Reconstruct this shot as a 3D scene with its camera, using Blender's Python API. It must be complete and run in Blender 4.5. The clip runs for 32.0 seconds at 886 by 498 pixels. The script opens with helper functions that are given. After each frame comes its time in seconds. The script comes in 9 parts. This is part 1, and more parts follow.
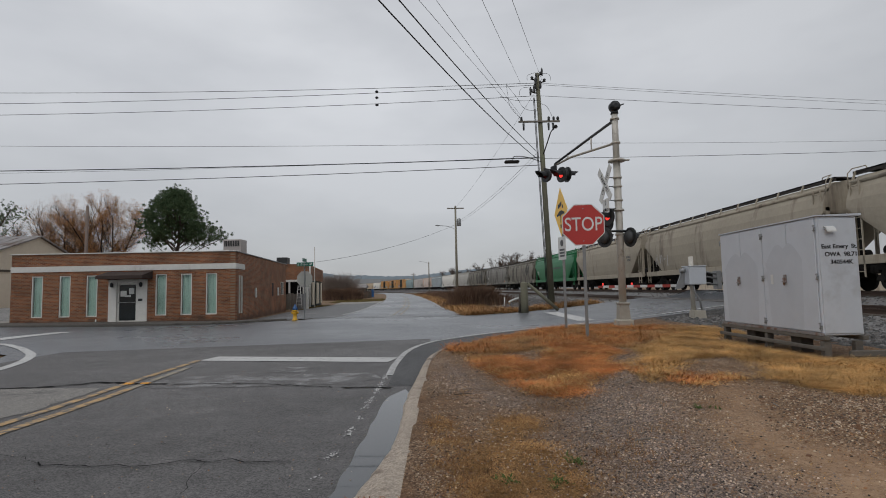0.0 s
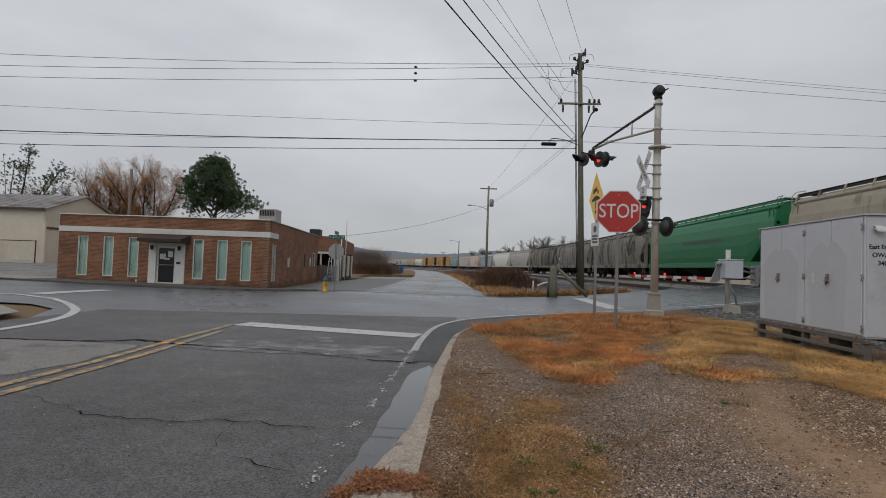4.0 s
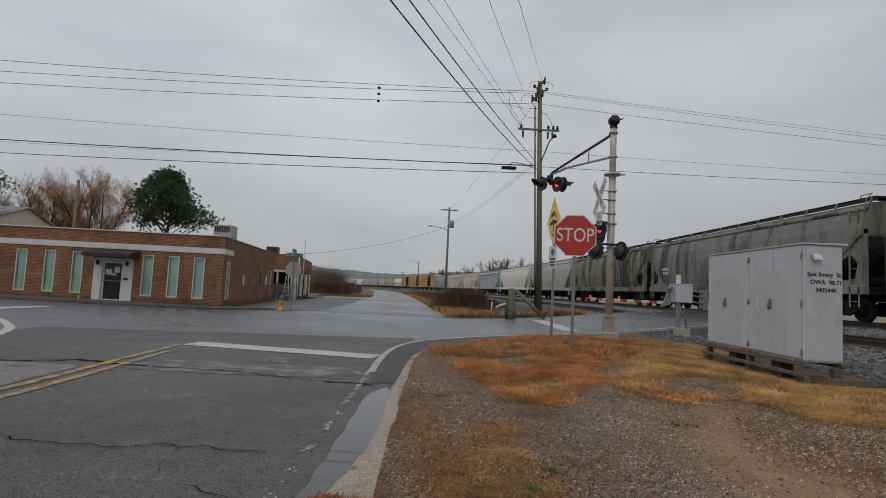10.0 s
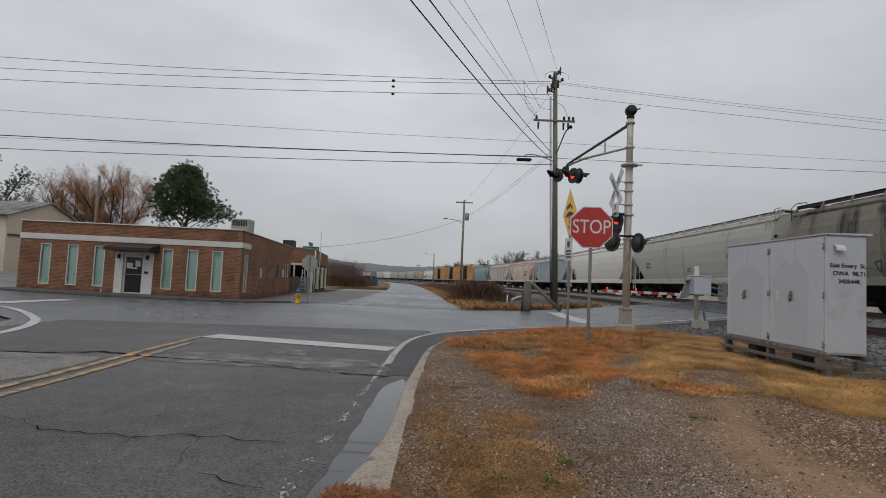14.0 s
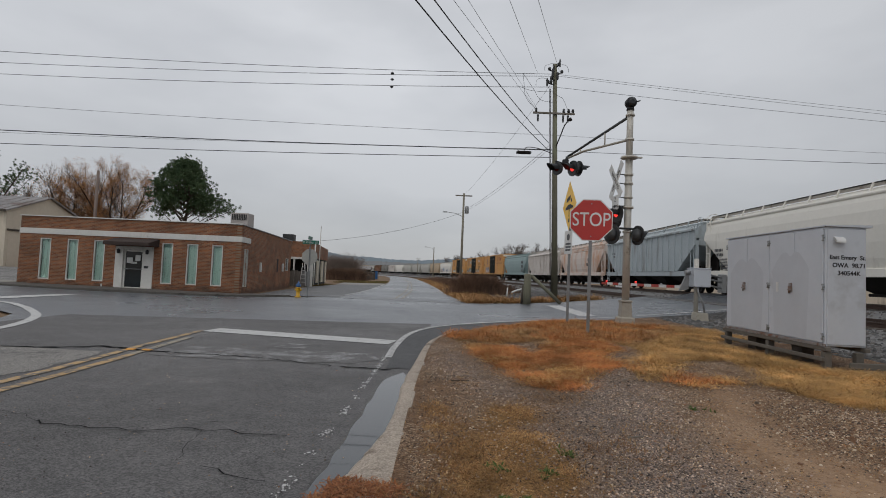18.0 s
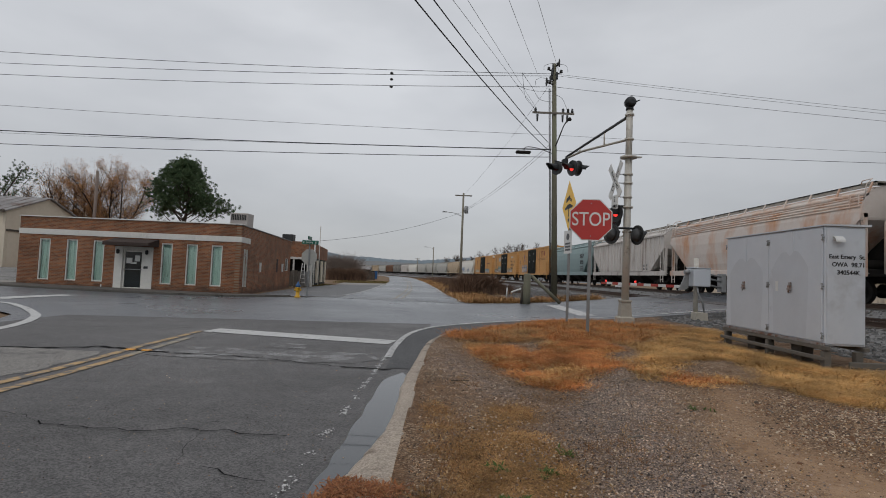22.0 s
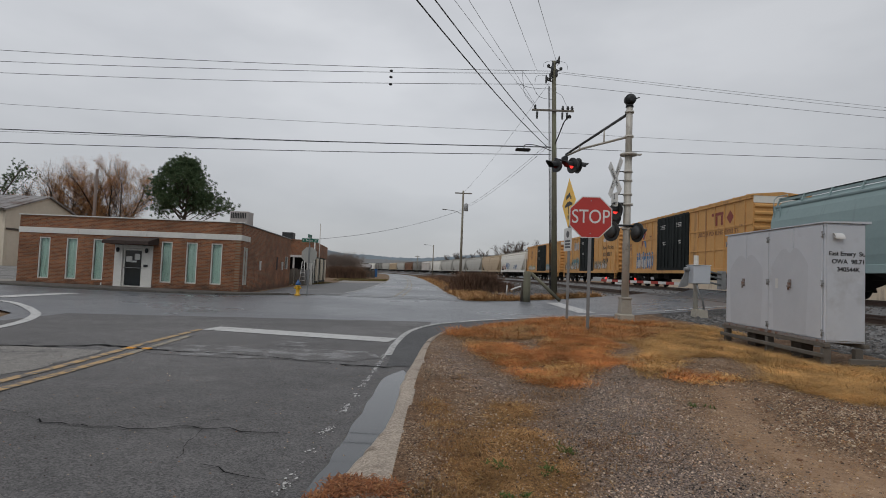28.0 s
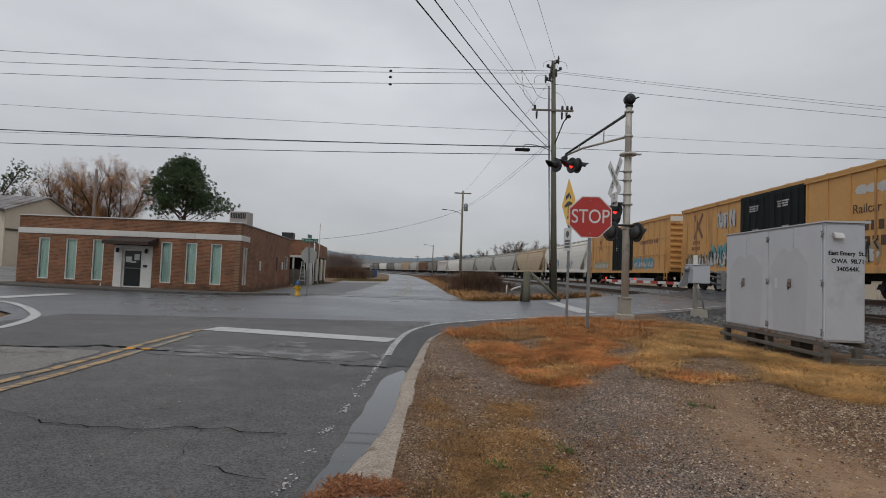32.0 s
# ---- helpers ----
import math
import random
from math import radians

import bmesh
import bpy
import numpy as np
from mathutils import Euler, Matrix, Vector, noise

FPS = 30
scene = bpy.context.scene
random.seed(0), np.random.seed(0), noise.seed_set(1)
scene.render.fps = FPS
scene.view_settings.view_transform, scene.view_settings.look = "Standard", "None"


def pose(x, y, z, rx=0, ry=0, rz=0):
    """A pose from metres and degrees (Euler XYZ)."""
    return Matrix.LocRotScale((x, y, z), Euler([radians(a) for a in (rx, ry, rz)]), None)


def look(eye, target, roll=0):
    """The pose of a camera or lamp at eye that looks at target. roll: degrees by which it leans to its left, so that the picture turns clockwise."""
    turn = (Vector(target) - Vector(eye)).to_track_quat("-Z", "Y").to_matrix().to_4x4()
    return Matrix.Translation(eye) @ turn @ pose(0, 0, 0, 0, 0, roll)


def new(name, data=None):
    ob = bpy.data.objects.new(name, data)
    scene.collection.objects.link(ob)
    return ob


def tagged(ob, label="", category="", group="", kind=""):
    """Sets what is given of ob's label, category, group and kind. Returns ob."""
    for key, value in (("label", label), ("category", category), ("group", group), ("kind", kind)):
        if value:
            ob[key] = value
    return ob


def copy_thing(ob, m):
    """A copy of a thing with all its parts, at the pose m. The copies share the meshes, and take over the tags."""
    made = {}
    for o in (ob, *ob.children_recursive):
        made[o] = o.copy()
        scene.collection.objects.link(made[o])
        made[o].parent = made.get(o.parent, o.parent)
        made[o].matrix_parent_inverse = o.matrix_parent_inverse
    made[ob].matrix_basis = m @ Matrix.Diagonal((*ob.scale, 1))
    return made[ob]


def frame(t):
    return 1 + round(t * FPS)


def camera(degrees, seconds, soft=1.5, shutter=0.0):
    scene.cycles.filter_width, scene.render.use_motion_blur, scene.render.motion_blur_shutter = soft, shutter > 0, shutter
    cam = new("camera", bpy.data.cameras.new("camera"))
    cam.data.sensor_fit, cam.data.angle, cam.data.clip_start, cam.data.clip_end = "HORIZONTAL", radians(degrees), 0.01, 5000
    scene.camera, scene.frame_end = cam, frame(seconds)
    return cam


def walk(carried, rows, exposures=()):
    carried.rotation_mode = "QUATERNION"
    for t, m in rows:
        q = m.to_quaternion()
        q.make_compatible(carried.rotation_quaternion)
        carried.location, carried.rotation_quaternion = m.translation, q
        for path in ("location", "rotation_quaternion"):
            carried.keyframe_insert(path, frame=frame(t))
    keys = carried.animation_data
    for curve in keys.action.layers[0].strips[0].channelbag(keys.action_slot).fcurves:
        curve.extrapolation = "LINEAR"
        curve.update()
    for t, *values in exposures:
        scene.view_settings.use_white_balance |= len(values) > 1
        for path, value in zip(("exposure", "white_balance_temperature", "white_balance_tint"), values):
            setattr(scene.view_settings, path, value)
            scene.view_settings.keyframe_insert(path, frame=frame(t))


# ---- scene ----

cam = camera(79.3, 32.0, soft=0.95)
EYE = (0.0, 0.0, 1.3)


def aim(yaw, pitch, roll):
    a, b = radians(yaw), radians(pitch)
    far = (EYE[0] - math.sin(a) * math.cos(b) * 10, EYE[1] + math.cos(a) * math.cos(b) * 10, EYE[2] + math.sin(b) * 10)
    return look(EYE, far, roll)


# aim(yaw to the left, pitch up, roll)
walk(cam, [
    (0.0, aim(-0.63, 4.22, -1.16)), (0.5, aim(0.21, 4.33, -0.41)), (1.0, aim(0.85, 4.31, 0.22)), (1.5, aim(1.57, 4.29, 0.77)),
    (2.0, aim(2.59, 5.00, 2.04)), (2.5, aim(2.90, 3.99, 2.45)), (3.0, aim(3.00, 2.71, 2.15)), (3.5, aim(2.75, 1.80, 2.30)),
    (5.5, aim(2.22, 2.89, 0.41)), (6.0, aim(2.24, 2.91, 0.25)), (6.5, aim(1.06, 3.64, 0.98)), (7.0, aim(-3.18, 4.87, 2.52)),
    (7.5, aim(-4.53, 5.31, 2.84)), (8.0, aim(-4.64, 5.10, 2.63)), (8.5, aim(-4.42, 4.76, 2.28)), (9.0, aim(-3.59, 4.26, 2.07)),
    (9.5, aim(-2.39, 4.37, 2.55)), (10.0, aim(-1.58, 4.34, 2.86)), (10.5, aim(-0.93, 4.31, 2.96)), (11.0, aim(-0.44, 4.23, 3.00)),
    (11.5, aim(-0.14, 4.20, 3.01)), (12.0, aim(-0.01, 4.19, 3.03)), (12.5, aim(-0.01, 4.19, 3.02)), (13.0, aim(-0.00, 4.19, 3.00)),
    (13.5, aim(0.02, 3.92, 2.88)), (14.0, aim(0.01, 3.47, 2.69)), (14.5, aim(-0.02, 3.20, 2.60)), (16.5, aim(-0.03, 2.88, 2.52)),
    (17.0, aim(-0.04, 2.76, 2.47)), (17.5, aim(-0.03, 2.75, 2.47)), (18.0, aim(-0.04, 2.76, 2.46)), (18.5, aim(-0.04, 2.74, 2.45)),
    (19.0, aim(-0.05, 2.74, 2.44)), (19.5, aim(-0.05, 2.74, 2.42)), (20.0, aim(-0.06, 2.74, 2.41)), (20.5, aim(-0.08, 2.74, 2.41)),
    (21.0, aim(-0.09, 2.75, 2.40)), (21.5, aim(-0.09, 2.76, 2.41)), (22.0, aim(-0.08, 2.75, 2.38)), (22.5, aim(-0.08, 2.75, 2.39)),
    (23.0, aim(-0.09, 2.75, 2.36)), (23.5, aim(-0.08, 2.75, 2.36)), (24.0, aim(-0.07, 2.74, 2.35)), (24.5, aim(-0.06, 2.73, 2.35)),
    (25.0, aim(-0.08, 2.71, 2.36)), (25.5, aim(-0.08, 2.67, 2.34)), (27.5, aim(-0.10, 2.51, 2.26)), (28.0, aim(-0.10, 2.51, 2.26)),
    (28.5, aim(-0.11, 2.52, 2.23)), (29.0, aim(-0.11, 2.53, 2.21)), (29.5, aim(-0.11, 2.52, 2.21)), (30.0, aim(-0.12, 2.52, 2.21)),
    (30.5, aim(-0.12, 2.52, 2.20)), (31.0, aim(-0.12, 2.52, 2.20)), (31.5, aim(-0.13, 2.52, 2.19)), (32.0, aim(-0.13, 2.51, 2.19)),
], exposures=[(0.0, 0.0), (3.5, 0.0), (6.0, -0.08), (8.0, -0.13), (11.0, -0.13), (13.0, -0.03), (16.0, 0.0), (32.0, 0.0)])

# ---- light: an overcast winter day ----
world = bpy.data.worlds.new("overcast_sky")
scene.world = world
world.use_nodes = True
wn, wl = world.node_tree.nodes, world.node_tree.links
wn.clear()
w_out = wn.new("ShaderNodeOutputWorld")
w_bg = wn.new("ShaderNodeBackground")
w_sky = wn.new("ShaderNodeTexSky")
w_sky.sky_type, w_sky.sun_disc = "NISHITA", False
w_sky.sun_elevation, w_sky.sun_rotation = radians(52), radians(206)
w_dim = wn.new("ShaderNodeMix")
w_dim.data_type, w_dim.blend_type = "RGBA", "MULTIPLY"
w_dim.inputs[0].default_value = 1.0
w_dim.inputs[7].default_value = (0.1, 0.1, 0.1, 1)
w_co = wn.new("ShaderNodeTexCoord")
w_map = wn.new("ShaderNodeMapping")
w_map.inputs["Scale"].default_value = (1.0, 1.0, 2.6)
w_noise = wn.new("ShaderNodeTexNoise")
w_noise.inputs["Scale"].default_value, w_noise.inputs["Detail"].default_value, w_noise.inputs["Roughness"].default_value = 1.6, 5.0, 0.5
w_ramp = wn.new("ShaderNodeValToRGB")
w_ramp.color_ramp.elements[0].position, w_ramp.color_ramp.elements[0].color = 0.34, (0.474, 0.487, 0.513, 1)
w_ramp.color_ramp.elements[1].position, w_ramp.color_ramp.elements[1].color = 0.66, (0.672, 0.685, 0.710, 1)
w_mix = wn.new("ShaderNodeMix")
w_mix.data_type = "RGBA"
w_mix.inputs[0].default_value = 0.9
wl.new(w_co.outputs["Generated"], w_map.inputs[0])
wl.new(w_map.outputs[0], w_noise.inputs[0])
wl.new(w_noise.outputs[0], w_ramp.inputs[0])
wl.new(w_sky.outputs[0], w_dim.inputs[6])
wl.new(w_dim.outputs[2], w_mix.inputs[6])
wl.new(w_ramp.outputs[0], w_mix.inputs[7])
w_sep = wn.new("ShaderNodeSeparateXYZ")
wl.new(w_co.outputs["Generated"], w_sep.inputs[0])
w_grad = wn.new("ShaderNodeMapRange")
w_grad.inputs[1].default_value, w_grad.inputs[2].default_value, w_grad.inputs[3].default_value, w_grad.inputs[4].default_value = 0.05, 0.75, 1.0, 0.80
wl.new(w_sep.outputs[0], w_grad.inputs[0])
w_thick = wn.new("ShaderNodeVectorMath")
w_thick.operation = "SCALE"
wl.new(w_mix.outputs[2], w_thick.inputs[0])
wl.new(w_grad.outputs[0], w_thick.inputs["Scale"])
w_low = wn.new("ShaderNodeMapRange")
w_low.inputs[1].default_value, w_low.inputs[2].default_value, w_low.inputs[3].default_value, w_low.inputs[4].default_value = 0.0, 0.36, 0.70, 1.0
wl.new(w_sep.outputs[2], w_low.inputs[0])
w_haze = wn.new("ShaderNodeVectorMath")
w_haze.operation = "SCALE"
wl.new(w_thick.outputs[0], w_haze.inputs[0])
wl.new(w_low.outputs[0], w_haze.inputs["Scale"])
wl.new(w_haze.outputs[0], w_bg.inputs[0])
w_bg.inputs[1].default_value = 1.07
wl.new(w_bg.outputs[0], w_out.inputs[0])
sun = new("sun", bpy.data.lights.new("sun", "SUN"))
sun.data.energy, sun.data.angle, sun.data.color = 0.5, radians(30), (1, 0.97, 0.93)
sun.matrix_world = look((0, 0, 40), (14, 28, 0))

# ---- tools ----
def part(name, bm, material, parent=None, label="", smooth=False):
    """Link a bmesh as one mesh object under a thing or a part."""
    me = bpy.data.meshes.new(name)
    bmesh.ops.recalc_face_normals(bm, faces=bm.faces[:])
    if smooth:
        for f in bm.faces:
            f.smooth = True
    bm.to_mesh(me)
    bm.free()
    for m in material if isinstance(material, (list, tuple)) else [material]:
        me.materials.append(m)
    ob = new(name, me)
    if parent:
        ob.parent = parent
    if label:
        tagged(ob, label)
    return ob


def thing(name, m, label, category, group="", kind=""):
    ob = new(name)
    ob.matrix_basis = m
    ob.empty_display_size = 0.2
    return tagged(ob, label, category, group, kind)


def quadbox(bm, corners, mi=0):
    """A box from its eight corners: four below, four above."""
    v = [bm.verts.new(c) for c in corners]
    for q in ((0, 3, 2, 1), (4, 5, 6, 7), (0, 1, 5, 4), (1, 2, 6, 5), (2, 3, 7, 6), (3, 0, 4, 7)):
        bm.faces.new([v[i] for i in q]).material_index = mi


def box(bm, x0, x1, y0, y1, z0, z1, bev=0.0, mi=0):
    if bev <= 0:
        quadbox(bm, [(x0, y0, z0), (x1, y0, z0), (x1, y1, z0), (x0, y1, z0), (x0, y0, z1), (x1, y0, z1), (x1, y1, z1), (x0, y1, z1)], mi)
        return
    b, rings = bev, []
    for z, d in ((z0, b), (z0 + b, 0), (z1 - b, 0), (z1, b)):
        a0, a1, c0, c1 = x0 + d, x1 - d, y0 + d, y1 - d
        rings.append([bm.verts.new(p) for p in ((a0 + b, c0, z), (a1 - b, c0, z), (a1, c0 + b, z), (a1, c1 - b, z), (a1 - b, c1, z), (a0 + b, c1, z), (a0, c1 - b, z), (a0, c0 + b, z))])
    for r0, r1 in zip(rings, rings[1:]):
        for i in range(8):
            bm.faces.new((r0[i], r0[(i + 1) % 8], r1[(i + 1) % 8], r1[i])).material_index = mi
    bm.faces.new(rings[0][::-1]).material_index = mi
    bm.faces.new(rings[-1]).material_index = mi


def rod(bm, p0, p1, r0, r1=None, seg=8, mi=0, caps=True):
    """A round bar from p0 to p1."""
    p0, p1, r1 = Vector(p0), Vector(p1), r0 if r1 is None else r1
    w = (p1 - p0).normalized()
    u = w.orthogonal().normalized()
    v = w.cross(u)
    a, b = [], []
    for i in range(seg):
        d = u * math.cos(2 * math.pi * i / seg) + v * math.sin(2 * math.pi * i / seg)
        a.append(bm.verts.new(p0 + d * r0))
        b.append(bm.verts.new(p1 + d * r1))
    for i in range(seg):
        f = bm.faces.new((a[i], a[(i + 1) % seg], b[(i + 1) % seg], b[i]))
        f.material_index, f.smooth = mi, True
    if caps:
        bm.faces.new(a[::-1]).material_index = mi
        bm.faces.new(b).material_index = mi


def tube(bm, pts, r, seg=6, mi=0):
    """One bent round bar through points."""
    ps = [Vector(p) for p in pts]
    u, rings = None, []
    for i, p in enumerate(ps):
        w = (ps[min(i + 1, len(ps) - 1)] - ps[max(i - 1, 0)]).normalized()
        u = w.orthogonal().normalized() if u is None else (u - w * u.dot(w)).normalized()
        v = w.cross(u)
        rings.append([bm.verts.new(p + (u * math.cos(2 * math.pi * k / seg) + v * math.sin(2 * math.pi * k / seg)) * r) for k in range(seg)])
    for a, b in zip(rings, rings[1:]):
        for k in range(seg):
            f = bm.faces.new((a[k], a[(k + 1) % seg], b[(k + 1) % seg], b[k]))
            f.material_index, f.smooth = mi, True
    bm.faces.new(rings[0][::-1]).material_index = mi
    bm.faces.new(rings[-1]).material_index = mi


def lathe(bm, profile, seg=16, at=(0, 0, 0), mi=0):
    """Turn a profile of (radius, height) about the upright axis."""
    rings = []
    for r, z in profile:
        rings.append([bm.verts.new((at[0] + r * math.cos(2 * math.pi * i / seg), at[1] + r * math.sin(2 * math.pi * i / seg), at[2] + z)) for i in range(seg)])
    for a, b in zip(rings, rings[1:]):
        for i in range(seg):
            f = bm.faces.new((a[i], a[(i + 1) % seg], b[(i + 1) % seg], b[i]))
            f.material_index, f.smooth = mi, True
    bm.faces.new(rings[0][::-1]).material_index = mi
    bm.faces.new(rings[-1]).material_index = mi


def loft(bm, sections, mi=0, caps=True):
    rows = [[bm.verts.new(p) for p in s] for s in sections]
    n = len(rows[0])
    for a, b in zip(rows, rows[1:]):
        for i in range(n):
            j = (i + 1) % n
            bm.faces.new((a[i], a[j], b[j], b[i])).material_index = mi
    if caps:
        bm.faces.new(rows[0][::-1]).material_index = mi
        bm.faces.new(rows[-1]).material_index = mi


def plate(bm, outline, y0, y1, mi=0):
    """A flat plate from an outline of (x, z), between y0 and y1."""
    a = [bm.verts.new((x, y0, z)) for x, z in outline]
    b = [bm.verts.new((x, y1, z)) for x, z in outline]
    n = len(a)
    bm.faces.new(a).material_index = mi
    bm.faces.new(b[::-1]).material_index = mi
    for i in range(n):
        bm.faces.new((a[i], b[i], b[(i + 1) % n], a[(i + 1) % n])).material_index = mi


def strip(bm, left, right, height, cuts=6, lift=0.0, mi=0):
    """A sheet between two edges of (x, y), laid on the height function."""
    rows = []
    for (ax, ay), (bx, by) in zip(left, right):
        row = []
        for i in range(cuts + 1):
            k = i / cuts
            x, y = ax + (bx - ax) * k, ay + (by - ay) * k
            row.append(bm.verts.new((x, y, height(x, y) + lift)))
        rows.append(row)
    for r, s in zip(rows, rows[1:]):
        for i in range(cuts):
            bm.faces.new((r[i], s[i], s[i + 1], r[i + 1])).material_index = mi


def finer(pts, step):
    out = []
    for p, q in zip(pts, pts[1:]):
        n = max(1, int(math.dist(p, q) / step))
        out += [(p[0] + (q[0] - p[0]) * i / n, p[1] + (q[1] - p[1]) * i / n) for i in range(n)]
    return out + [pts[-1]]


def smooth_line(pts, n=6):
    """A Catmull-Rom curve through points."""
    ps = [Vector(p) for p in pts]
    ps = [2 * ps[0] - ps[1], *ps, 2 * ps[-1] - ps[-2]]
    out = []
    for a, b, c, d in zip(ps, ps[1:], ps[2:], ps[3:]):
        for i in range(n):
            t = i / n
            out.append(0.5 * (2 * b + (c - a) * t + (2 * a - 5 * b + 4 * c - d) * t * t + (3 * b - a - 3 * c + d) * t ** 3))
    return [tuple(p) for p in out] + [tuple(ps[-2])]


def letters(text, size, material, parent, m, name="lettering", label="", align="CENTER", extrude=0.002, bold=0.0):
    """Raised lettering as a mesh, in the built-in font."""
    cu = bpy.data.curves.new(name, "FONT")
    cu.body, cu.size, cu.align_x, cu.align_y, cu.extrude = text, size, align, "CENTER", extrude
    cu.offset = size * bold
    tmp = bpy.data.objects.new(name, cu)
    me = bpy.data.meshes.new_from_object(tmp)
    bpy.data.objects.remove(tmp)
    me.materials.append(material)
    ob = new(name, me)
    ob.parent, ob.matrix_basis = parent, m
    if label:
        tagged(ob, label)
    return ob


def smoothstep(a, b, x):
    k = min(1.0, max(0.0, (x - a) / (b - a)))
    return k * k * (3 - 2 * k)


# ---- materials ----
def surface(name, base, second, rough=0.8, metal=0.0, grain=8.0, mottle=0.6, bump=0.15, fine=60.0, third=None, third_scale=1.5, third_cut=0.62,
            rough2=None, object_space=True, shift=True, streak=0.0, spec=0.5, third_soft=0.12, speck=0.0, speck_scale=160.0):
    """A weathered surface: grain and blotches between two colours, patches of a third, fine relief."""
    m = bpy.data.materials.new(name)
    m.use_nodes = True
    n, l = m.node_tree.nodes, m.node_tree.links
    p = n["Principled BSDF"]
    co = n.new("ShaderNodeTexCoord")
    src = co.outputs["Object"] if object_space else n.new("ShaderNodeNewGeometry").outputs["Position"]
    if shift and object_space:
        info, add = n.new("ShaderNodeObjectInfo"), n.new("ShaderNodeVectorMath")
        mul = n.new("ShaderNodeMath")
        mul.operation, mul.inputs[1].default_value = "MULTIPLY", 37.0
        l.new(info.outputs["Random"], mul.inputs[0])
        l.new(src, add.inputs[0])
        l.new(mul.outputs[0], add.inputs[1])
        src = add.outputs[0]

    def noise_at(scale, detail=4.0, rough_=0.55, stretch=None):
        t = n.new("ShaderNodeTexNoise")
        t.inputs["Scale"].default_value, t.inputs["Detail"].default_value, t.inputs["Roughness"].default_value = scale, detail, rough_
        if stretch:
            mp = n.new("ShaderNodeMapping")
            mp.inputs["Scale"].default_value = stretch
            l.new(src, mp.inputs[0])
            l.new(mp.outputs[0], t.inputs[0])
        else:
            l.new(src, t.inputs[0])
        return t.outputs[0]

    def ramp(x, lo, hi):
        r = n.new("ShaderNodeMapRange")
        r.inputs[1].default_value, r.inputs[2].default_value = lo, hi
        l.new(x, r.inputs[0])
        return r.outputs[0]

    def mix(fac, a, b):
        x = n.new("ShaderNodeMix")
        x.data_type = "RGBA"
        for i, v in ((0, fac), (6, a), (7, b)):
            if isinstance(v, (tuple, list, float, int)):
                x.inputs[i].default_value = (*v, 1) if isinstance(v, (tuple, list)) else v
            else:
                l.new(v, x.inputs[i])
        return x.outputs[2]

    blotch = ramp(noise_at(mottle, 5.0, 0.6), 0.3, 0.7)
    small = ramp(noise_at(grain, 6.0, 0.65), 0.3, 0.7)
    av = n.new("ShaderNodeMath")
    av.operation, av.inputs[1].default_value = "MULTIPLY_ADD", 0.5
    l.new(blotch, av.inputs[0])
    half = n.new("ShaderNodeMath")
    half.operation, half.inputs[1].default_value = "MULTIPLY", 0.5
    l.new(small, half.inputs[0])
    l.new(half.outputs[0], av.inputs[2])
    col = mix(av.outputs[0], base, second)
    if third:
        stretch = (1.0, 1.0, streak) if streak else None
        col = mix(ramp(noise_at(third_scale, 5.0, 0.65, stretch), third_cut, third_cut + third_soft), col, third)
    if speck:
        vo = n.new("ShaderNodeTexVoronoi")
        vo.inputs["Scale"].default_value = speck_scale
        l.new(src, vo.inputs[0])
        sc = n.new("ShaderNodeSeparateColor")
        l.new(vo.outputs["Color"], sc.inputs[0])
        rg = n.new("ShaderNodeMapRange")
        rg.inputs[1].default_value, rg.inputs[2].default_value, rg.inputs[3].default_value, rg.inputs[4].default_value = 0.0, 1.0, 1.0 - speck, 1.0 + speck
        l.new(sc.outputs[0], rg.inputs[0])
        vs = n.new("ShaderNodeVectorMath")
        vs.operation = "SCALE"
        l.new(col, vs.inputs[0])
        l.new(rg.outputs[0], vs.inputs["Scale"])
        col = vs.outputs[0]
    l.new(col, p.inputs["Base Color"])
    r = n.new("ShaderNodeMapRange")
    r.inputs[3].default_value, r.inputs[4].default_value = rough, rough if rough2 is None else rough2
    l.new(blotch, r.inputs[0])
    l.new(r.outputs[0], p.inputs["Roughness"])
    p.inputs["Metallic"].default_value = metal
    p.inputs["Specular IOR Level"].default_value = spec
    if bump:
        b = n.new("ShaderNodeBump")
        b.inputs["Strength"].default_value, b.inputs["Distance"].default_value = bump, 0.02
        l.new(noise_at(fine, 3.0, 0.6), b.inputs["Height"])
        l.new(b.outputs[0], p.inputs["Normal"])
    return m


def plain(name, col, rough=0.5, metal=0.0, spec=0.5):
    k = 0.8
    return surface(name, col, tuple(c * k for c in col), rough, metal, 12.0, 1.5, 0.06, 90.0, spec=spec)


def glow(name, col, strength):
    m = bpy.data.materials.new(name)
    m.use_nodes = True
    p = m.node_tree.nodes["Principled BSDF"]
    p.inputs["Base Color"].default_value = (*col, 1)
    p.inputs["Emission Color"].default_value = (*col, 1)
    p.inputs["Emission Strength"].default_value = strength
    return m


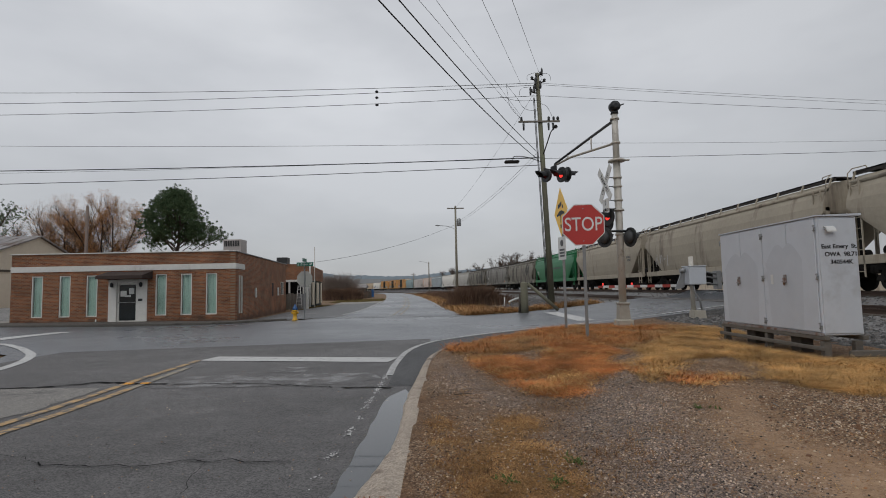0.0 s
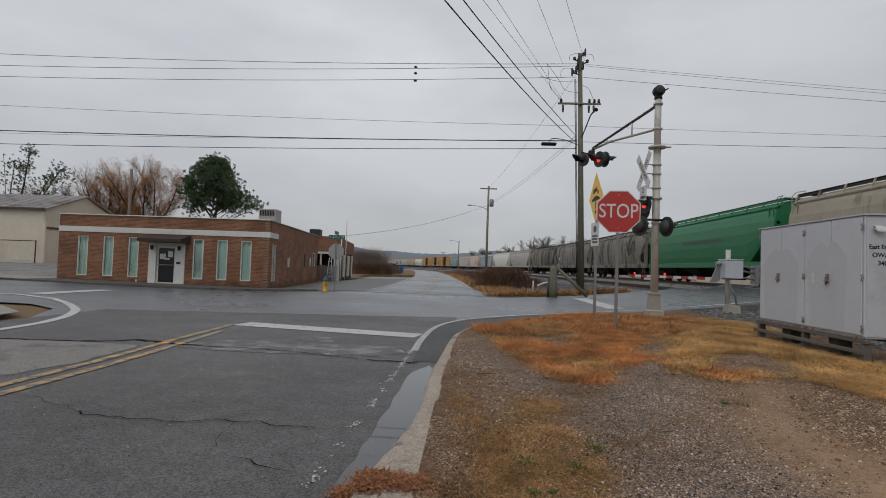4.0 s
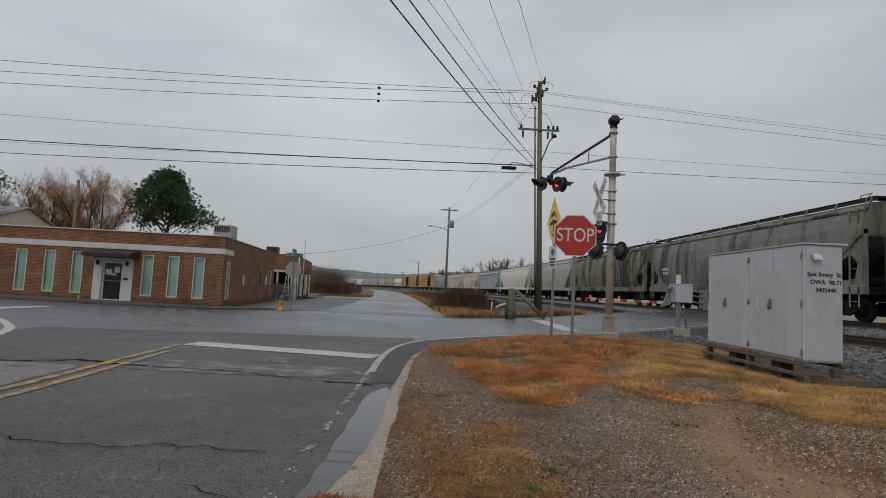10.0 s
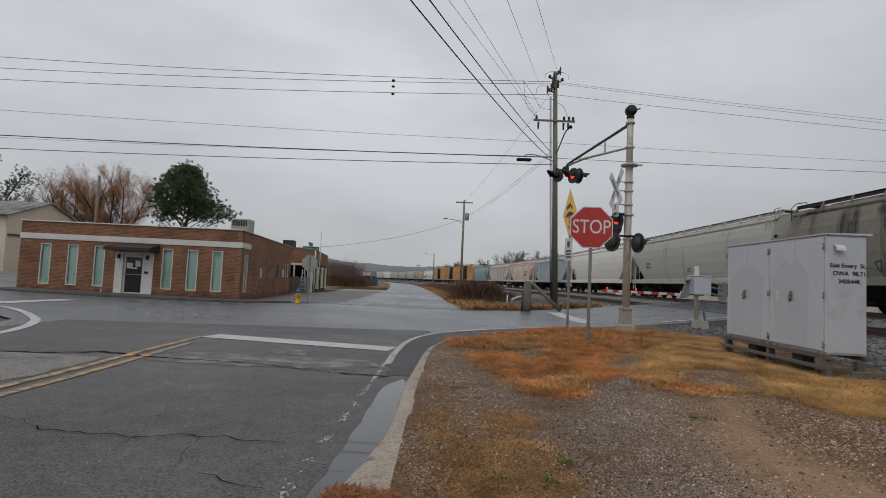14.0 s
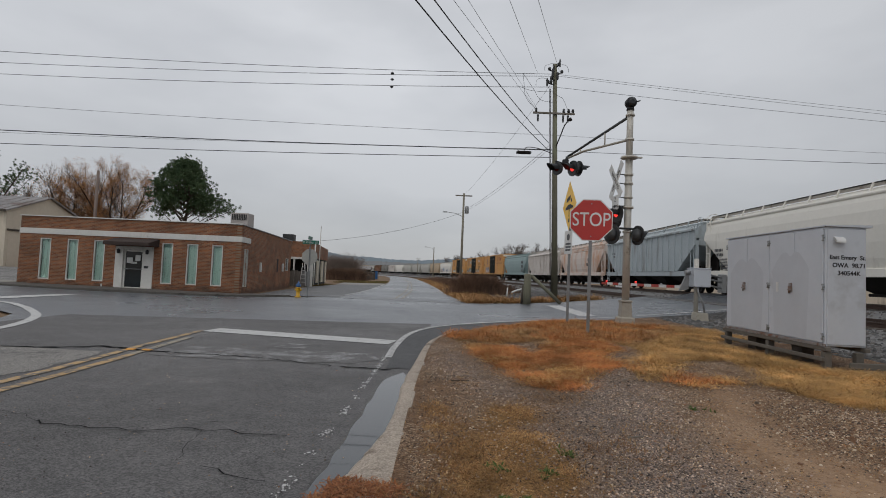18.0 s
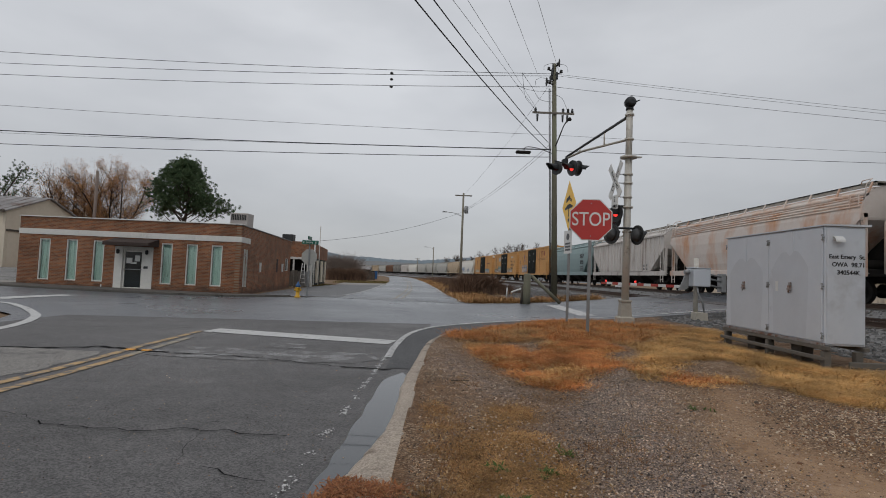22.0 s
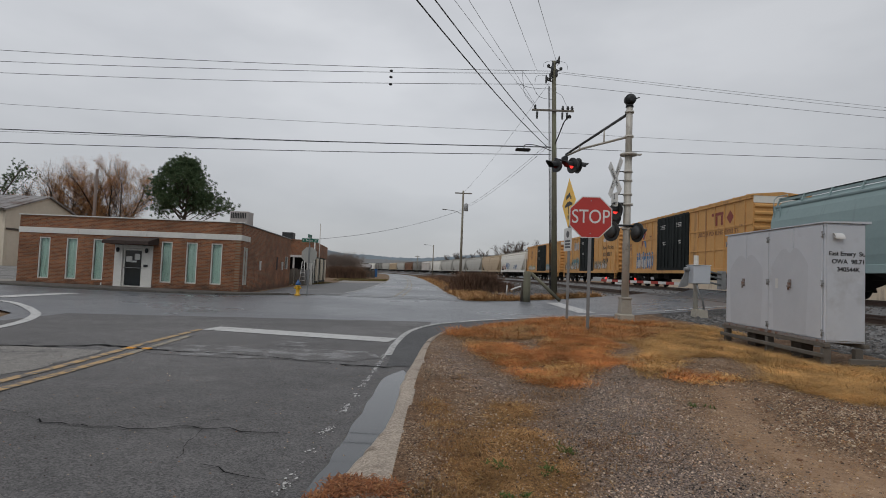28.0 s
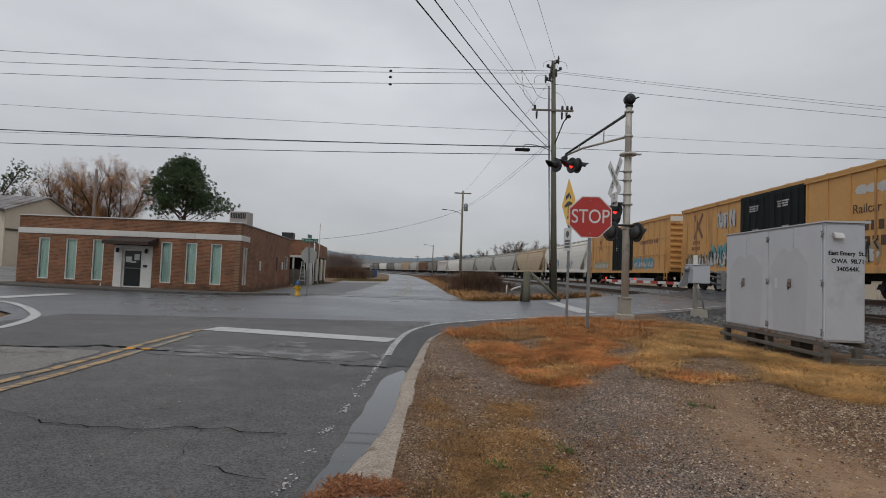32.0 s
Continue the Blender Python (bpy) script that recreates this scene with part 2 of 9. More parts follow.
ASPHALT = surface("asphalt", (0.066, 0.063, 0.062), (0.150, 0.142, 0.138), 0.66, 0, 4.0, 0.35, 0.5, 120.0, (0.175, 0.167, 0.160), 0.6, 0.60, 0.48, object_space=False, speck=0.6, speck_scale=95.0, spec=0.4)
ASPHALT_STREAKED = surface("asphalt_with_pale_scuffs", (0.066, 0.063, 0.062), (0.150, 0.142, 0.138), 0.66, 0, 4.0, 0.35, 0.5, 120.0, (0.235, 0.232, 0.23), 2.4, 0.48, 0.48, object_space=False, speck=0.6, speck_scale=95.0, spec=0.4, third_soft=0.10)
ASPHALT_PALE = surface("asphalt_with_broad_pale_wear", (0.066, 0.063, 0.062), (0.150, 0.142, 0.138), 0.66, 0, 4.0, 0.35, 0.5, 120.0, (0.235, 0.22, 0.20), 1.3, 0.33, 0.6, object_space=False, speck=0.6, speck_scale=95.0, spec=0.4, third_soft=0.16)
ASPHALT_WET = surface("damp_asphalt", (0.0941, 0.1, 0.111), (0.144, 0.153, 0.168), 0.42, 0, 3.0, 0.16, 0.4, 100.0, (0.0672, 0.0713, 0.078), 0.25, 0.57, 0.22, object_space=False, speck=0.45, speck_scale=60.0)
ASPHALT_OLD = surface("old_grey_asphalt", (0.195, 0.19, 0.183), (0.265, 0.258, 0.246), 0.7, 0, 6.0, 0.5, 0.6, 110.0, (0.13, 0.127, 0.122), 0.9, 0.52, object_space=False, speck=0.5, speck_scale=110.0)
ASPHALT_APRON = surface("worn_apron_asphalt", (0.105, 0.105, 0.106), (0.15, 0.15, 0.15), 0.6, 0, 5.0, 0.4, 0.5, 100.0, (0.21, 0.205, 0.195), 0.35, 0.56, object_space=False, speck=0.45, speck_scale=80.0)
TAR_DAMP = surface("dark_damp_asphalt", (0.030, 0.030, 0.031), (0.075, 0.074, 0.074), 0.6, 0, 6.0, 0.8, 0.5, 100.0, object_space=False, speck=0.45, speck_scale=95.0)
TAR = plain("tar_seal", (0.008, 0.008, 0.008), 0.9, 0.0, 0.1)
PAINT_WHITE = surface("worn_white_road_paint", (0.60, 0.595, 0.58), (0.46, 0.455, 0.44), 0.6, 0, 14.0, 1.2, 0.3, 80.0, (0.17, 0.168, 0.165), 7.0, 0.57, object_space=False)
PAINT_WORN = surface("flaked_white_road_paint", (0.56, 0.55, 0.54), (0.42, 0.415, 0.41), 0.70, 0, 14.0, 1.2, 0.5, 80.0, (0.145, 0.146, 0.15), 12.0, 0.50, object_space=False, third_soft=0.05, spec=0.35)
PAINT_YELLOW = surface("worn_yellow_road_paint", (0.52, 0.325, 0.135), (0.36, 0.24, 0.115), 0.6, 0, 14.0, 1.2, 0.3, 80.0, (0.15, 0.13, 0.105), 6.0, 0.50, object_space=False, third_soft=0.06)
REFLECTOR = plain("amber_road_stud", (0.75, 0.33, 0.03), 0.3)
CONCRETE = surface("weathered_concrete", (0.36, 0.34, 0.30), (0.25, 0.235, 0.21), 0.85, 0, 9.0, 0.9, 0.35, 60.0, (0.17, 0.15, 0.12), 2.2, 0.60, object_space=False)
PAVING = surface("dark_dirty_concrete", (0.13, 0.12, 0.105), (0.085, 0.078, 0.07), 0.85, 0, 9.0, 0.9, 0.5, 60.0, (0.05, 0.045, 0.04), 1.2, 0.55, object_space=False)
KERB = surface("worn_concrete_kerb", (0.47, 0.395, 0.32), (0.33, 0.275, 0.22), 0.85, 0, 14.0, 1.5, 0.6, 70.0, (0.17, 0.13, 0.095), 3.4, 0.57, object_space=False, speck=0.3, speck_scale=90.0)
STEEL = surface("galvanised_steel", (0.33, 0.335, 0.335), (0.23, 0.235, 0.235), 0.5, 0.5, 12.0, 2.0, 0.05, 60.0)
MAST_STEEL = surface("aged_aluminium_mast", (0.62, 0.59, 0.53), (0.49, 0.465, 0.41), 0.55, 0.15, 10.0, 1.2, 0.06, 60.0, (0.27, 0.23, 0.185), 2.5, 0.62)
CABINET = surface("dull_silver_paint", (0.59, 0.622, 0.665), (0.53, 0.56, 0.60), 0.5, 0.10, 5.0, 0.8, 0.05, 50.0, (0.43, 0.445, 0.465), 0.9, 0.62, 0.6)
CABINET_PATCH = surface("grey_overpaint", (0.485, 0.512, 0.55), (0.545, 0.573, 0.612), 0.55, 0.10, 5.0, 1.4, 0.05, 50.0)
BLACK = plain("black_paint", (0.016, 0.018, 0.02), 0.5)
BLACK_INK = plain("black_lettering", (0.015, 0.015, 0.018), 0.6)
WHITE_INK = plain("white_lettering", (0.78, 0.78, 0.76), 0.5)
GREY_INK = plain("grey_lettering", (0.12, 0.12, 0.125), 0.6)
SIGN_RED = surface("sign_red", (0.50, 0.040, 0.032), (0.43, 0.034, 0.028), 0.4, 0, 5.0, 1.0, 0.02, 40.0)
SIGN_YELLOW = surface("sign_amber", (0.98, 0.56, 0.015), (0.93, 0.52, 0.015), 0.4, 0, 5.0, 1.0, 0.02, 40.0)
SIGN_GREEN = plain("sign_green", (0.01, 0.14, 0.09), 0.4)
SIGN_WHITE = surface("sign_white", (0.72, 0.72, 0.70), (0.58, 0.58, 0.56), 0.45, 0, 6.0, 1.5, 0.02, 40.0)
SIGN_BACK = surface("bare_aluminium_sign_back", (0.40, 0.395, 0.36), (0.31, 0.305, 0.28), 0.5, 0.3, 6.0, 1.0, 0.03, 40.0)
LENS_DARK = plain("unlit_red_lens", (0.07, 0.006, 0.006), 0.2)
LENS_GREY = surface("scuffed_black_disc", (0.020, 0.022, 0.023), (0.04, 0.042, 0.043), 0.5, 0, 8.0, 2.0, 0.05, 60.0)
LENS_LIT = glow("lit_red_lens", (1.0, 0.05, 0.04), 1.1)
WOOD_POLE = surface("weathered_pole_wood", (0.30, 0.275, 0.215), (0.19, 0.173, 0.135), 0.9, 0, 7.0, 0.7, 0.5, 30.0, (0.22, 0.215, 0.155), 1.2, 0.56, streak=0.12)
WOOD_GREY = surface("grey_timber", (0.26, 0.235, 0.20), (0.15, 0.135, 0.115), 0.9, 0, 9.0, 1.0, 0.5, 30.0, streak=0.2)
WOOD_DARK = surface("dark_wet_timber", (0.055, 0.045, 0.035), (0.10, 0.082, 0.065), 0.8, 0, 9.0, 1.0, 0.4, 30.0)
WIRE = plain("black_cable", (0.02, 0.02, 0.022), 0.6)
WHITE_TRIM = surface("dirty_white_paint", (0.74, 0.73, 0.69), (0.58, 0.57, 0.53), 0.65, 0, 8.0, 0.8, 0.1, 50.0, (0.33, 0.315, 0.28), 2.0, 0.62, streak=0.4)
BLIND = surface("pale_green_blind", (0.42, 0.535, 0.49), (0.34, 0.445, 0.405), 0.8, 0, 3.0, 0.5, 0.03, 40.0)
DARK_GLASS = plain("dark_tinted_glass", (0.010, 0.016, 0.018), 0.05)
DARK_IN = plain("dark_interior", (0.015, 0.022, 0.024), 0.7)
AWNING = surface("dark_brown_canvas", (0.040, 0.026, 0.022), (0.06, 0.042, 0.035), 0.9, 0, 12.0, 1.0, 0.3, 120.0)
METAL_ROOF = surface("rusty_sheet_roof", (0.36, 0.345, 0.335), (0.17, 0.155, 0.15), 0.7, 0.1, 3.0, 0.5, 0.1, 30.0, (0.14, 0.095, 0.075), 0.7, 0.53)
CREAM = surface("cream_wall_panel", (0.72, 0.635, 0.51), (0.60, 0.53, 0.425), 0.8, 0, 3.0, 0.3, 0.1, 40.0, (0.42, 0.36, 0.28), 0.6, 0.6, streak=0.3)
BALLAST = surface("ballast_stone", (0.24, 0.235, 0.23), (0.13, 0.128, 0.126), 0.9, 0, 14.0, 2.0, 0.6, 50.0)
RAIL = surface("rusted_rail", (0.10, 0.062, 0.045), (0.07, 0.048, 0.038), 0.7, 0.4, 10.0, 1.0, 0.2, 50.0)
RAIL_TOP = plain("polished_rail_head", (0.45, 0.45, 0.46), 0.25, 0.9)
GREEN_WEED = plain("green_weed", (0.10, 0.145, 0.045), 0.9, 0.0, 0.1)
BARK = surface("grey_brown_bark", (0.11, 0.088, 0.07), (0.065, 0.054, 0.045), 0.95, 0, 12.0, 1.5, 0.5, 30.0)
# pale blue-grey base colours stand in for the haze of distance
FAR_TREE = surface("far_trees_haze_in_colour", (0.21, 0.215, 0.215), (0.165, 0.17, 0.172), 1.0, 0, 0.5, 0.05, 0.0, 20.0, object_space=False)
FAR_HILL = surface("wooded_hill_haze_in_colour", (0.215, 0.258, 0.285), (0.165, 0.205, 0.235), 1.0, 0, 0.12, 0.02, 0.0, 20.0, object_space=False)
HYDRANT_Y = plain("yellow_enamel", (0.72, 0.40, 0.02), 0.4)
HYDRANT_B = plain("blue_enamel", (0.025, 0.105, 0.27), 0.4)
CAR_BLACK = surface("grimy_black_steel", (0.014, 0.013, 0.012), (0.030, 0.026, 0.023), 0.85, 0.0, 7.0, 1.0, 0.2, 40.0, spec=0.25)


def glass_mat():
    m = bpy.data.materials.new("window_glass")
    m.use_nodes = True
    p = m.node_tree.nodes["Principled BSDF"]
    p.inputs["Base Color"].default_value = (0.85, 0.95, 0.92, 1)
    p.inputs["Roughness"].default_value = 0.03
    p.inputs["Transmission Weight"].default_value = 1.0
    p.inputs["IOR"].default_value = 1.45
    return m


def puddle_mat():
    m = bpy.data.materials.new("still_water")
    m.use_nodes = True
    p = m.node_tree.nodes["Principled BSDF"]
    p.inputs["Base Color"].default_value = (0.05, 0.055, 0.06, 1)
    p.inputs["Roughness"].default_value = 0.03
    p.inputs["IOR"].default_value = 1.33
    p.inputs["Specular IOR Level"].default_value = 0.8
    return m


GLASS, WATER = glass_mat(), puddle_mat()


def verge_mat():
    """Wet gravel and dirt; the ground cover of each spot (grey gravel, trodden tan earth, straw) is kept on the mesh."""
    m = bpy.data.materials.new("gravel_and_dirt")
    m.use_nodes = True
    n, l = m.node_tree.nodes, m.node_tree.links
    p = n["Principled BSDF"]
    pos = n.new("ShaderNodeNewGeometry").outputs["Position"]

    def noise_at(scale, detail=5.0, rough=0.6):
        t = n.new("ShaderNodeTexNoise")
        t.inputs["Scale"].default_value, t.inputs["Detail"].default_value, t.inputs["Roughness"].default_value = scale, detail, rough
        l.new(pos, t.inputs[0])
        return t.outputs[0]

    def ranged(x, lo, hi, to_lo=0.0, to_hi=1.0):
        r = n.new("ShaderNodeMapRange")
        for i, v in ((1, lo), (2, hi), (3, to_lo), (4, to_hi)):
            r.inputs[i].default_value = v
        l.new(x, r.inputs[0])
        return r.outputs[0]

    def mix(f, a, b):
        x = n.new("ShaderNodeMix")
        x.data_type = "RGBA"
        for i, v in ((0, f), (6, a), (7, b)):
            if isinstance(v, tuple):
                x.inputs[i].default_value = (*v, 1)
            else:
                l.new(v, x.inputs[i])
        return x.outputs[2]

    def joined(op, a, b):
        x = n.new("ShaderNodeMath")
        x.operation = op
        for i, v in ((0, a), (1, b)):
            if isinstance(v, float):
                x.inputs[i].default_value = v
            else:
                l.new(v, x.inputs[i])
        return x.outputs[0]

    def pebbles(scale, cols):
        v = n.new("ShaderNodeTexVoronoi")
        v.inputs["Scale"].default_value = scale
        l.new(pos, v.inputs[0])
        ramp, sep = n.new("ShaderNodeValToRGB"), n.new("ShaderNodeSeparateColor")
        e = ramp.color_ramp.elements
        while len(e) < len(cols):
            e.new(0.5)
        for i, (at, c) in enumerate(cols):
            e[i].position, e[i].color = at, (*c, 1)
        l.new(v.outputs["Color"], sep.inputs[0])
        l.new(sep.outputs[0], ramp.inputs[0])
        return ramp.outputs[0], v.outputs["Distance"]

    brown, d1 = pebbles(92.0, [(0.0, (0.0723, 0.0442, 0.0289)), (0.4, (0.325, 0.198, 0.12)), (0.72, (0.472, 0.297, 0.177)), (0.90, (0.732, 0.555, 0.378)), (1.0, (0.472, 0.33, 0.212))])
    grey, d2 = pebbles(108.0, [(0.0, (0.0578, 0.0476, 0.0425)), (0.42, (0.273, 0.21, 0.174)), (0.74, (0.432, 0.332, 0.27)), (0.91, (0.711, 0.561, 0.432)), (1.0, (0.419, 0.299, 0.222))])
    cover = n.new("ShaderNodeAttribute")
    cover.attribute_name = "cover"
    part_ = n.new("ShaderNodeSeparateColor")
    l.new(cover.outputs["Color"], part_.inputs[0])
    wobble = joined("ADD", joined("MULTIPLY", joined("SUBTRACT", noise_at(3.2, 6.0, 0.7), 0.5), 0.9), joined("MULTIPLY", joined("SUBTRACT", noise_at(26.0, 3.0, 0.6), 0.5), 0.9))

    def mask(channel, lo=0.36, hi=0.64):
        return ranged(joined("ADD", channel, wobble), lo, hi)

    dirt = mix(ranged(noise_at(6.0), 0.35, 0.65), (0.34, 0.195, 0.105), (0.19, 0.105, 0.058))
    col = mix(ranged(noise_at(2.1, 7.0, 0.72), 0.44, 0.60), brown, dirt)
    col = mix(mask(part_.outputs[0], 0.28, 0.85), col, grey)
    straw = mix(ranged(noise_at(38.0, 4.0, 0.7), 0.36, 0.64), (0.46, 0.255, 0.09), (0.19, 0.10, 0.045))
    col = mix(mask(part_.outputs[2]), col, straw)
    tan = mix(ranged(noise_at(7.0), 0.35, 0.65), (0.40, 0.262, 0.160), (0.295, 0.188, 0.114))
    tan = mix(ranged(noise_at(90.0, 2.0, 0.5), 0.60, 0.68), tan, (0.20, 0.13, 0.085))
    bare = mask(part_.outputs[1], 0.30, 0.90)
    col = mix(bare, col, tan)
    # crevice shade between the stones, with damp dirt, painted into the colour
    gap = ranged(joined("MAXIMUM", d1, d2), 0.28, 0.85, 1.20, 0.46)
    wet = n.new("ShaderNodeVectorMath")
    wet.operation = "SCALE"
    l.new(col, wet.inputs[0])
    even = n.new("ShaderNodeMix")
    even.inputs[3].default_value = 1.0
    l.new(bare, even.inputs[0])
    l.new(gap, even.inputs[2])
    l.new(even.outputs[0], wet.inputs["Scale"])
    l.new(wet.outputs[0], p.inputs["Base Color"])
    p.inputs["Roughness"].default_value = 0.8
    p.inputs["Specular IOR Level"].default_value = 0.18
    b = n.new("ShaderNodeBump")
    b.inputs["Distance"].default_value = 0.02
    l.new(ranged(bare, 0.0, 1.0, 1.0, 0.2), b.inputs["Strength"])
    l.new(joined("SUBTRACT", 1.0, d1), b.inputs["Height"])
    l.new(b.outputs[0], p.inputs["Normal"])
    return m


VERGE = verge_mat()
TRACKSIDE = surface("dark_trackside_gravel", (0.093, 0.0888, 0.084), (0.051, 0.0486, 0.0462), 0.9, 0, 20.0, 0.6, 0.8, 60.0, (0.078, 0.06, 0.042), 0.5, 0.58, object_space=False, speck=0.75, speck_scale=16.0)
PAINT_FAINT = surface("faded_yellow_road_paint", (0.34, 0.29, 0.20), (0.27, 0.235, 0.18), 0.6, 0, 14.0, 1.2, 0.3, 80.0, (0.15, 0.15, 0.15), 3.0, 0.52, object_space=False, third_soft=0.08)
PAINT_MID = surface("half_worn_white_road_paint", (0.56, 0.555, 0.54), (0.42, 0.415, 0.405), 0.65, 0, 14.0, 1.2, 0.4, 80.0, (0.15, 0.148, 0.145), 9.0, 0.50, object_space=False)
FIELD = surface("dead_winter_grass_ground", (0.22, 0.135, 0.065), (0.145, 0.09, 0.05), 0.95, 0, 2.5, 0.15, 0.6, 30.0, (0.12, 0.10, 0.06), 0.12, 0.56, object_space=False)

# ---- ground, roads and track ----
TRACK_X, CURVE_Y, CURVE_R, RAIL_Z = 17.15, 42.4, 560.0, 0.86
EASE_S, EASE_R = 110.0, 1000.0
NEAR_TRACK, NEAR_DROP = -4.15, -0.36


def on_track(s, off=0.0, z=RAIL_Z):
    """Place and heading of the track's centre line, s metres along it; off: metres to the right."""
    if s <= CURVE_Y:
        return (TRACK_X + off, s, z), 0.0
    a = (min(s, EASE_S) - CURVE_Y) / CURVE_R
    x, y = TRACK_X - CURVE_R * (1 - math.cos(a)), CURVE_Y + CURVE_R * math.sin(a)
    if s > EASE_S:
        b = a + (s - EASE_S) / EASE_R
        x, y, a = x - EASE_R * (math.cos(a) - math.cos(b)), y + EASE_R * (math.sin(b) - math.sin(a)), b
    return (x + off * math.cos(a), y + off * math.sin(a), z), a


def track_x(y):
    if y <= CURVE_Y:
        return TRACK_X
    return on_track(y + (y - CURVE_Y) ** 3 / (6 * CURVE_R ** 2) * (0.6 if y > EASE_S else 1.0))[0][0]


def hump(x):
    """The street's climb over the two tracks."""
    return float(np.interp(x, (1.5, 4, 6, 9, 11, 12, 14, 14.6, 15.8, 16.3, 18.1, 20, 26, 40), (0, 0.06, 0.14, 0.30, 0.43, 0.485, 0.492, 0.54, 0.80, 0.848, 0.852, 0.75, 0.3, 0.1)))


def road_z(x, y):
    z = hump(x)
    z -= 0.14 * smoothstep(-5.0, -11.0, x) * smoothstep(16, 26, y) * (1 - smoothstep(-14, -24, x))
    return z * (1 - smoothstep(60, 110, y)) if x < 5 else z


def verge_z(x, y):
    return 0.11 + 0.06 * smoothstep(0.3, 3.0, x) + 0.05 * smoothstep(5, 9, x) + 0.02 * noise.noise(Vector((x * 0.9, y * 0.9, 0))) + 0.012 * noise.noise(Vector((x * 3.1, y * 3.1, 4)))


def ground_z(x, y):
    """The wide ground under and round everything."""
    z = road_z(x, y) - 0.05
    d = track_x(y) - x
    z = min(z, 0.22)
    if y > 34:
        z = min(z, 0.12 + 0.1 * (1 - smoothstep(7.0, 12.0, d)))
    if d < 7.5:
        z = -0.15
    z -= 0.25 * smoothstep(120, 400, math.hypot(x, y))
    return z


def axis(lo, hi, fine_lo, fine_hi, step, grow=1.35):
    out, x, s = [], fine_lo, step
    while x < fine_hi:
        out.append(x)
        x += step
    while x < hi:
        out.append(x)
        s *= grow
        x += s
    out.append(hi)
    x, s = fine_lo, step
    while x > lo:
        s *= grow
        x -= s
        out.append(max(x, lo))
    return sorted(set(out))


def build_ground():
    xs, ys = axis(-3000, 3000, -26, 26, 1.0), axis(-3000, 4000, -14, 70, 1.0)
    verts = [(x, y, ground_z(x, y)) for y in ys for x in xs]
    w = len(xs)
    faces = [(j * w + i, j * w + i + 1, (j + 1) * w + i + 1, (j + 1) * w + i) for j in range(len(ys) - 1) for i in range(w - 1)]
    me = bpy.data.meshes.new("ground")
    me.from_pydata(verts, [], faces)
    me.materials.append(FIELD)
    me.materials.append(TRACKSIDE)
    for p in me.polygons:
        x, y, _ = p.center
        if -14 < y < 130 and x < track_x(y) + 9 and (x > 5.6 if y < 25 else x > 2.2 + 0.10 * (y - 27) and track_x(y) - x < 14):
            p.material_index = 1
    me.polygons.foreach_set("use_smooth", [True] * len(faces))
    tagged(new("ground", me), "flat ground with dead brown grass and dark gravel", "ground", kind="structure")


build_ground()

# streets
NEAR_EDGE = finer([(-120, 12.4), (-40, 13.2), (-13.4, 13.5), (-11.0, 13.2), (-9.4, 12.0), (-8.6, 9.7), (-0.12, 9.7), (0.05, 11.3), (0.6, 12.5), (1.45, 14.1), (2.4, 15.3), (4.2, 16.4), (6.2, 17.4), (9.4, 19.0), (12.0, 20.1), (17, 22.2), (30, 27.6), (70, 44)], 2.0)
FAR_EDGE = [(-120, 24.2), (-40, 24.4), (-13, 24.5), (-9, 24.6), (-6.2, 25.0), (-5.4, 26.2), (0.2, 26.4), (0.7, 25.7), (1.9, 25.3), (3.5, 26.2), (6.4, 28.0), (9, 29.9), (12.9, 32.6), (17, 35), (30, 41.5), (70, 60)]


def at_x(line, x):
    for p, q in zip(line, line[1:]):
        if p[0] <= x <= q[0]:
            f = (x - p[0]) / max(1e-9, q[0] - p[0])
            return (x, p[1] + (q[1] - p[1]) * f)
    return line[-1]


CROSS_X = axis(-120, 70, -16, 24, 0.7)
bm = bmesh.new()
strip(bm, [at_x(FAR_EDGE, x) for x in CROSS_X], [at_x(NEAR_EDGE, x) for x in CROSS_X], road_z, 16)
tagged(part("road_cross_street", bm, ASPHALT_WET), "damp grey asphalt cross street", "road", kind="structure")
bm = bmesh.new()
strip(bm, [(-8.7, -30 + 42.6 * i / 54) for i in range(55)], [(-0.22, -30 + 44.0 * i / 54) for i in range(55)], road_z, 8, 0.004)
tagged(part("road_near_lane", bm, ASPHALT), "dark cracked asphalt street", "road", kind="structure")
FAR_R = smooth_line([(1.3, 25.0), (0.5, 34), (-0.5, 52), (-1.9, 75), (-4.1, 104), (-8.2, 148), (-13.6, 184), (-26, 225), (-60, 290)], 8)
FAR_L = smooth_line([(-5.0, 25.4), (-4.95, 34), (-5.7, 54), (-7.4, 76), (-10.0, 104), (-14.6, 148), (-20.5, 186), (-33, 228), (-68, 294)], 8)
bm = bmesh.new()
strip(bm, FAR_L, FAR_R, road_z, 6, 0.006)
tagged(part("road_far_lane", bm, ASPHALT_WET), "damp asphalt street running on beside the railway", "road", kind="structure")
bm = bmesh.new()
strip(bm, [(-9.2, 25.2), (-9.8, 30), (-10.5, 38), (-10.6, 46), (-10.3, 54)], [(-5.0, 25.9), (-4.93, 30), (-5.0, 37), (-5.3, 46), (-5.65, 54)], road_z, 4, 0.012)
tagged(part("pavement_apron", bm, ASPHALT_APRON), "old grey asphalt apron beside the brick building", "driveway", kind="structure")

bm = bmesh.new()
strip(bm, [(-10.6, 54.02), (-11.6, 64)], [(-5.66, 54.02), (-6.4, 62)], road_z, 3, 0.02)
tagged(part("pavement_crossing", bm, CONCRETE), "pale concrete strip at the end of the asphalt apron", "driveway", kind="structure")

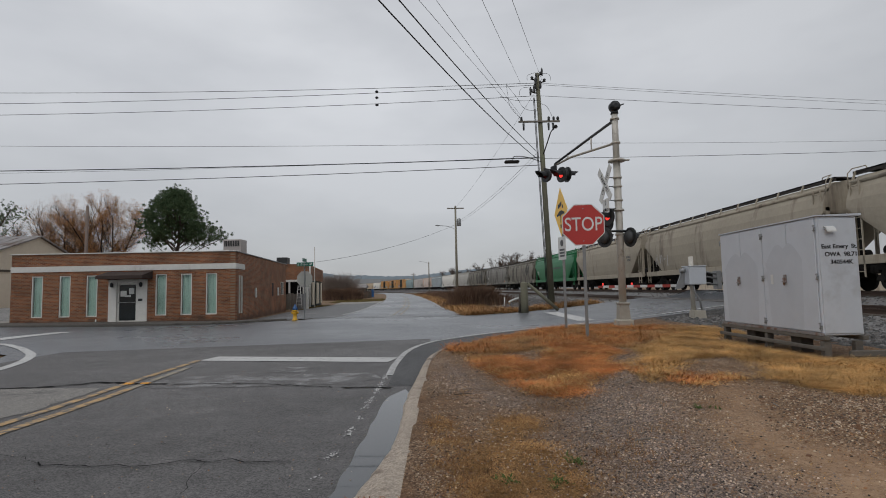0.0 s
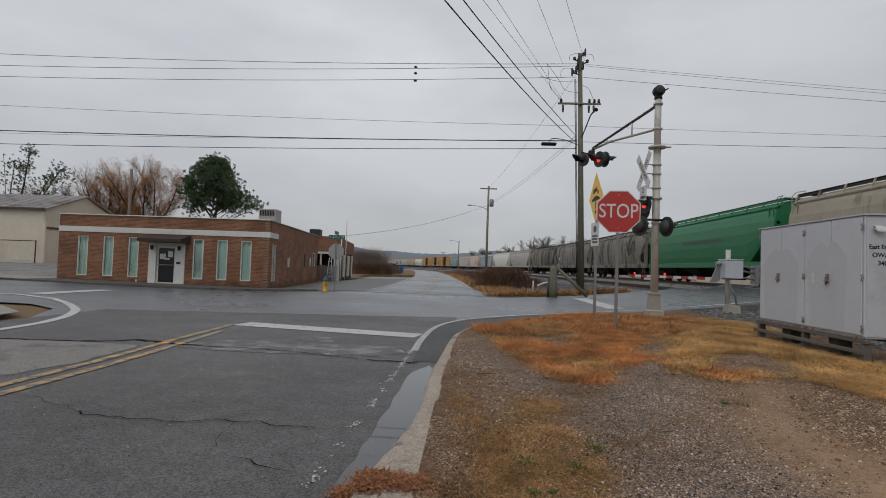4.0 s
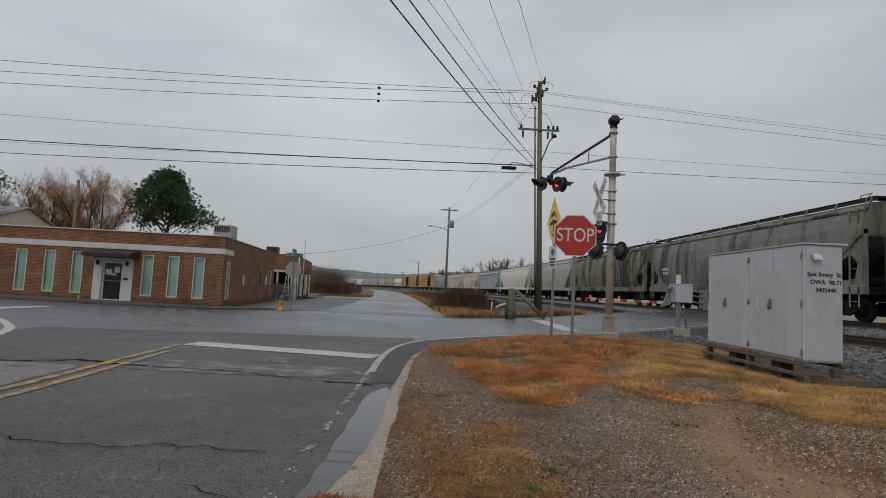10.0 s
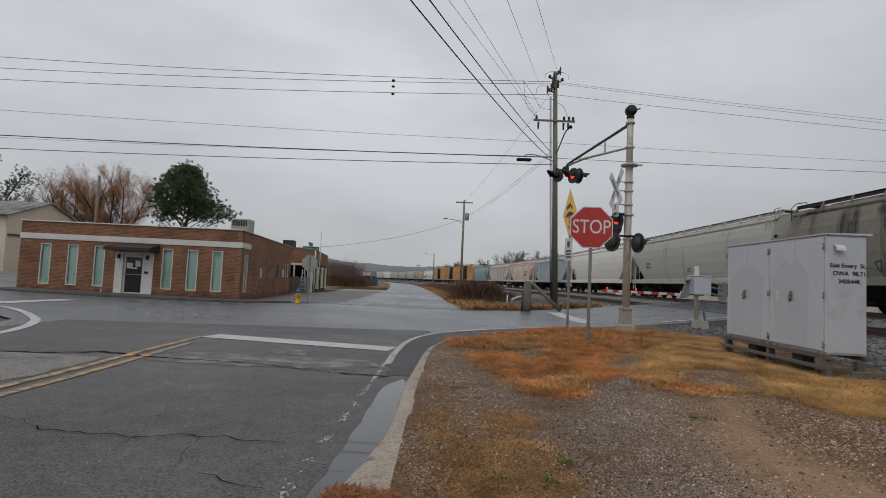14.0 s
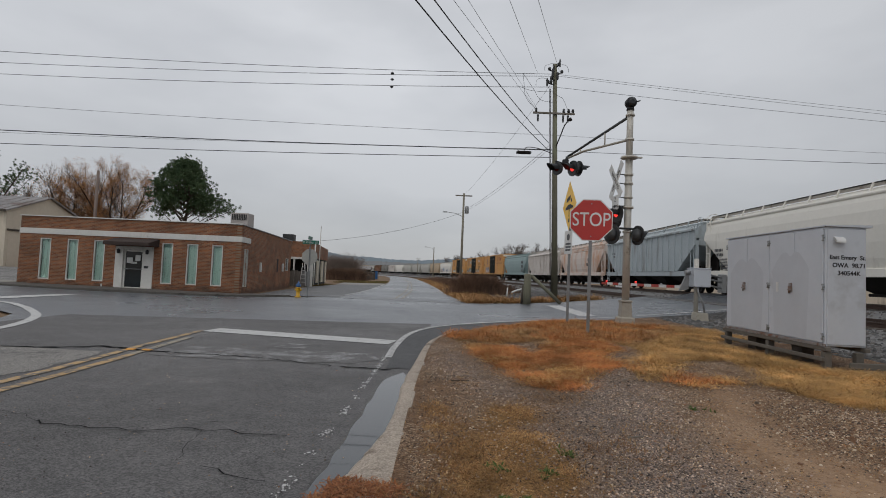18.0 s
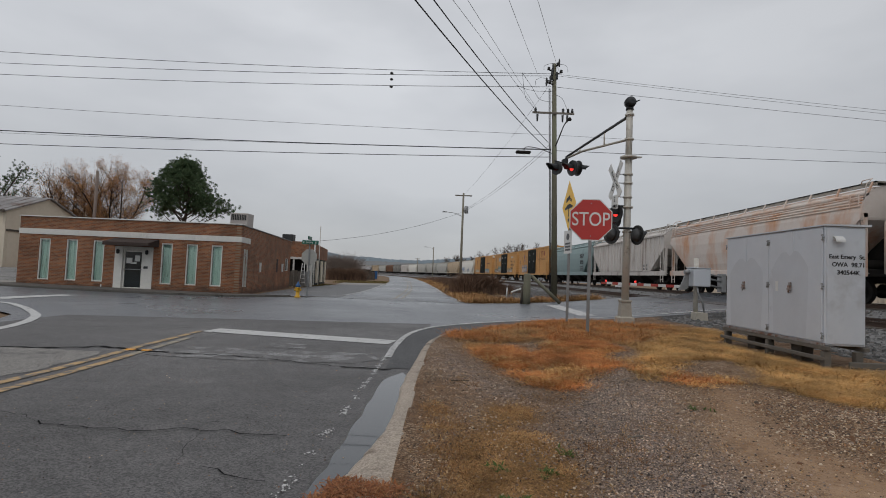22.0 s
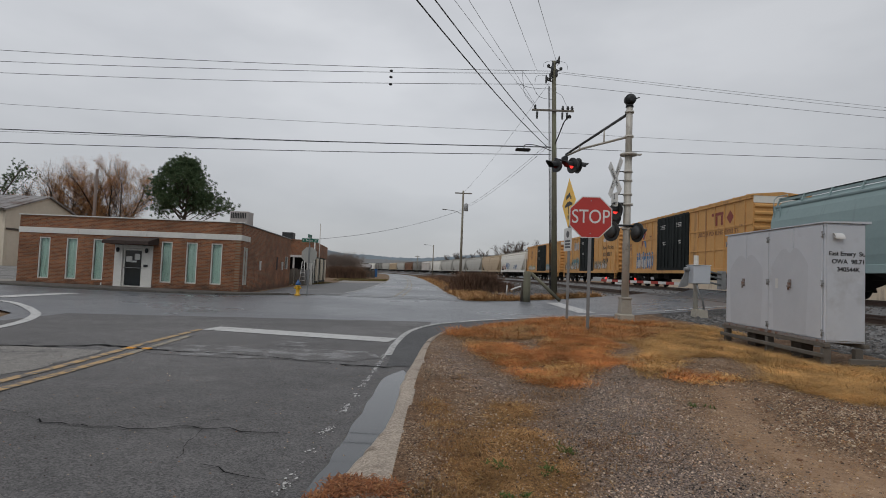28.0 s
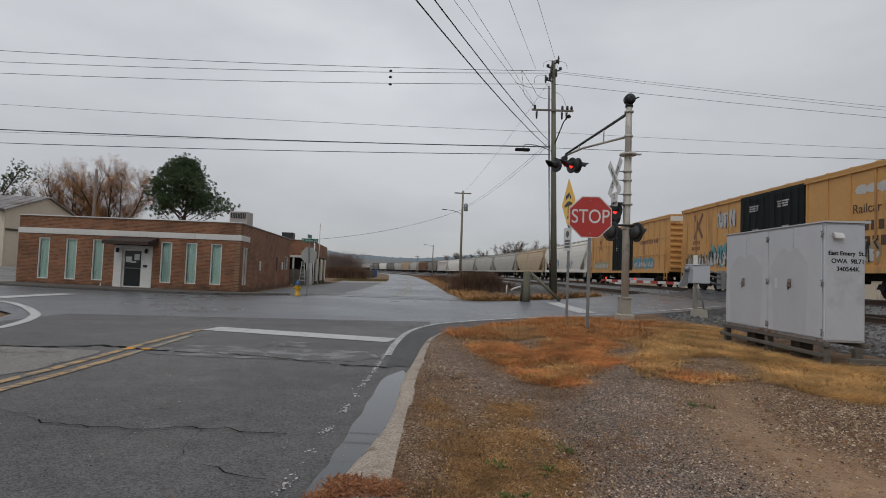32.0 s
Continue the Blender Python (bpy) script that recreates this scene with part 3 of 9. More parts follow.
bm = bmesh.new()
strip(bm, [(-70, 38.95), (-32, 38.95), (-21.35, 38.95)], [(-70, 26.5), (-32, 26.5), (-21.35, 26.5)], lambda x, y: -0.06 + 0.6 * smoothstep(26, 39, y), 8)
tagged(part("pavement_lot", bm, ASPHALT_OLD), "old grey asphalt lot rising to the warehouse", "parking lot", kind="structure")

# the raised verge on which the signs stand
VERGE_EDGE = smooth_line([(-0.14, -20), (-0.22, 0), (-0.24, 3.0), (-0.24, 5.0), (-0.2, 7.0), (-0.12, 9.2), (0.1, 10.6), (0.55, 12.2), (1.4, 13.9), (2.5, 15.0), (4.2, 16.05), (6.2, 17.05), (9.4, 18.6), (11.4, 19.5)], 6)


# ground cover of the verge: outlines in plan
GREY_BED = [(3.0, 9.7), (2.45, 7.75), (1.96, 6.77), (1.35, 5.66), (0.96, 4.9), (0.86, 4.16), (0.93, 3.6), (0.93, 3.1), (0.85, 2.3), (1.9, 2.3), (1.95, 3.1), (1.93, 3.8), (2.05, 4.4), (2.4, 5.6), (2.35, 6.3), (3.1, 8.6), (3.3, 9.6)]
GREY_STRIP = [(-0.1, 9.3), (0.1, 8.9), (0.5, 8.0), (0.78, 6.9), (0.8, 6.1), (1.3, 5.5), (0.9, 4.9), (0.45, 5.3), (0.1, 6.2), (-0.1, 7.2)]
TAN_BED = [(3.05, 6.3), (3.45, 6.2), (3.3, 5.5), (2.85, 4.45), (2.65, 3.9), (2.85, 3.55), (3.2, 3.2), (3.3, 2.2), (1.9, 2.2), (1.95, 3.0), (1.97, 3.6), (2.2, 4.5), (2.75, 5.4)]
PEBBLE_BED = [(3.6, 6.0), (3.7, 5.2), (4.6, 4.6), (4.6, 3.2), (3.0, 3.4), (2.72, 3.9), (3.0, 4.8)]
RED_PATCH = [(0.6, 9.3), (0.72, 8.3), (0.85, 6.9), (1.1, 6.0), (1.42, 5.8), (1.75, 6.5), (2.15, 7.0), (2.5, 7.8), (2.95, 9.1), (3.1, 10.6), (2.25, 10.5), (1.75, 8.6), (1.35, 7.9), (1.15, 9.2)]
NEAR_PATCH = [(0.45, 5.0), (0.88, 5.0), (0.86, 4.55), (0.62, 4.3), (0.82, 4.05), (0.92, 3.64), (0.85, 3.1), (0.72, 2.4), (0.24, 2.4), (0.12, 3.06), (0.26, 3.7), (0.34, 4.32)]


def in_poly(x, y, poly):
    inside = False
    for (ax, ay), (bx, by) in zip(poly, poly[1:] + poly[:1]):
        if (ay > y) != (by > y) and x < (bx - ax) * (y - ay) / (by - ay) + ax:
            inside = not inside
    return inside


def inside_by(x, y, poly, soft):
    """1 well inside an outline, 0 well outside, a slope of width soft between."""
    d = 9.0
    for (ax, ay), (bx, by) in zip(poly, poly[1:] + poly[:1]):
        ux, uy = bx - ax, by - ay
        k = min(1.0, max(0.0, ((x - ax) * ux + (y - ay) * uy) / (ux * ux + uy * uy)))
        d = min(d, math.hypot(x - ax - ux * k, y - ay - uy * k))
    return 0.5 + 0.5 * min(1.0, d / soft) * (1 if in_poly(x, y, poly) else -1)


def verge_edge(y):
    return float(np.interp(y, [p[1] for p in VERGE_EDGE], [p[0] for p in VERGE_EDGE]))


def build_verge():
    ys = sorted(set([-20, -12, -6, -2, 0, 1.0, 1.6] + [round(2.0 + 0.085 * i, 3) for i in range(100)] + [round(10.6 + 0.3 * i, 3) for i in range(30)] + [19.5]))
    steps = [0.0]
    while steps[-1] < 12.0:
        steps.append(steps[-1] + (0.085 if steps[-1] < 4.3 else 0.22))
    verts, faces, cover, w = [], [], [], len(steps)
    for y in ys:
        x = verge_edge(y)
        for k in steps:
            px = x + (12.0 - x) * k / steps[-1]
            verts.append((px, y, verge_at(px, y)))
            if y < 11.5 and px < 6.5:
                cover.append((max(inside_by(px, y, GREY_BED, 0.5), 0.8 * inside_by(px, y, GREY_STRIP, 0.5)), inside_by(px, y, TAN_BED, 0.6), max(inside_by(px, y, NEAR_PATCH, 0.2), 0.75 * inside_by(px, y, RED_PATCH, 0.2)), 1.0))
            else:
                cover.append((0.0, 0.0, 0.3, 1.0))
    faces = [(j * w + i, j * w + i + 1, (j + 1) * w + i + 1, (j + 1) * w + i) for j in range(len(ys) - 1) for i in range(w - 1)]
    me = bpy.data.meshes.new("ground_verge")
    me.from_pydata(verts, [], faces)
    me.materials.append(VERGE)
    me.materials.append(TRACKSIDE)
    me.attributes.new("cover", "FLOAT_COLOR", "POINT").data.foreach_set("color", [v for c in cover for v in c])
    for p in me.polygons:
        c = p.center
        p.material_index = int(c.x > 7.2 + 0.5 * noise.noise(c * 0.8) - 0.25 * smoothstep(11, 16, c.y))
    me.polygons.foreach_set("use_smooth", [True] * len(faces))
    tagged(new("ground_verge", me), "gravel and dirt verge with dead grass beside the kerb", "verge", kind="structure")


def verge_at(x, y):
    """The verge's height, as built."""
    ex = verge_edge(y)
    z = verge_z(x, y)
    if y > 11.5:
        z = z + (road_z(x, y) + 0.03 - z) * (1 - smoothstep(0, 1.8, x - ex))
    return z - 0.25 * smoothstep(8.6, 10.4, x) * (1 - smoothstep(15.0, 17.5, y))


build_verge()

# kerb: separate cast lengths along the near street, the nearest one broken and spread
def build_kerb():
    ys = (2.2, 3.0, 3.2, 3.45, 3.75, 4.05, 4.5, 5.2, 5.9, 6.6, 7.1, 8.7, 10.0, 11.0, 12.0)
    left = (-0.62, -0.60, -0.575, -0.54, -0.475, -0.42, -0.385, -0.375, -0.395, -0.375, -0.345, -0.28, -0.20, -0.02, 0.22)
    right = (-0.20, -0.20, -0.21, -0.225, -0.225, -0.21, -0.195, -0.205, -0.18, -0.17, -0.15, -0.125, -0.09, 0.06, 0.29)
    holder = tagged(new("kerb"), "worn concrete kerb, chipped and stained, beside a puddle", "kerb", kind="structure")
    cuts = (2.2, 4.52, 5.95, 7.05, 8.6, 10.1, 12.0)
    for y0, y1 in zip(cuts, cuts[1:]):
        bm, n = bmesh.new(), max(6, int((y1 - y0) / 0.07))
        rows = []
        for i in range(n + 1):
            y = y0 + 0.004 + (y1 - y0 - 0.008) * i / n
            a, b = float(np.interp(y, ys, left)), float(np.interp(y, ys, right))
            chip = 0.022 * noise.noise(Vector((y * 3.0, 1.0, 0))) + 0.012 * noise.noise(Vector((y * 11.0, 5.0, 0)))
            a += chip
            h = 0.105 - 0.055 * smoothstep(8.5, 11.5, y)
            low = 0.045 * smoothstep(4.1, 3.3, y)
            bump_ = [0.006 * noise.noise(Vector((k, y * 6.0, 2.0))) for k in range(4)]
            skew = 0.03 * (1 if i == n else 0) * noise.noise(Vector((y1 * 7, 0, 0)))
            rows.append([bm.verts.new(q) for q in ((a, y, -0.08), (a + 0.004, y, h * 0.45 - low + bump_[0]), (a + 0.028, y + skew, h - 0.012 - low * 0.8 + bump_[1]), (a + 0.055, y + skew, h - low * 0.5 + bump_[2]), ((a + b) / 2, y + skew, h + 0.004 + bump_[3]), (b - 0.02, y + skew, h + bump_[0]), (b, y, h - 0.02), (b, y, -0.08))])
        for r, q in zip(rows, rows[1:]):
            for k in range(8):
                bm.faces.new((r[k], r[(k + 1) % 8], q[(k + 1) % 8], q[k]))
        bm.faces.new(rows[0][::-1])
        bm.faces.new(rows[-1])
        part("kerb_stone", bm, KERB, holder)


build_kerb()


# painted lines
def line_strip(name, pts, width, material, label, lift=0.012, category="road marking"):
    ps = [Vector(p) for p in pts]
    left, right = [], []
    for i, p in enumerate(ps):
        d = (ps[min(i + 1, len(ps) - 1)] - ps[max(i - 1, 0)]).normalized()
        nrm = Vector((-d.y, d.x)) * width / 2
        left.append((p.x + nrm.x, p.y + nrm.y))
        right.append((p.x - nrm.x, p.y - nrm.y))
    bm = bmesh.new()
    strip(bm, left, right, road_z, 2, lift)
    return tagged(part(name, bm, material), label, category, kind="structure")


line_strip("road_stop_bar", finer([(-4.55, 10.75), (-0.85, 9.98)], 0.8), 0.62, PAINT_WHITE, "white painted stop bar across the lane")
line_strip("road_edge_line", smooth_line([(0.55, 14.3), (1.2, 15.05), (2.05, 15.75), (4.0, 16.9), (6.1, 17.95), (9.4, 19.75), (12.0, 21.0)], 5), 0.15, PAINT_WHITE, "white edge line curving round the corner")
line_strip("road_edge_line", smooth_line([(-0.76, 8.2), (-0.76, 9.6), (-0.62, 11.6), (-0.18, 13.15), (0.5, 14.24)], 5), 0.11, PAINT_MID, "half worn white edge line beside the kerb")
def paint_flakes():
    """What is left of a worn edge line: small ragged flakes, thick in places and gone in others."""
    rng, verts, faces = random.Random(61), [], []
    for _ in range(2000):
        y = 1.8 + 6.6 * rng.random()
        keep = 0.10 + 0.75 * noise.noise(Vector((y * 2.9, 0, 8))) + 0.45 * smoothstep(5.2, 8.0, y)
        if rng.random() > keep:
            continue
        x = float(np.interp(y, (1.8, 4.0, 5.4, 8.2), (-0.885, -0.865, -0.82, -0.80))) + rng.gauss(0, 0.02)
        r, b, a0 = rng.choice((0.004, 0.005, 0.007, 0.009, 0.014)), len(verts), rng.random() * 6.28
        for k in range(6):
            q = r * rng.uniform(0.5, 1.2)
            verts.append((x + q * math.cos(a0 + k * 1.047), y + 1.5 * q * math.sin(a0 + k * 1.047), 0.010 + 0.0004 * (b // 6 % 9)))
        faces.append(tuple(range(b, b + 6)))
    me = bpy.data.meshes.new("road_edge_line")
    me.from_pydata(verts, [], faces)
    me.materials.append(PAINT_WHITE)
    tagged(new("road_edge_line", me), "almost worn away white edge line", "road marking", kind="structure")


paint_flakes()
line_strip("road_centre_line", finer([(-4.47, -12), (-4.47, 6.3), (-4.53, 7.5), (-4.59, 8.4), (-4.64, 10.5)], 0.8), 0.12, PAINT_YELLOW, "worn yellow double centre line")
line_strip("road_centre_line", finer([(-4.2, -12), (-4.2, 6.0), (-4.24, 7.1), (-4.27, 7.5)], 0.8), 0.12, PAINT_YELLOW, "worn yellow double centre line")
line_strip("road_centre_line", finer([(-4.27, 7.5), (-4.3, 8.0), (-4.4, 9.6)], 0.8), 0.11, PAINT_FAINT, "nearly worn away end of the yellow centre line")
line_strip("road_stop_bar", finer([(5.15, 24.6), (5.05, 18.3)], 0.8), 0.6, PAINT_WHITE, "white stop bar before the railway crossing")
line_strip("road_stop_bar", finer([(-14.0, 20.4), (-13.6, 16.4)], 0.8), 0.7, PAINT_WHITE, "white stop bar on the cross street")
line_strip("road_edge_line", smooth_line([(-30, 16.6), (-16, 16.2), (-12.6, 15.3), (-11.0, 14.15), (-9.9, 13.05), (-9.1, 12.15), (-8.5, 11.2), (-8.13, 10.4), (-7.85, 9.5), (-7.7, 8.0), (-7.65, 4), (-7.65, -8)], 5), 0.19, PAINT_WHITE, "white edge line round the corner island")
line_strip("road_centre_line", smooth_line([(-1.92, 26.8), (-2.3, 42), (-3.9, 69), (-5.4, 90), (-8.4, 122)], 6), 0.11, PAINT_FAINT, "worn yellow centre line of the far street")
line_strip("road_centre_line", smooth_line([(-2.26, 26.8), (-2.65, 42), (-4.25, 69), (-5.8, 90), (-8.8, 122)], 6), 0.11, PAINT_FAINT, "worn yellow centre line of the far street")
line_strip("road_edge_line", smooth_line([(3.0, 25.75), (2.0, 25.15), (1.35, 25.5), (0.95, 27.6)], 5), 0.16, PAINT_MID, "worn white edge line round the far corner")
line_strip("road_edge_line", smooth_line([(0.35, 34), (0.02, 40), (-0.35, 48), (-0.75, 54)], 5), 0.14, PAINT_MID, "worn white edge line of the far street")
line_strip("road_edge_line", smooth_line([(-0.75, 54), (-2.2, 76), (-4.4, 104), (-8.4, 146)], 5), 0.12, PAINT_WORN, "white edge line of the far street")
line_strip("road_edge_line", smooth_line([(-5.0, 28.2), (-4.95, 34), (-5.3, 44), (-6.1, 58)], 5), 0.16, PAINT_MID, "worn white edge line before the asphalt apron", 0.02)
line_strip("road_edge_line", smooth_line([(-6.1, 58), (-7.3, 76), (-9.9, 104)], 5), 0.12, PAINT_WORN, "white edge line of the far street")
line_strip("road_stop_bar", finer([(-5.6, 26.9), (-2.3, 26.7)], 0.8), 0.3, PAINT_WORN, "faded stop bar of the far street")
line_strip("road_edge_line", finer([(-6.0, 25.6), (0.9, 25.4)], 0.9), 0.14, PAINT_WORN, "faded white line across the mouth of the far street")

for i, (x, y) in enumerate(((-4.51, 7.93), (-4.27, 7.92))):
    bm = bmesh.new()
    quadbox(bm, [(-0.06, -0.05, 0), (0.06, -0.05, 0), (0.06, 0.05, 0), (-0.06, 0.05, 0), (-0.05, -0.025, 0.016), (0.05, -0.025, 0.016), (0.05, 0.025, 0.016), (-0.05, 0.025, 0.016)])
    ob = part("road_stud", bm, REFLECTOR)
    ob.matrix_basis = pose(x, y, 0.012)
    tagged(ob, "small amber reflective road stud", "road stud", "studs on the centre line")


# cracks sealed or open in the asphalt
def crack(pts, width, seed, name="crack", material=TAR, lift=0.014):
    rng = random.Random(seed)
    ps = []
    for p, q in zip(pts, pts[1:]):
        n = max(2, int(math.dist(p, q) / 0.09))
        for i in range(n):
            k = i / n
            ps.append((p[0] + (q[0] - p[0]) * k + rng.uniform(-0.02, 0.02), p[1] + (q[1] - p[1]) * k + rng.uniform(-0.035, 0.035)))
    bm = bmesh.new()
    left, right = [], []
    for i, p in enumerate(ps):
        q = Vector(ps[min(i + 1, len(ps) - 1)]) - Vector(ps[max(i - 1, 0)])
        nrm = Vector((-q.y, q.x)).normalized() * width * rng.uniform(0.35, 1.0) / 2
        left.append((p[0] + nrm.x, p[1] + nrm.y))
        right.append((p[0] - nrm.x, p[1] - nrm.y))
    strip(bm, left, right, road_z, 1, lift)
    tagged(part("road_" + name, bm, material), "dark jagged crack in the asphalt", "crack", kind="structure")


crack([(-9.0, 7.6), (-6.26, 7.72), (-5.67, 7.79), (-5.23, 7.99), (-5.08, 8.14), (-4.34, 7.90), (-3.81, 7.82)], 0.10, 1)
crack([(-3.81, 7.80), (-3.2, 7.78), (-2.62, 7.72), (-2.0, 7.48), (-1.32, 7.26)], 0.04, 11)
crack([(-1.32, 7.26), (-0.9, 7.2), (-0.5, 7.14)], 0.075, 12)
crack([(-3.17, 4.29), (-2.93, 4.22), (-2.57, 4.19), (-2.37, 4.15), (-1.91, 4.27), (-1.63, 4.25), (-1.38, 4.17), (-1.03, 4.16)], 0.017, 2)
crack([(-1.80, 4.22), (-1.76, 3.91), (-1.71, 3.68), (-1.69, 3.52)], 0.005, 3)
crack([(-1.46, 3.47), (-1.28, 3.39), (-1.08, 3.32), (-0.95, 3.31)], 0.013, 13)
crack([(-3.1, 4.3), (-3.9, 4.7), (-5.2, 4.6)], 0.008, 4)
crack([(-2.45, 4.75), (-2.3, 4.68)], 0.014, 14)
crack([(-1.85, 4.5), (-1.72, 4.52)], 0.014, 15)


def puddle(pts, name, lift=0.0):
    bm = bmesh.new()
    vs = [bm.verts.new((x, y, road_z(x, y) + 0.017 + lift)) for x, y in smooth_line(pts + [pts[0]], 5)[:-1]]
    bm.faces.new(vs)
    tagged(part(name, bm, WATER), "shallow puddle along the gutter reflecting the sky", "puddle", kind="structure")


puddle([(-0.44, 7.0), (-0.52, 6.8), (-0.63, 6.45), (-0.655, 5.95), (-0.65, 5.5), (-0.67, 5.2), (-0.655, 4.85), (-0.685, 4.5), (-0.675, 4.1), (-0.70, 3.8), (-0.69, 3.55), (-0.72, 3.3), (-0.72, 2.6), (-0.56, 2.5), (-0.50, 3.3), (-0.36, 4.2), (-0.33, 5.2), (-0.33, 6.4)], "water_puddle")

# uneven patches of paler asphalt along the crack
def road_patch(x0, x1, y0, y1, material, label, seed, jag=0.18, lift=0.010, n=40):
    bm, vs = bmesh.new(), []
    for i in range(n):
        a = 2 * math.pi * i / n
        c, s_ = math.cos(a), math.sin(a)
        k = max(abs(c), abs(s_)) ** -0.75
        r = k * (1 + jag * noise.noise(Vector((c * 2.6 + seed, s_ * 2.6, seed))) + jag * 0.6 * noise.noise(Vector((c * 9 + seed, s_ * 9, 1))))
        vs.append(bm.verts.new(((x0 + x1) / 2 + c * r * (x1 - x0) / 2, (y0 + y1) / 2 + s_ * r * (y1 - y0) / 2, lift)))
    bm.faces.new(vs)
    tagged(part("road_patch", bm, material), label, "road patch", kind="structure")


road_patch(-4.1, -0.95, 7.50, 8.55, ASPHALT_STREAKED, "asphalt scuffed pale along a crack", 3, 0.12, 0.0085)
road_patch(-2.85, -2.2, 8.75, 9.3, ASPHALT_STREAKED, "asphalt scuffed pale", 12, 0.2, 0.0085)
road_patch(-7.7, -4.66, 5.4, 7.75, ASPHALT_PALE, "older paler asphalt in the far lane", 15, 0.1, 0.0085)
bm = bmesh.new()
strip(bm, smooth_line([(-0.70, 7.3), (-0.70, 9.6), (-0.55, 11.6), (-0.11, 13.1), (0.58, 14.1), (1.3, 14.95), (2.4, 15.75), (4.1, 16.7)], 4), smooth_line([(-0.25, 7.3), (-0.2, 9.6), (0.2, 11.6), (0.75, 12.7), (1.6, 14.0), (2.3, 14.7), (3.3, 15.4), (4.5, 16.2)], 4), road_z, 3, 0.0095)
tagged(part("road_gutter", bm, TAR_DAMP), "dark damp asphalt along the gutter", "gutter", kind="structure")

# left corner island
bm = bmesh.new()
strip(bm, [(-30, 12.7), (-13, 12.9), (-10.8, 12.0), (-9.3, 10.8), (-8.6, 8.6), (-8.5, -10)], [(-30, 11.0), (-16, 10.5), (-12.5, 10.0), (-10.6, 9.5), (-10.2, 8.0), (-10.2, -10)], lambda x, y: 0.07, 3)
tagged(part("pavement_corner", bm, CONCRETE), "low concrete island at the street corner", "pavement", kind="structure")
# pavement before the brick building
bm = bmesh.new()
strip(bm, [(-60, 30.0), (-22, 27.4), (-10.2, 27.4), (-9.0, 27.4)], [(-60, 24.35), (-22, 24.5), (-9.6, 24.6), (-7.4, 24.95)], lambda x, y: road_z(x, y) + 0.05, 4)
tagged(part("pavement_building", bm, PAVING), "narrow worn concrete pavement before the brick building", "pavement", kind="structure")
bm = bmesh.new()
for x0, x1 in zip(range(-40, -8, 3), range(-37, -5, 3)):
    a, b = at_x(FAR_EDGE, x0 + 0.01), at_x(FAR_EDGE, x1 - 0.01)
    za, zb = road_z(*a), road_z(*b)
    quadbox(bm, [(a[0], a[1], za - 0.1), (b[0], b[1], zb - 0.1), (b[0], b[1] + 0.16, zb - 0.1), (a[0], a[1] + 0.16, za - 0.1), (a[0], a[1], za + 0.09), (b[0], b[1], zb + 0.09), (b[0], b[1] + 0.16, zb + 0.09), (a[0], a[1] + 0.16, za + 0.09)])
tagged(part("kerb_far", bm, PAVING), "dark worn concrete kerb before the brick building", "kerb", kind="structure")


# railway: ballast bed, sleepers, rails
def sweep(bm, section, s0, s1, step, mi=0):
    rows, s = [], s0
    while s <= s1:
        (x, y, z), a = on_track(s)
        rows.append([bm.verts.new((x + o * math.cos(a), y + o * math.sin(a), z + h)) for o, h in section])
        s += step
    for r, q in zip(rows, rows[1:]):
        for i in range(len(section) - 1):
            bm.faces.new((r[i], r[i + 1], q[i + 1], q[i])).material_index = mi


railway = tagged(new("railway_track"), "rusty steel rails on a grey ballast bed", "railway track", kind="structure")
bm = bmesh.new()
sweep(bm, [(-9.2, -0.80), (-7.9, -0.68), (-6.5, -0.565), (-2.7, -0.55), (-2.0, -0.2), (2.3, -0.2), (5.5, -0.95), (8, -1.1)], -40, 420, 3)
part("ballast_bed", bm, BALLAST, railway)
for off, dz in ((-0.755, 0), (0.755, 0), (NEAR_TRACK - 0.755, NEAR_DROP), (NEAR_TRACK + 0.755, NEAR_DROP)):
    bm = bmesh.new()
    web = [(-0.07, -0.2), (-0.06, -0.17), (-0.012, -0.15), (-0.012, -0.05), (-0.036, -0.04), (-0.036, -0.002)]
    sweep(bm, [(off + a, b + dz) for a, b in web], -40, 420, 3)
    sweep(bm, [(off - a, b + dz) for a, b in web[::-1]], -40, 420, 3)
    sweep(bm, [(off - 0.036, -0.002 + dz), (off + 0.036, -0.002 + dz)], -40, 420, 3, 1)
    part("rail", bm, [RAIL, RAIL_TOP], railway)
bm = bmesh.new()
box(bm, -1.3, 1.3, -0.11, 0.11, -0.24, -0.155, 0.01)
tie = part("sleeper", bm, WOOD_DARK, railway)
tie_me = tie.data
for i in range(290):
    far_one = i % 2
    (x, y, z), a = on_track(2 + 0.55 * (i // 2), 0.0 if far_one else NEAR_TRACK)
    if i:
        tie = new("sleeper", tie_me)
        tie.parent = railway
    tie.matrix_basis = pose(x, y, z if far_one else z + NEAR_DROP, 0, 0, math.degrees(a))

# timber panels of the level crossing, between and beside the rails
for k, (a, b) in enumerate(((-4.75, -3.55), (-0.62, 0.62))):
    holder = tagged(new("level_crossing"), "dark timber crossing panels between the rails", "level crossing", kind="structure")
    for n_ in range(7):
        y0 = 21.6 + n_ * 1.75 + (0 if k == 0 else 1.6)
        bm = bmesh.new()
        box(bm, TRACK_X + a, TRACK_X + b, y0, y0 + 1.72, RAIL_Z - 0.2 + (NEAR_DROP if k == 0 else 0), RAIL_Z + 0.003 + (NEAR_DROP if k == 0 else 0), 0.015)
        part("panel", bm, ASPHALT, holder)

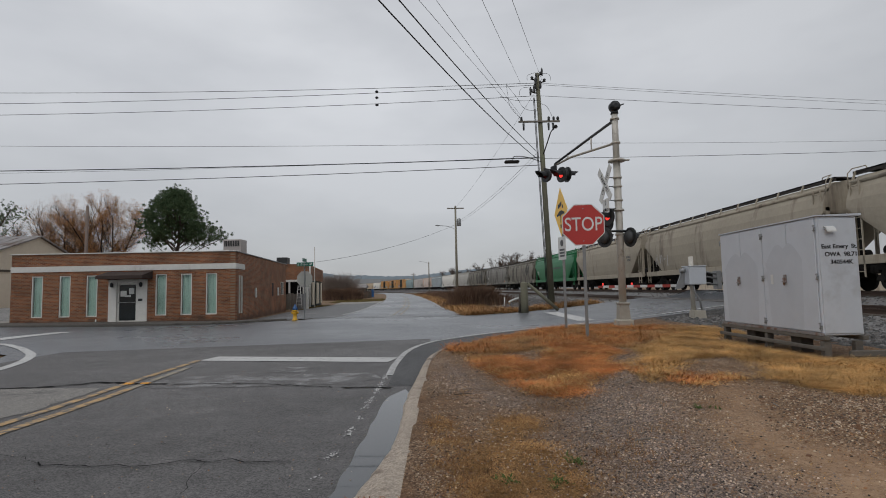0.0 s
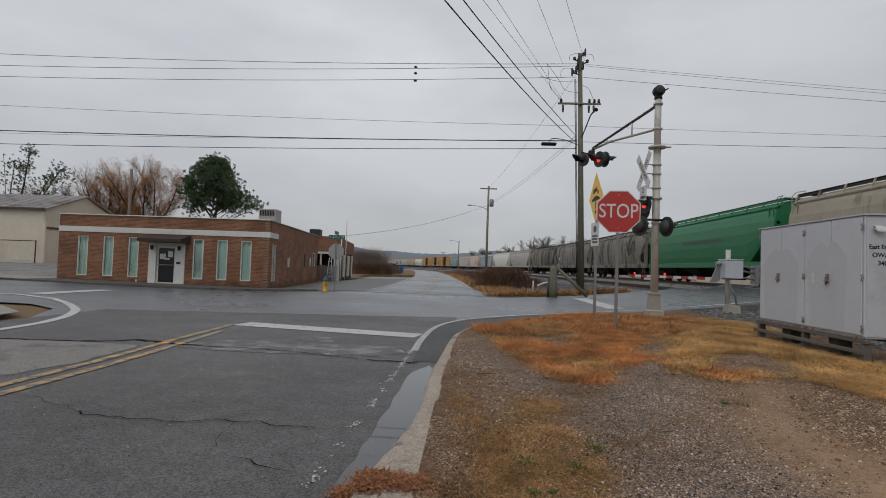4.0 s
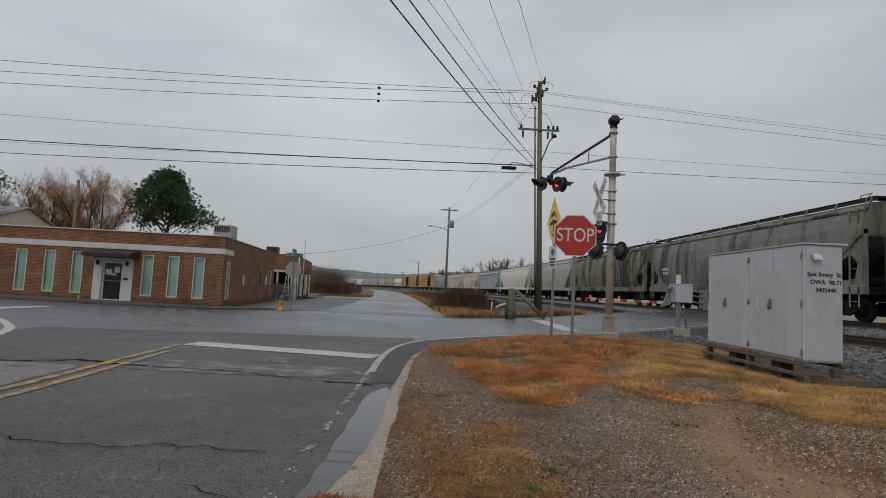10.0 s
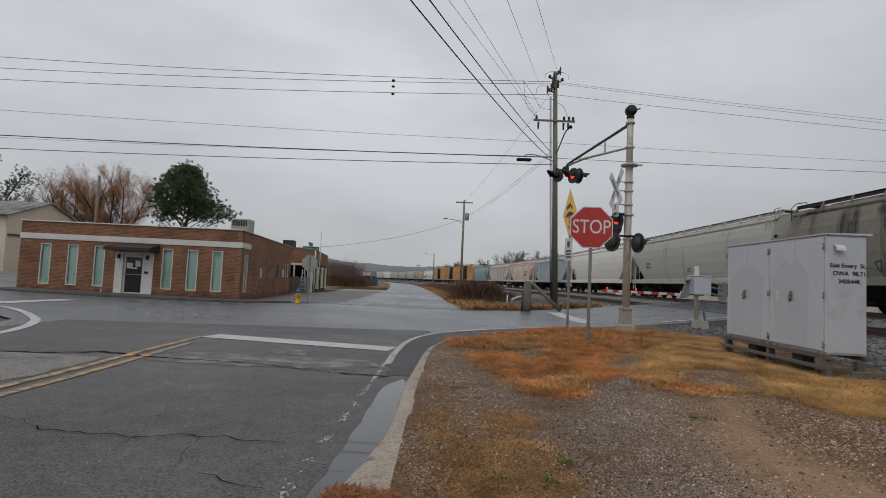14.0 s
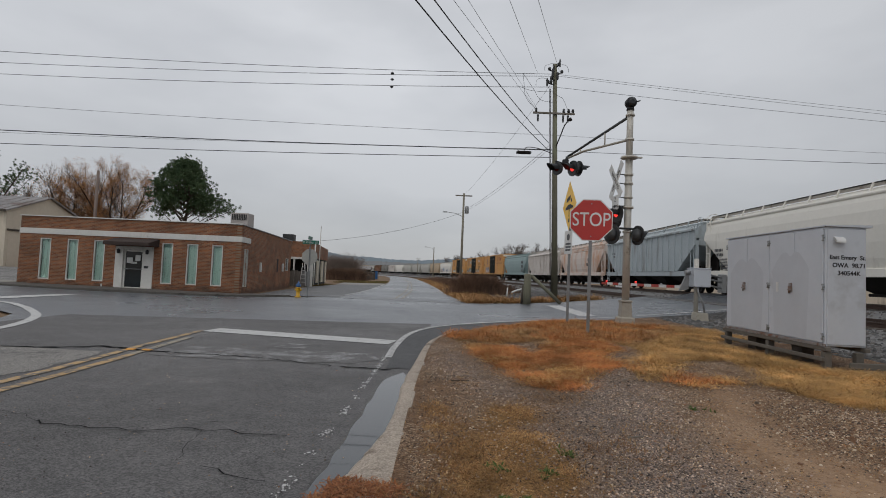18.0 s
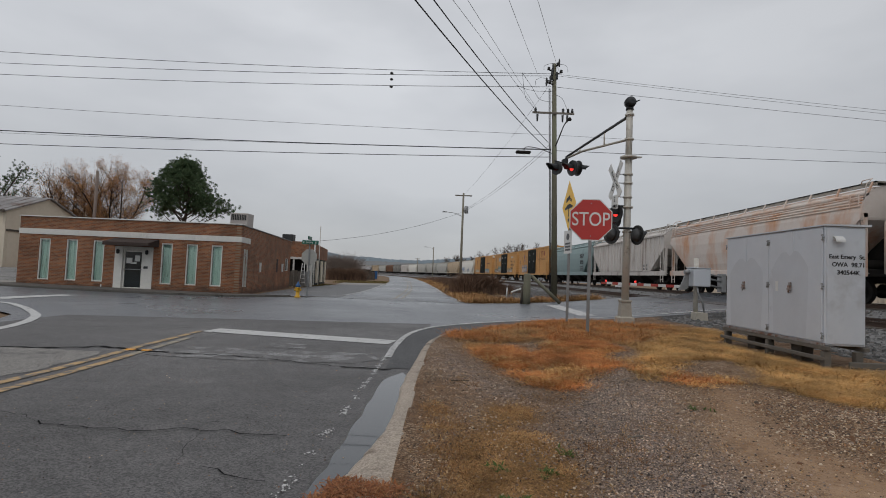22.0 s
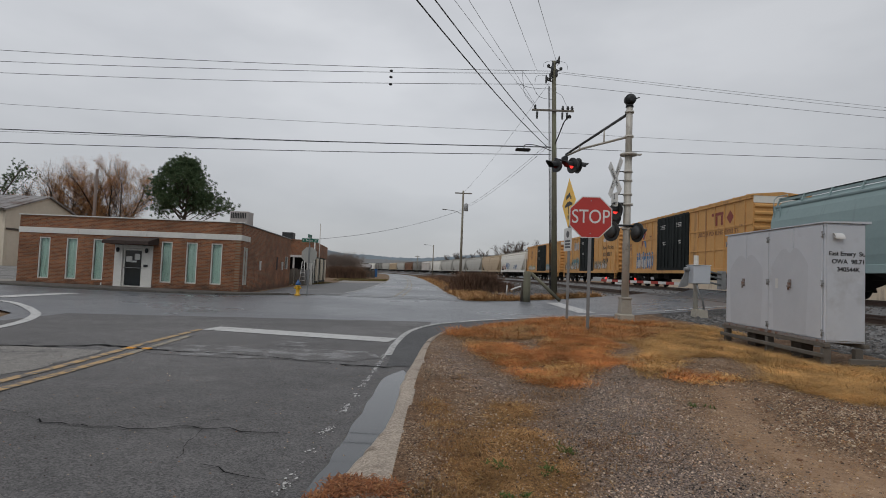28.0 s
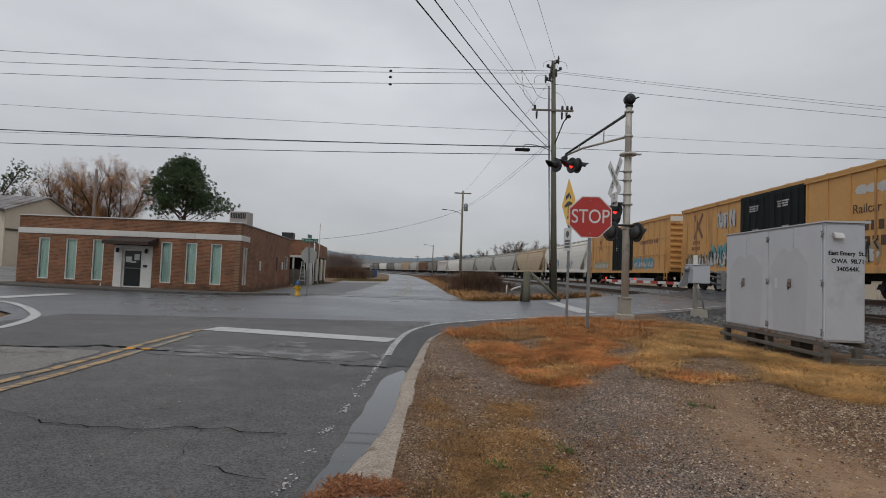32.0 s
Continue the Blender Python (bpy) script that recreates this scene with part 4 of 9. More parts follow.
# ballast stones strewn along the near shoulder
def stones(name, count, place, size, material, label, seed, category="stones"):
    rng = random.Random(seed)
    verts, faces = [], []
    for _ in range(count):
        x, y, z = place(rng)
        s = size * rng.uniform(0.5, 1.5)
        base = len(verts)
        a = rng.uniform(0, 6.28)
        for k in range(4):
            r = s * rng.uniform(0.7, 1.25)
            verts.append((x + r * math.cos(a + k * 1.571), y + r * math.sin(a + k * 1.571), z - s * 0.25))
        t = rng.uniform(0.25, 0.75)
        for k in range(4):
            r = s * rng.uniform(0.35, 0.75)
            verts.append((x + r * math.cos(a + k * 1.571), y + r * math.sin(a + k * 1.571), z + s * t * rng.uniform(0.6, 1.15)))
        for k in range(4):
            j = (k + 1) % 4
            faces.append((base + k, base + j, base + 4 + j, base + 4 + k))
        faces.append(tuple(base + 4 + k for k in range(4)))
    me = bpy.data.meshes.new(name)
    me.from_pydata(verts, [], faces)
    me.materials.append(material)
    return tagged(new(name, me), label, category, kind="stuff")


def ballast_place(rng):
    o = rng.uniform(-9.4, -1.2)
    s = rng.uniform(5, 19.5) if rng.random() < 0.55 else rng.uniform(30.5, 75)
    (x, y, z), a = on_track(s, o)
    return x, y, z + float(np.interp(o, (-9.4, -7.9, -6.5, -2.7, -2.0), (-0.80, -0.68, -0.565, -0.55, -0.2)))


def shoulder_place(rng):
    while True:
        if rng.random() < 0.5:
            x, y = rng.uniform(6.7, 10.5), rng.uniform(4, 18.6)
            if x > 7.0 + 0.5 * noise.noise(Vector((x, y, 0))) and y < 16.6 + (x - 6.2) * 0.5:
                return x, y, verge_at(x, y)
        else:
            x, y = rng.uniform(2.3, 9.5), rng.uniform(27, 44)
            if y > at_x(FAR_EDGE, x)[1] + 1.2 and x > 2.3 + 0.12 * (y - 27):
                return x, y, ground_z(x, y) + 0.22 * max(0.0, noise.noise(Vector((x * 0.5, y * 0.5, 7)))) + 0.03


stones("ballast_stones", 9500, shoulder_place, 0.05, BALLAST, "dark grey gravel beside the railway", 6)
stones("ballast_stones", 13000, ballast_place, 0.055, BALLAST, "coarse grey ballast stones beside the rails", 5)

RUSTY = surface("rust_spotted_steel", (0.30, 0.29, 0.285), (0.22, 0.20, 0.19), 0.6, 0.3, 20.0, 4.0, 0.1, 60.0, (0.17, 0.085, 0.05), 9.0, 0.5)
STAND_WOOD = surface("weathered_stand_timber", (0.17, 0.15, 0.125), (0.09, 0.08, 0.068), 0.9, 0, 9.0, 1.0, 0.5, 30.0, streak=0.2)


# ---- relay cabinet on its timber stand ----
def relay_cabinet():
    t = thing("relay_cabinet", pose(5.605, 7.80, 0.0, 0, 0, -1.6), "grey-silver steel railway relay cabinet with four doors, on a timber stand", "cabinet")
    L, W, z0, z1 = 2.83, 0.585, 0.50, 2.25
    bm = bmesh.new()
    box(bm, 0, W, 0, L, z0, z1, 0.012)
    part("body", bm, CABINET, t)
    bm = bmesh.new()
    quadbox(bm, [(-0.03, -0.03, z1), (W + 0.06, -0.03, z1), (W + 0.06, L + 0.03, z1), (-0.03, L + 0.03, z1), (-0.03, -0.03, z1 + 0.018), (W + 0.06, -0.03, z1 + 0.035), (W + 0.06, L + 0.03, z1 + 0.035), (-0.03, L + 0.03, z1 + 0.018)])
    part("roof_sheet", bm, CABINET, t)
    # doors on the long side
    cuts = [0.03, 0.70, 1.38, 2.08, 2.80]
    for i, (a, b) in enumerate(zip(cuts, cuts[1:])):
        bm = bmesh.new()
        box(bm, -0.022, -0.002, a + 0.006, b - 0.006, z0 + 0.05, z1 - 0.03, 0.006)
        d = part("door", bm, CABINET, t)
        if i in (1, 3):
            y = a + 0.07
            bm = bmesh.new()
            box(bm, -0.05, -0.022, y - 0.03, y + 0.03, 1.27, 1.41, 0.006)
            rod(bm, (-0.06, y, 1.36), (-0.06, y - 0.01, 1.24), 0.014)
            rod(bm, (-0.05, y - 0.05, 1.30), (-0.05, y + 0.05, 1.30), 0.012)
            part("handle", bm, RUSTY, d, "rusty lever handle with padlock hasp")
        if i == 1:
            bm = bmesh.new()
            box(bm, -0.026, -0.02, a + 0.40, a + 0.47, 1.26, 1.42)
            part("data_plate", bm, SIGN_WHITE, d, "small pale data plate")
    for y in (0.02, 1.37, 1.41, 2.81):
        for z in (0.64, 1.36, 2.08):
            bm = bmesh.new()
            rod(bm, (-0.030, y, z - 0.05), (-0.030, y, z + 0.05), 0.008)
            for dz in (-0.035, 0.0, 0.035):
                box(bm, -0.028, -0.021, y - (0.035 if dz == 0 else 0.012), y + (0.012 if dz == 0 else 0.035), z + dz - 0.009, z + dz + 0.009)
            part("hinge", bm, STEEL, t)
    # shaded overpaint patches on doors
    for y, w, top in ((0.80, 0.46, 1.93), (2.10, 0.56, 1.86)):
        bm, pts = bmesh.new(), []
        for k in range(25):
            u = -1 + k / 12
            z = top - 0.30 * abs(u) ** 2.4 - 0.10 * math.exp(-(u / 0.16) ** 2) + 0.03 * noise.noise(Vector((u * 3, top, 2)))
            pts.append((y + w * u, z))
        pts += [(y + w * 0.98, 1.2), (y + w * 0.93, z0 + 0.3), (y + w * 0.9, z0 + 0.07), (y - w * 0.9, z0 + 0.07), (y - w * 0.94, z0 + 0.4), (y - w * 0.99, 1.3)]
        bm.faces.new([bm.verts.new((-0.0235, yy, zz)) for yy, zz in pts])
        part("overpaint_patch", bm, CABINET_PATCH, t, "uneven patch of darker grey overpaint")
    # vent hood on the short side and lettering
    bm = bmesh.new()
    for k in range(6):
        a0, a1 = math.pi / 2 * k / 6, math.pi / 2 * (k + 1) / 6
        r = 0.085
        quadbox(bm, [(0.10, -r * math.sin(a0), 2.10 + r * math.cos(a0) - r), (0.235, -r * math.sin(a0), 2.10 + r * math.cos(a0) - r), (0.235, -r * math.sin(a1), 2.10 + r * math.cos(a1) - r), (0.10, -r * math.sin(a1), 2.10 + r * math.cos(a1) - r),
                     (0.10, 0.0, 2.11), (0.235, 0.0, 2.11), (0.235, -0.001, 2.08), (0.10, -0.001, 2.08)])
    part("vent_hood", bm, SIGN_WHITE, t, "white curved vent hood")
    bm = bmesh.new()
    box(bm, 0.02, W - 0.02, -0.012, -0.002, z0 + 0.03, z1 - 0.03, 0.004)
    end = part("end_panel", bm, CABINET, t)
    for k, (text, size) in enumerate((("East Emery  St.", 0.086), ("OWA  98.71", 0.090), ("340544K", 0.090))):
        letters(text, size, BLACK_INK, end, pose(0.305 + (0.02 if k else 0), -0.0135, 1.80 - 0.115 * k, 90, 0, 0), "lettering", "black stencilled lettering", bold=0.022)
    bm = bmesh.new()
    box(bm, -0.03, 0.0, -0.02, L + 0.02, z0 - 0.004, z0 + 0.04, 0.004)
    part("base_channel", bm, RUSTY, t, "rust-spotted steel channel along the foot")
    # timber stand
    for y in (-0.02, 1.38, 2.78):
        for x in (0.03, W - 0.10):
            bm = bmesh.new()
            box(bm, x - 0.05, x + 0.06, y, y + 0.09, 0.06, 0.425, 0.008)
            part("stand_post", bm, STAND_WOOD, t)
    for x in (-0.03, W - 0.06):
        bm = bmesh.new()
        box(bm, x, x + 0.08, -0.06, L + 0.1, 0.435, 0.495, 0.008)
        part("stand_beam", bm, STAND_WOOD, t)
    for x in (-0.07,):
        bm = bmesh.new()
        box(bm, x, x + 0.04, -0.05, L + 0.1, 0.285, 0.345, 0.008)
        part("stand_rail", bm, STAND_WOOD, t)
    for y in (0.75, 2.05):
        bm = bmesh.new()
        box(bm, 0.14, 0.34, y, y + 0.26, 0.08, 0.435, 0.01)
        part("stand_block", bm, WOOD_DARK, t)
    bm = bmesh.new()
    box(bm, 0.3, 1.15, -0.10, -0.05, 0.20, 0.29, 0.01)
    part("retaining_board", bm, STAND_WOOD, t)
    return t


relay_cabinet()


# ---- crossing signal with cantilever ----
FOOTING = surface("pale_stained_concrete", (0.50, 0.46, 0.385), (0.36, 0.33, 0.275), 0.85, 0, 9.0, 0.9, 0.35, 60.0, (0.22, 0.19, 0.15), 3.0, 0.58)
MAST_DARK = surface("grimy_cast_aluminium", (0.45, 0.42, 0.36), (0.31, 0.285, 0.24), 0.6, 0.2, 10.0, 1.2, 0.1, 60.0)
POLE_WOOD = surface("green_grey_pole_wood", (0.205, 0.195, 0.14), (0.125, 0.12, 0.084), 0.9, 0, 7.0, 0.7, 0.4, 30.0, (0.20, 0.215, 0.135), 1.2, 0.55, streak=0.12)
HOUSING = surface("dull_grey_lamp_housing", (0.055, 0.058, 0.06), (0.035, 0.037, 0.038), 0.6, 0.0, 8.0, 2.0, 0.05, 60.0)


def lamp_unit(parent, at, ax, ay, lit, disc=0.25, hood=0.30):
    """A flashing light: round backing disc, hood, lens. (ax, ay): the way it faces."""
    f = Vector((ax, ay, 0)).normalized()
    up, side = Vector((0, 0, 1)), Vector((-f.y, f.x, 0))
    c = Vector(at)
    bm = bmesh.new()
    rod(bm, c - f * 0.015, c + f * 0.015, disc, seg=24)
    d = part("signal_disc", bm, LENS_GREY, parent, "round black backing disc")
    bm = bmesh.new()
    lathe(bm, [(0.02, 0.15), (0.10, 0.14), (0.165, 0.09), (0.19, 0.02)], 18)
    h = part("housing", bm, HOUSING, d, "dull grey lamp housing")
    h.matrix_basis = Matrix.Translation(c) @ (-f).to_track_quat("Z", "Y").to_matrix().to_4x4()
    bm = bmesh.new()
    rod(bm, c + f * 0.016, c + f * 0.03, 0.095, 0.085, seg=18)
    part("lens", bm, LENS_LIT if lit else LENS_DARK, d, "glowing red lens" if lit else "dark red lens")
    bm = bmesh.new()
    n, rows = 12, []
    for k in range(n + 1):
        a = math.radians(-20 + 220 * k / n)
        o = side * math.cos(a) + up * math.sin(a)
        reach = hood * (0.55 + 0.45 * max(0, math.sin(a)))
        rows.append([bm.verts.new(c + o * 0.125 + f * 0.015), bm.verts.new(c + o * 0.12 + f * reach), bm.verts.new(c + o * 0.112 + f * reach), bm.verts.new(c + o * 0.112 + f * 0.015)])
    for a, b in zip(rows, rows[1:]):
        for i in range(3):
            bm.faces.new((a[i], a[i + 1], b[i + 1], b[i]))
    part("hood", bm, BLACK, d)


STREET = Vector((0.83, 0.56, 0)).normalized()


def crossing_signal():
    x, y = 5.09, 14.76
    t = thing("crossing_signal", pose(x, y, 0), "tall aluminium railway crossing signal mast with cantilever, crossbuck and red lights", "crossing signal")
    bm = bmesh.new()
    box(bm, -0.215, 0.215, -0.215, 0.215, 0.02, 0.36, 0.03)
    part("concrete_base", bm, FOOTING, t, "square concrete footing")
    bm = bmesh.new()
    quadbox(bm, [(-0.15, -0.15, 0.36), (0.15, -0.15, 0.36), (0.15, 0.15, 0.36), (-0.15, 0.15, 0.36), (-0.125, -0.125, 0.78), (0.125, -0.125, 0.78), (0.125, 0.125, 0.78), (-0.125, 0.125, 0.78)])
    box(bm, -0.15, 0.15, -0.15, 0.15, 0.76, 0.82, 0.01)
    part("junction_base", bm, MAST_DARK, t, "tapered cast junction base")
    bm = bmesh.new()
    rod(bm, (0, 0, 0.80), (0, 0, 4.75), 0.102, 0.098, 20)
    part("mast", bm, MAST_STEEL, t)
    bm = bmesh.new()
    rod(bm, (0, 0, 4.75), (0, 0, 6.15), 0.09, 0.087, 16)
    part("upper_mast", bm, MAST_STEEL, t)
    for z, r in ((4.78, 0.23), (2.70, 0.128), (3.38, 0.15), (3.66, 0.122), (4.05, 0.122), (4.3, 0.122), (5.29, 0.125), (5.98, 0.125)):
        bm = bmesh.new()
        rod(bm, (0, 0, z - 0.025), (0, 0, z + 0.025), r, seg=18)
        if r > 0.2:
            box(bm, 0.1, 0.36, -0.05, 0.05, z + 0.0, z + 0.03)
        part("band", bm, MAST_STEEL, t)
    # bell on the top
    bm = bmesh.new()
    rod(bm, (0, 0.06, 6.33), (0, -0.10, 6.33), 0.15, 0.15, 20)
    rod(bm, (0, -0.10, 6.33), (0, -0.16, 6.33), 0.15, 0.06, 20)
    rod(bm, (0, 0, 6.12), (0, 0, 6.25), 0.11, 0.09, 14)
    rod(bm, (0.1, -0.08, 6.33), (0.24, -0.10, 6.38), 0.025, 0.015, 8)
    part("bell", bm, BLACK, t, "round black crossing bell")
    # cantilever
    tip = Vector((-1.36, 1.55, 4.98 + 0.12))
    root_u, root_l = Vector((0, 0, 5.96)), Vector((0, 0, 5.29))
    bm = bmesh.new()
    rod(bm, root_u, tip, 0.042, 0.034, 10)
    part("arm_upper", bm, HOUSING, t, "dark steel upper arm")
    mid = root_l + (tip - root_l) * 0.72 + Vector((0, 0, 0.03))
    bm = bmesh.new()
    tube(bm, [root_l, mid, tip + Vector((0, 0, -0.05))], 0.032, 10)
    part("arm_lower", bm, MAST_DARK, t, "grimy steel lower arm")
    for k in (0.38, 0.78):
        bm = bmesh.new()
        a = root_u + (tip - root_u) * k
        b = root_l + (tip - root_l) * k
        rod(bm, a, b, 0.022)
        part("strut", bm, MAST_STEEL, t)
    hub = tip + Vector((-0.05, 0.08, -0.22))
    bm = bmesh.new()
    rod(bm, tip, hub, 0.05)
    rod(bm, hub - STREET * 0.42 + Vector((0, 0, 0.02)), hub + STREET * 0.42, 0.03)
    box(bm, hub.x - 0.09, hub.x + 0.09, hub.y - 0.09, hub.y + 0.09, hub.z - 0.06, hub.z + 0.14, 0.02)
    part("light_bracket", bm, BLACK, t)
    across = Vector((-STREET.y, STREET.x, 0))
    lamp_unit(t, hub - STREET * 0.45 - across * 0.10 + Vector((0, 0, -0.22)), -0.86, -0.5, False, 0.20, 0.40)
    lamp_unit(t, hub + STREET * 0.06 - across * 0.26 + Vector((0, 0, -0.16)), -0.90, -0.42, True, 0.24, 0.40)
    lamp_unit(t, hub + STREET * 0.42 - across * 0.16 + Vector((0, 0, -0.10)), 0.90, 0.30, False, 0.24, 0.40)
    # lights on the mast: one pair towards the camera, one towards the street
    bm = bmesh.new()
    rod(bm, (-0.45, -0.14, 2.78), (0.18, -0.14, 2.78), 0.03)
    part("light_bracket", bm, BLACK, t)
    bm = bmesh.new()
    rod(bm, (-0.40, -0.05, 3.40), (-0.08, -0.03, 3.40), 0.03)
    part("light_bracket", bm, BLACK, t)
    lamp_unit(t, (-0.48, -0.18, 2.60), 0.86, 0.51, False, 0.27)
    lamp_unit(t, (0.22, -0.20, 2.60), 0.95, 0.30, False, 0.27)
    lamp_unit(t, (-0.30, 0.02, 3.20), -0.90, -0.42, True, 0.25, 0.40)
    lamp_unit(t, (-0.22, 0.42, 3.05), -0.83, -0.5, False, 0.24, 0.34)
    # crossbuck, facing the street
    cb = new("crossbuck")
    cb.parent = t
    cb.matrix_basis = pose(-0.36, -0.02, 4.12, 0, 0, -86)
    for sgn, text in ((1, "RAILROAD"), (-1, "CROSSING")):
        bm = bmesh.new()
        box(bm, -0.61, 0.61, -0.006, 0.006, -0.115, 0.115)
        b = part("blade", bm, SIGN_WHITE, cb, "white crossbuck blade with worn black letters")
        b.matrix_basis = pose(0, -0.008 * sgn, 0, 0, 48 * sgn, 0)
        letters(text, 0.15, BLACK_INK, b, pose(0, -0.008, 0, 90, 0, 0))
    bm = bmesh.new()
    box(bm, -0.22, 0.22, -0.006, 0.006, -0.2, 0.2)
    b = part("tracks_plate", bm, SIGN_WHITE, cb, "white plate that gives the number of tracks")
    b.matrix_basis = pose(0, 0, -0.62)
    letters("2", 0.2, BLACK_INK, b, pose(0, -0.008, 0.08, 90, 0, 0))
    letters("TRACKS", 0.11, BLACK_INK, b, pose(0, -0.008, -0.12, 90, 0, 0))
    for z in (3.66, 4.05, 4.3):
        bm = bmesh.new()
        rod(bm, (-0.36, -0.02, z), (0, 0, z), 0.012)
        part("sign_bracket", bm, BLACK, t)


crossing_signal()


# ---- gate mechanism ----
def gate():
    t = thing("crossing_gate", pose(8.10, 16.73, 0), "lowered crossing gate with grey machine box and striped arm", "crossing gate")
    bm = bmesh.new()
    quadbox(bm, [(-0.2, -0.2, 0.1), (0.2, -0.2, 0.1), (0.2, 0.2, 0.1), (-0.2, 0.2, 0.1), (-0.17, -0.17, 0.46), (0.17, -0.17, 0.46), (0.17, 0.17, 0.46), (-0.17, 0.17, 0.46)])
    part("concrete_base", bm, FOOTING, t, "sloped concrete footing")
    bm = bmesh.new()
    rod(bm, (-0.07, 0.12, 0.4), (-0.07, 0.12, 2.15), 0.07, seg=14)
    part("mast", bm, MAST_STEEL, t)
    bm = bmesh.new()
    tube(bm, [(0.1, -0.1, 0.45), (0.02, -0.16, 0.75), (-0.12, -0.14, 1.05), (-0.14, -0.1, 1.3)], 0.03, 8)
    part("conduit", bm, STEEL, t, "bent grey conduit")
    bm = bmesh.new()
    box(bm, -0.29, 0.24, -0.20, 0.30, 1.26, 1.82, 0.02)
    box(bm, -0.305, 0.255, -0.215, 0.315, 1.82, 1.85, 0.01)
    part("machine_box", bm, CABINET, t, "square silver machine box")
    bm = bmesh.new()
    plate(bm, [(-0.46, 1.15), (-0.36, 1.2), (-0.34, 1.72), (-0.42, 1.74), (-0.5, 1.5), (-0.66, 1.12)], 0.0, 0.06)
    rod(bm, (-0.36, -0.06, 1.7), (-0.52, -0.06, 1.7), 0.07)
    part("counterweight_bracket", bm, STEEL, t)
    # the arm lies across the lane
    arm = new("arm")
    arm.parent = t
    arm.matrix_basis = pose(-0.5, 0.05, 1.24, 0, 0, 103)
    n, seg = 12, 0.412
    for i in range(n):
        bm = bmesh.new()
        box(bm, i * seg, (i + 1) * seg - 0.002, -0.02, 0.02, -0.045, 0.045)
        part("arm_stripe", bm, GATE_RED if i % 2 else SIGN_WHITE, arm, "red reflective stripe" if i % 2 else "white reflective stripe")
    for i, lit in ((2.6, True), (4.6, True)):
        bm = bmesh.new()
        rod(bm, (i, 0, 0.05), (i, 0, 0.13), 0.032, seg=10)
        part("arm_lamp", bm, LENS_ARM, arm, "small red arm lamp")
    bm = bmesh.new()
    box(bm, 3.3, 3.9, -0.025, 0.025, -0.13, -0.06)
    part("arm_plate", bm, SIGN_WHITE, arm, "white plate hanging from the arm")
    # linkage behind the box
    bm = bmesh.new()
    for z in (1.25, 1.45, 1.6):
        rod(bm, (0.3, 0.3, z + 0.1), (1.1, 0.75, z - 0.02), 0.03)
    box(bm, 1.0, 1.15, 0.6, 0.9, 1.1, 1.7, 0.01)
    part("counterweight", bm, STEEL, t, "grey counterweight arms")


LENS_ARM = glow("dim_red_arm_lamp", (0.9, 0.05, 0.04), 0.9)
GATE_RED = plain("gate_red", (0.42, 0.05, 0.035), 0.5)
gate()


# ---- signs ----
def octagon(r):
    return [(r * math.cos(math.pi / 8 + math.pi / 4 * i), r * math.sin(math.pi / 8 + math.pi / 4 * i)) for i in range(8)]


def u_post(bm, z0, z1):
    box(bm, -0.022, 0.022, -0.010, 0.0, z0, z1)
    box(bm, -0.034, -0.018, 0.0, 0.02, z0, z1)
    box(bm, 0.018, 0.034, 0.0, 0.02, z0, z1)


def stop_sign(m, label, post_top, centre, face_turn=0, size=1.0):
    t = thing("stop_sign", m, label, "stop sign")
    bm = bmesh.new()
    u_post(bm, 0, post_top)
    part("post", bm, STEEL, t, "perforated galvanised post")
    f = new("sign_face")
    f.parent = t
    f.matrix_basis = pose(0, 0, centre, 0, 0, face_turn) @ Matrix.Diagonal((size, 1, size, 1))
    R = 0.457 / math.cos(math.pi / 8)
    for r, y0, y1, mat_, nm in ((R, -0.020, -0.016, SIGN_WHITE, "sign_border"), (R * 0.955, -0.0235, -0.0202, SIGN_RED, "sign_panel"), (R, -0.0155, -0.013, SIGN_BACK, "sign_plate")):
        bm = bmesh.new()
        plate(bm, octagon(r), y0, y1)
        part(nm, bm, mat_, f)
    s = letters("STOP", 0.43, WHITE_INK, f, pose(0, -0.026, 0.0, 90, 0, 0) @ Matrix.Diagonal((0.80, 1.0, 1, 1)), "lettering", "white STOP lettering", extrude=0.0015, bold=0.004)
    for z in (0.36, -0.36):
        bm = bmesh.new()
        rod(bm, (0, -0.027, z), (0, -0.022, z), 0.014, seg=8)
        part("bolt", bm, STEEL, f)
    return t


stop_sign(pose(3.24, 11.72, 0.13), "red octagonal stop sign on a steel post in dead grass", 2.95, 2.51, face_turn=-8)
stop_sign(pose(-6.13, 24.72, -0.12, 0, 0, 178), "back of a stop sign on a steel post", 2.45, 1.98, size=0.78)
street_name = thing("street_name_sign", pose(-6.13, 24.72, 2.33), "green street name blade on top of a sign post", "street sign")
bm = bmesh.new()
box(bm, -0.36, 0.40, -0.01, 0.01, 0.12, 0.30, 0.004)
b = part("blade", bm, SIGN_GREEN, street_name)
letters("E  Emery  ST", 0.13, WHITE_INK, b, pose(0.02, -0.0115, 0.205, 90, 0, 0), extrude=0.001)
bm = bmesh.new()
box(bm, -0.01, 0.01, -0.36, 0.36, 0.32, 0.48, 0.004)
part("blade", bm, SIGN_GREEN, street_name)
bm = bmesh.new()
rod(bm, (0, 0, 0), (0, 0, 0.4), 0.02)
part("bracket", bm, STEEL, street_name)


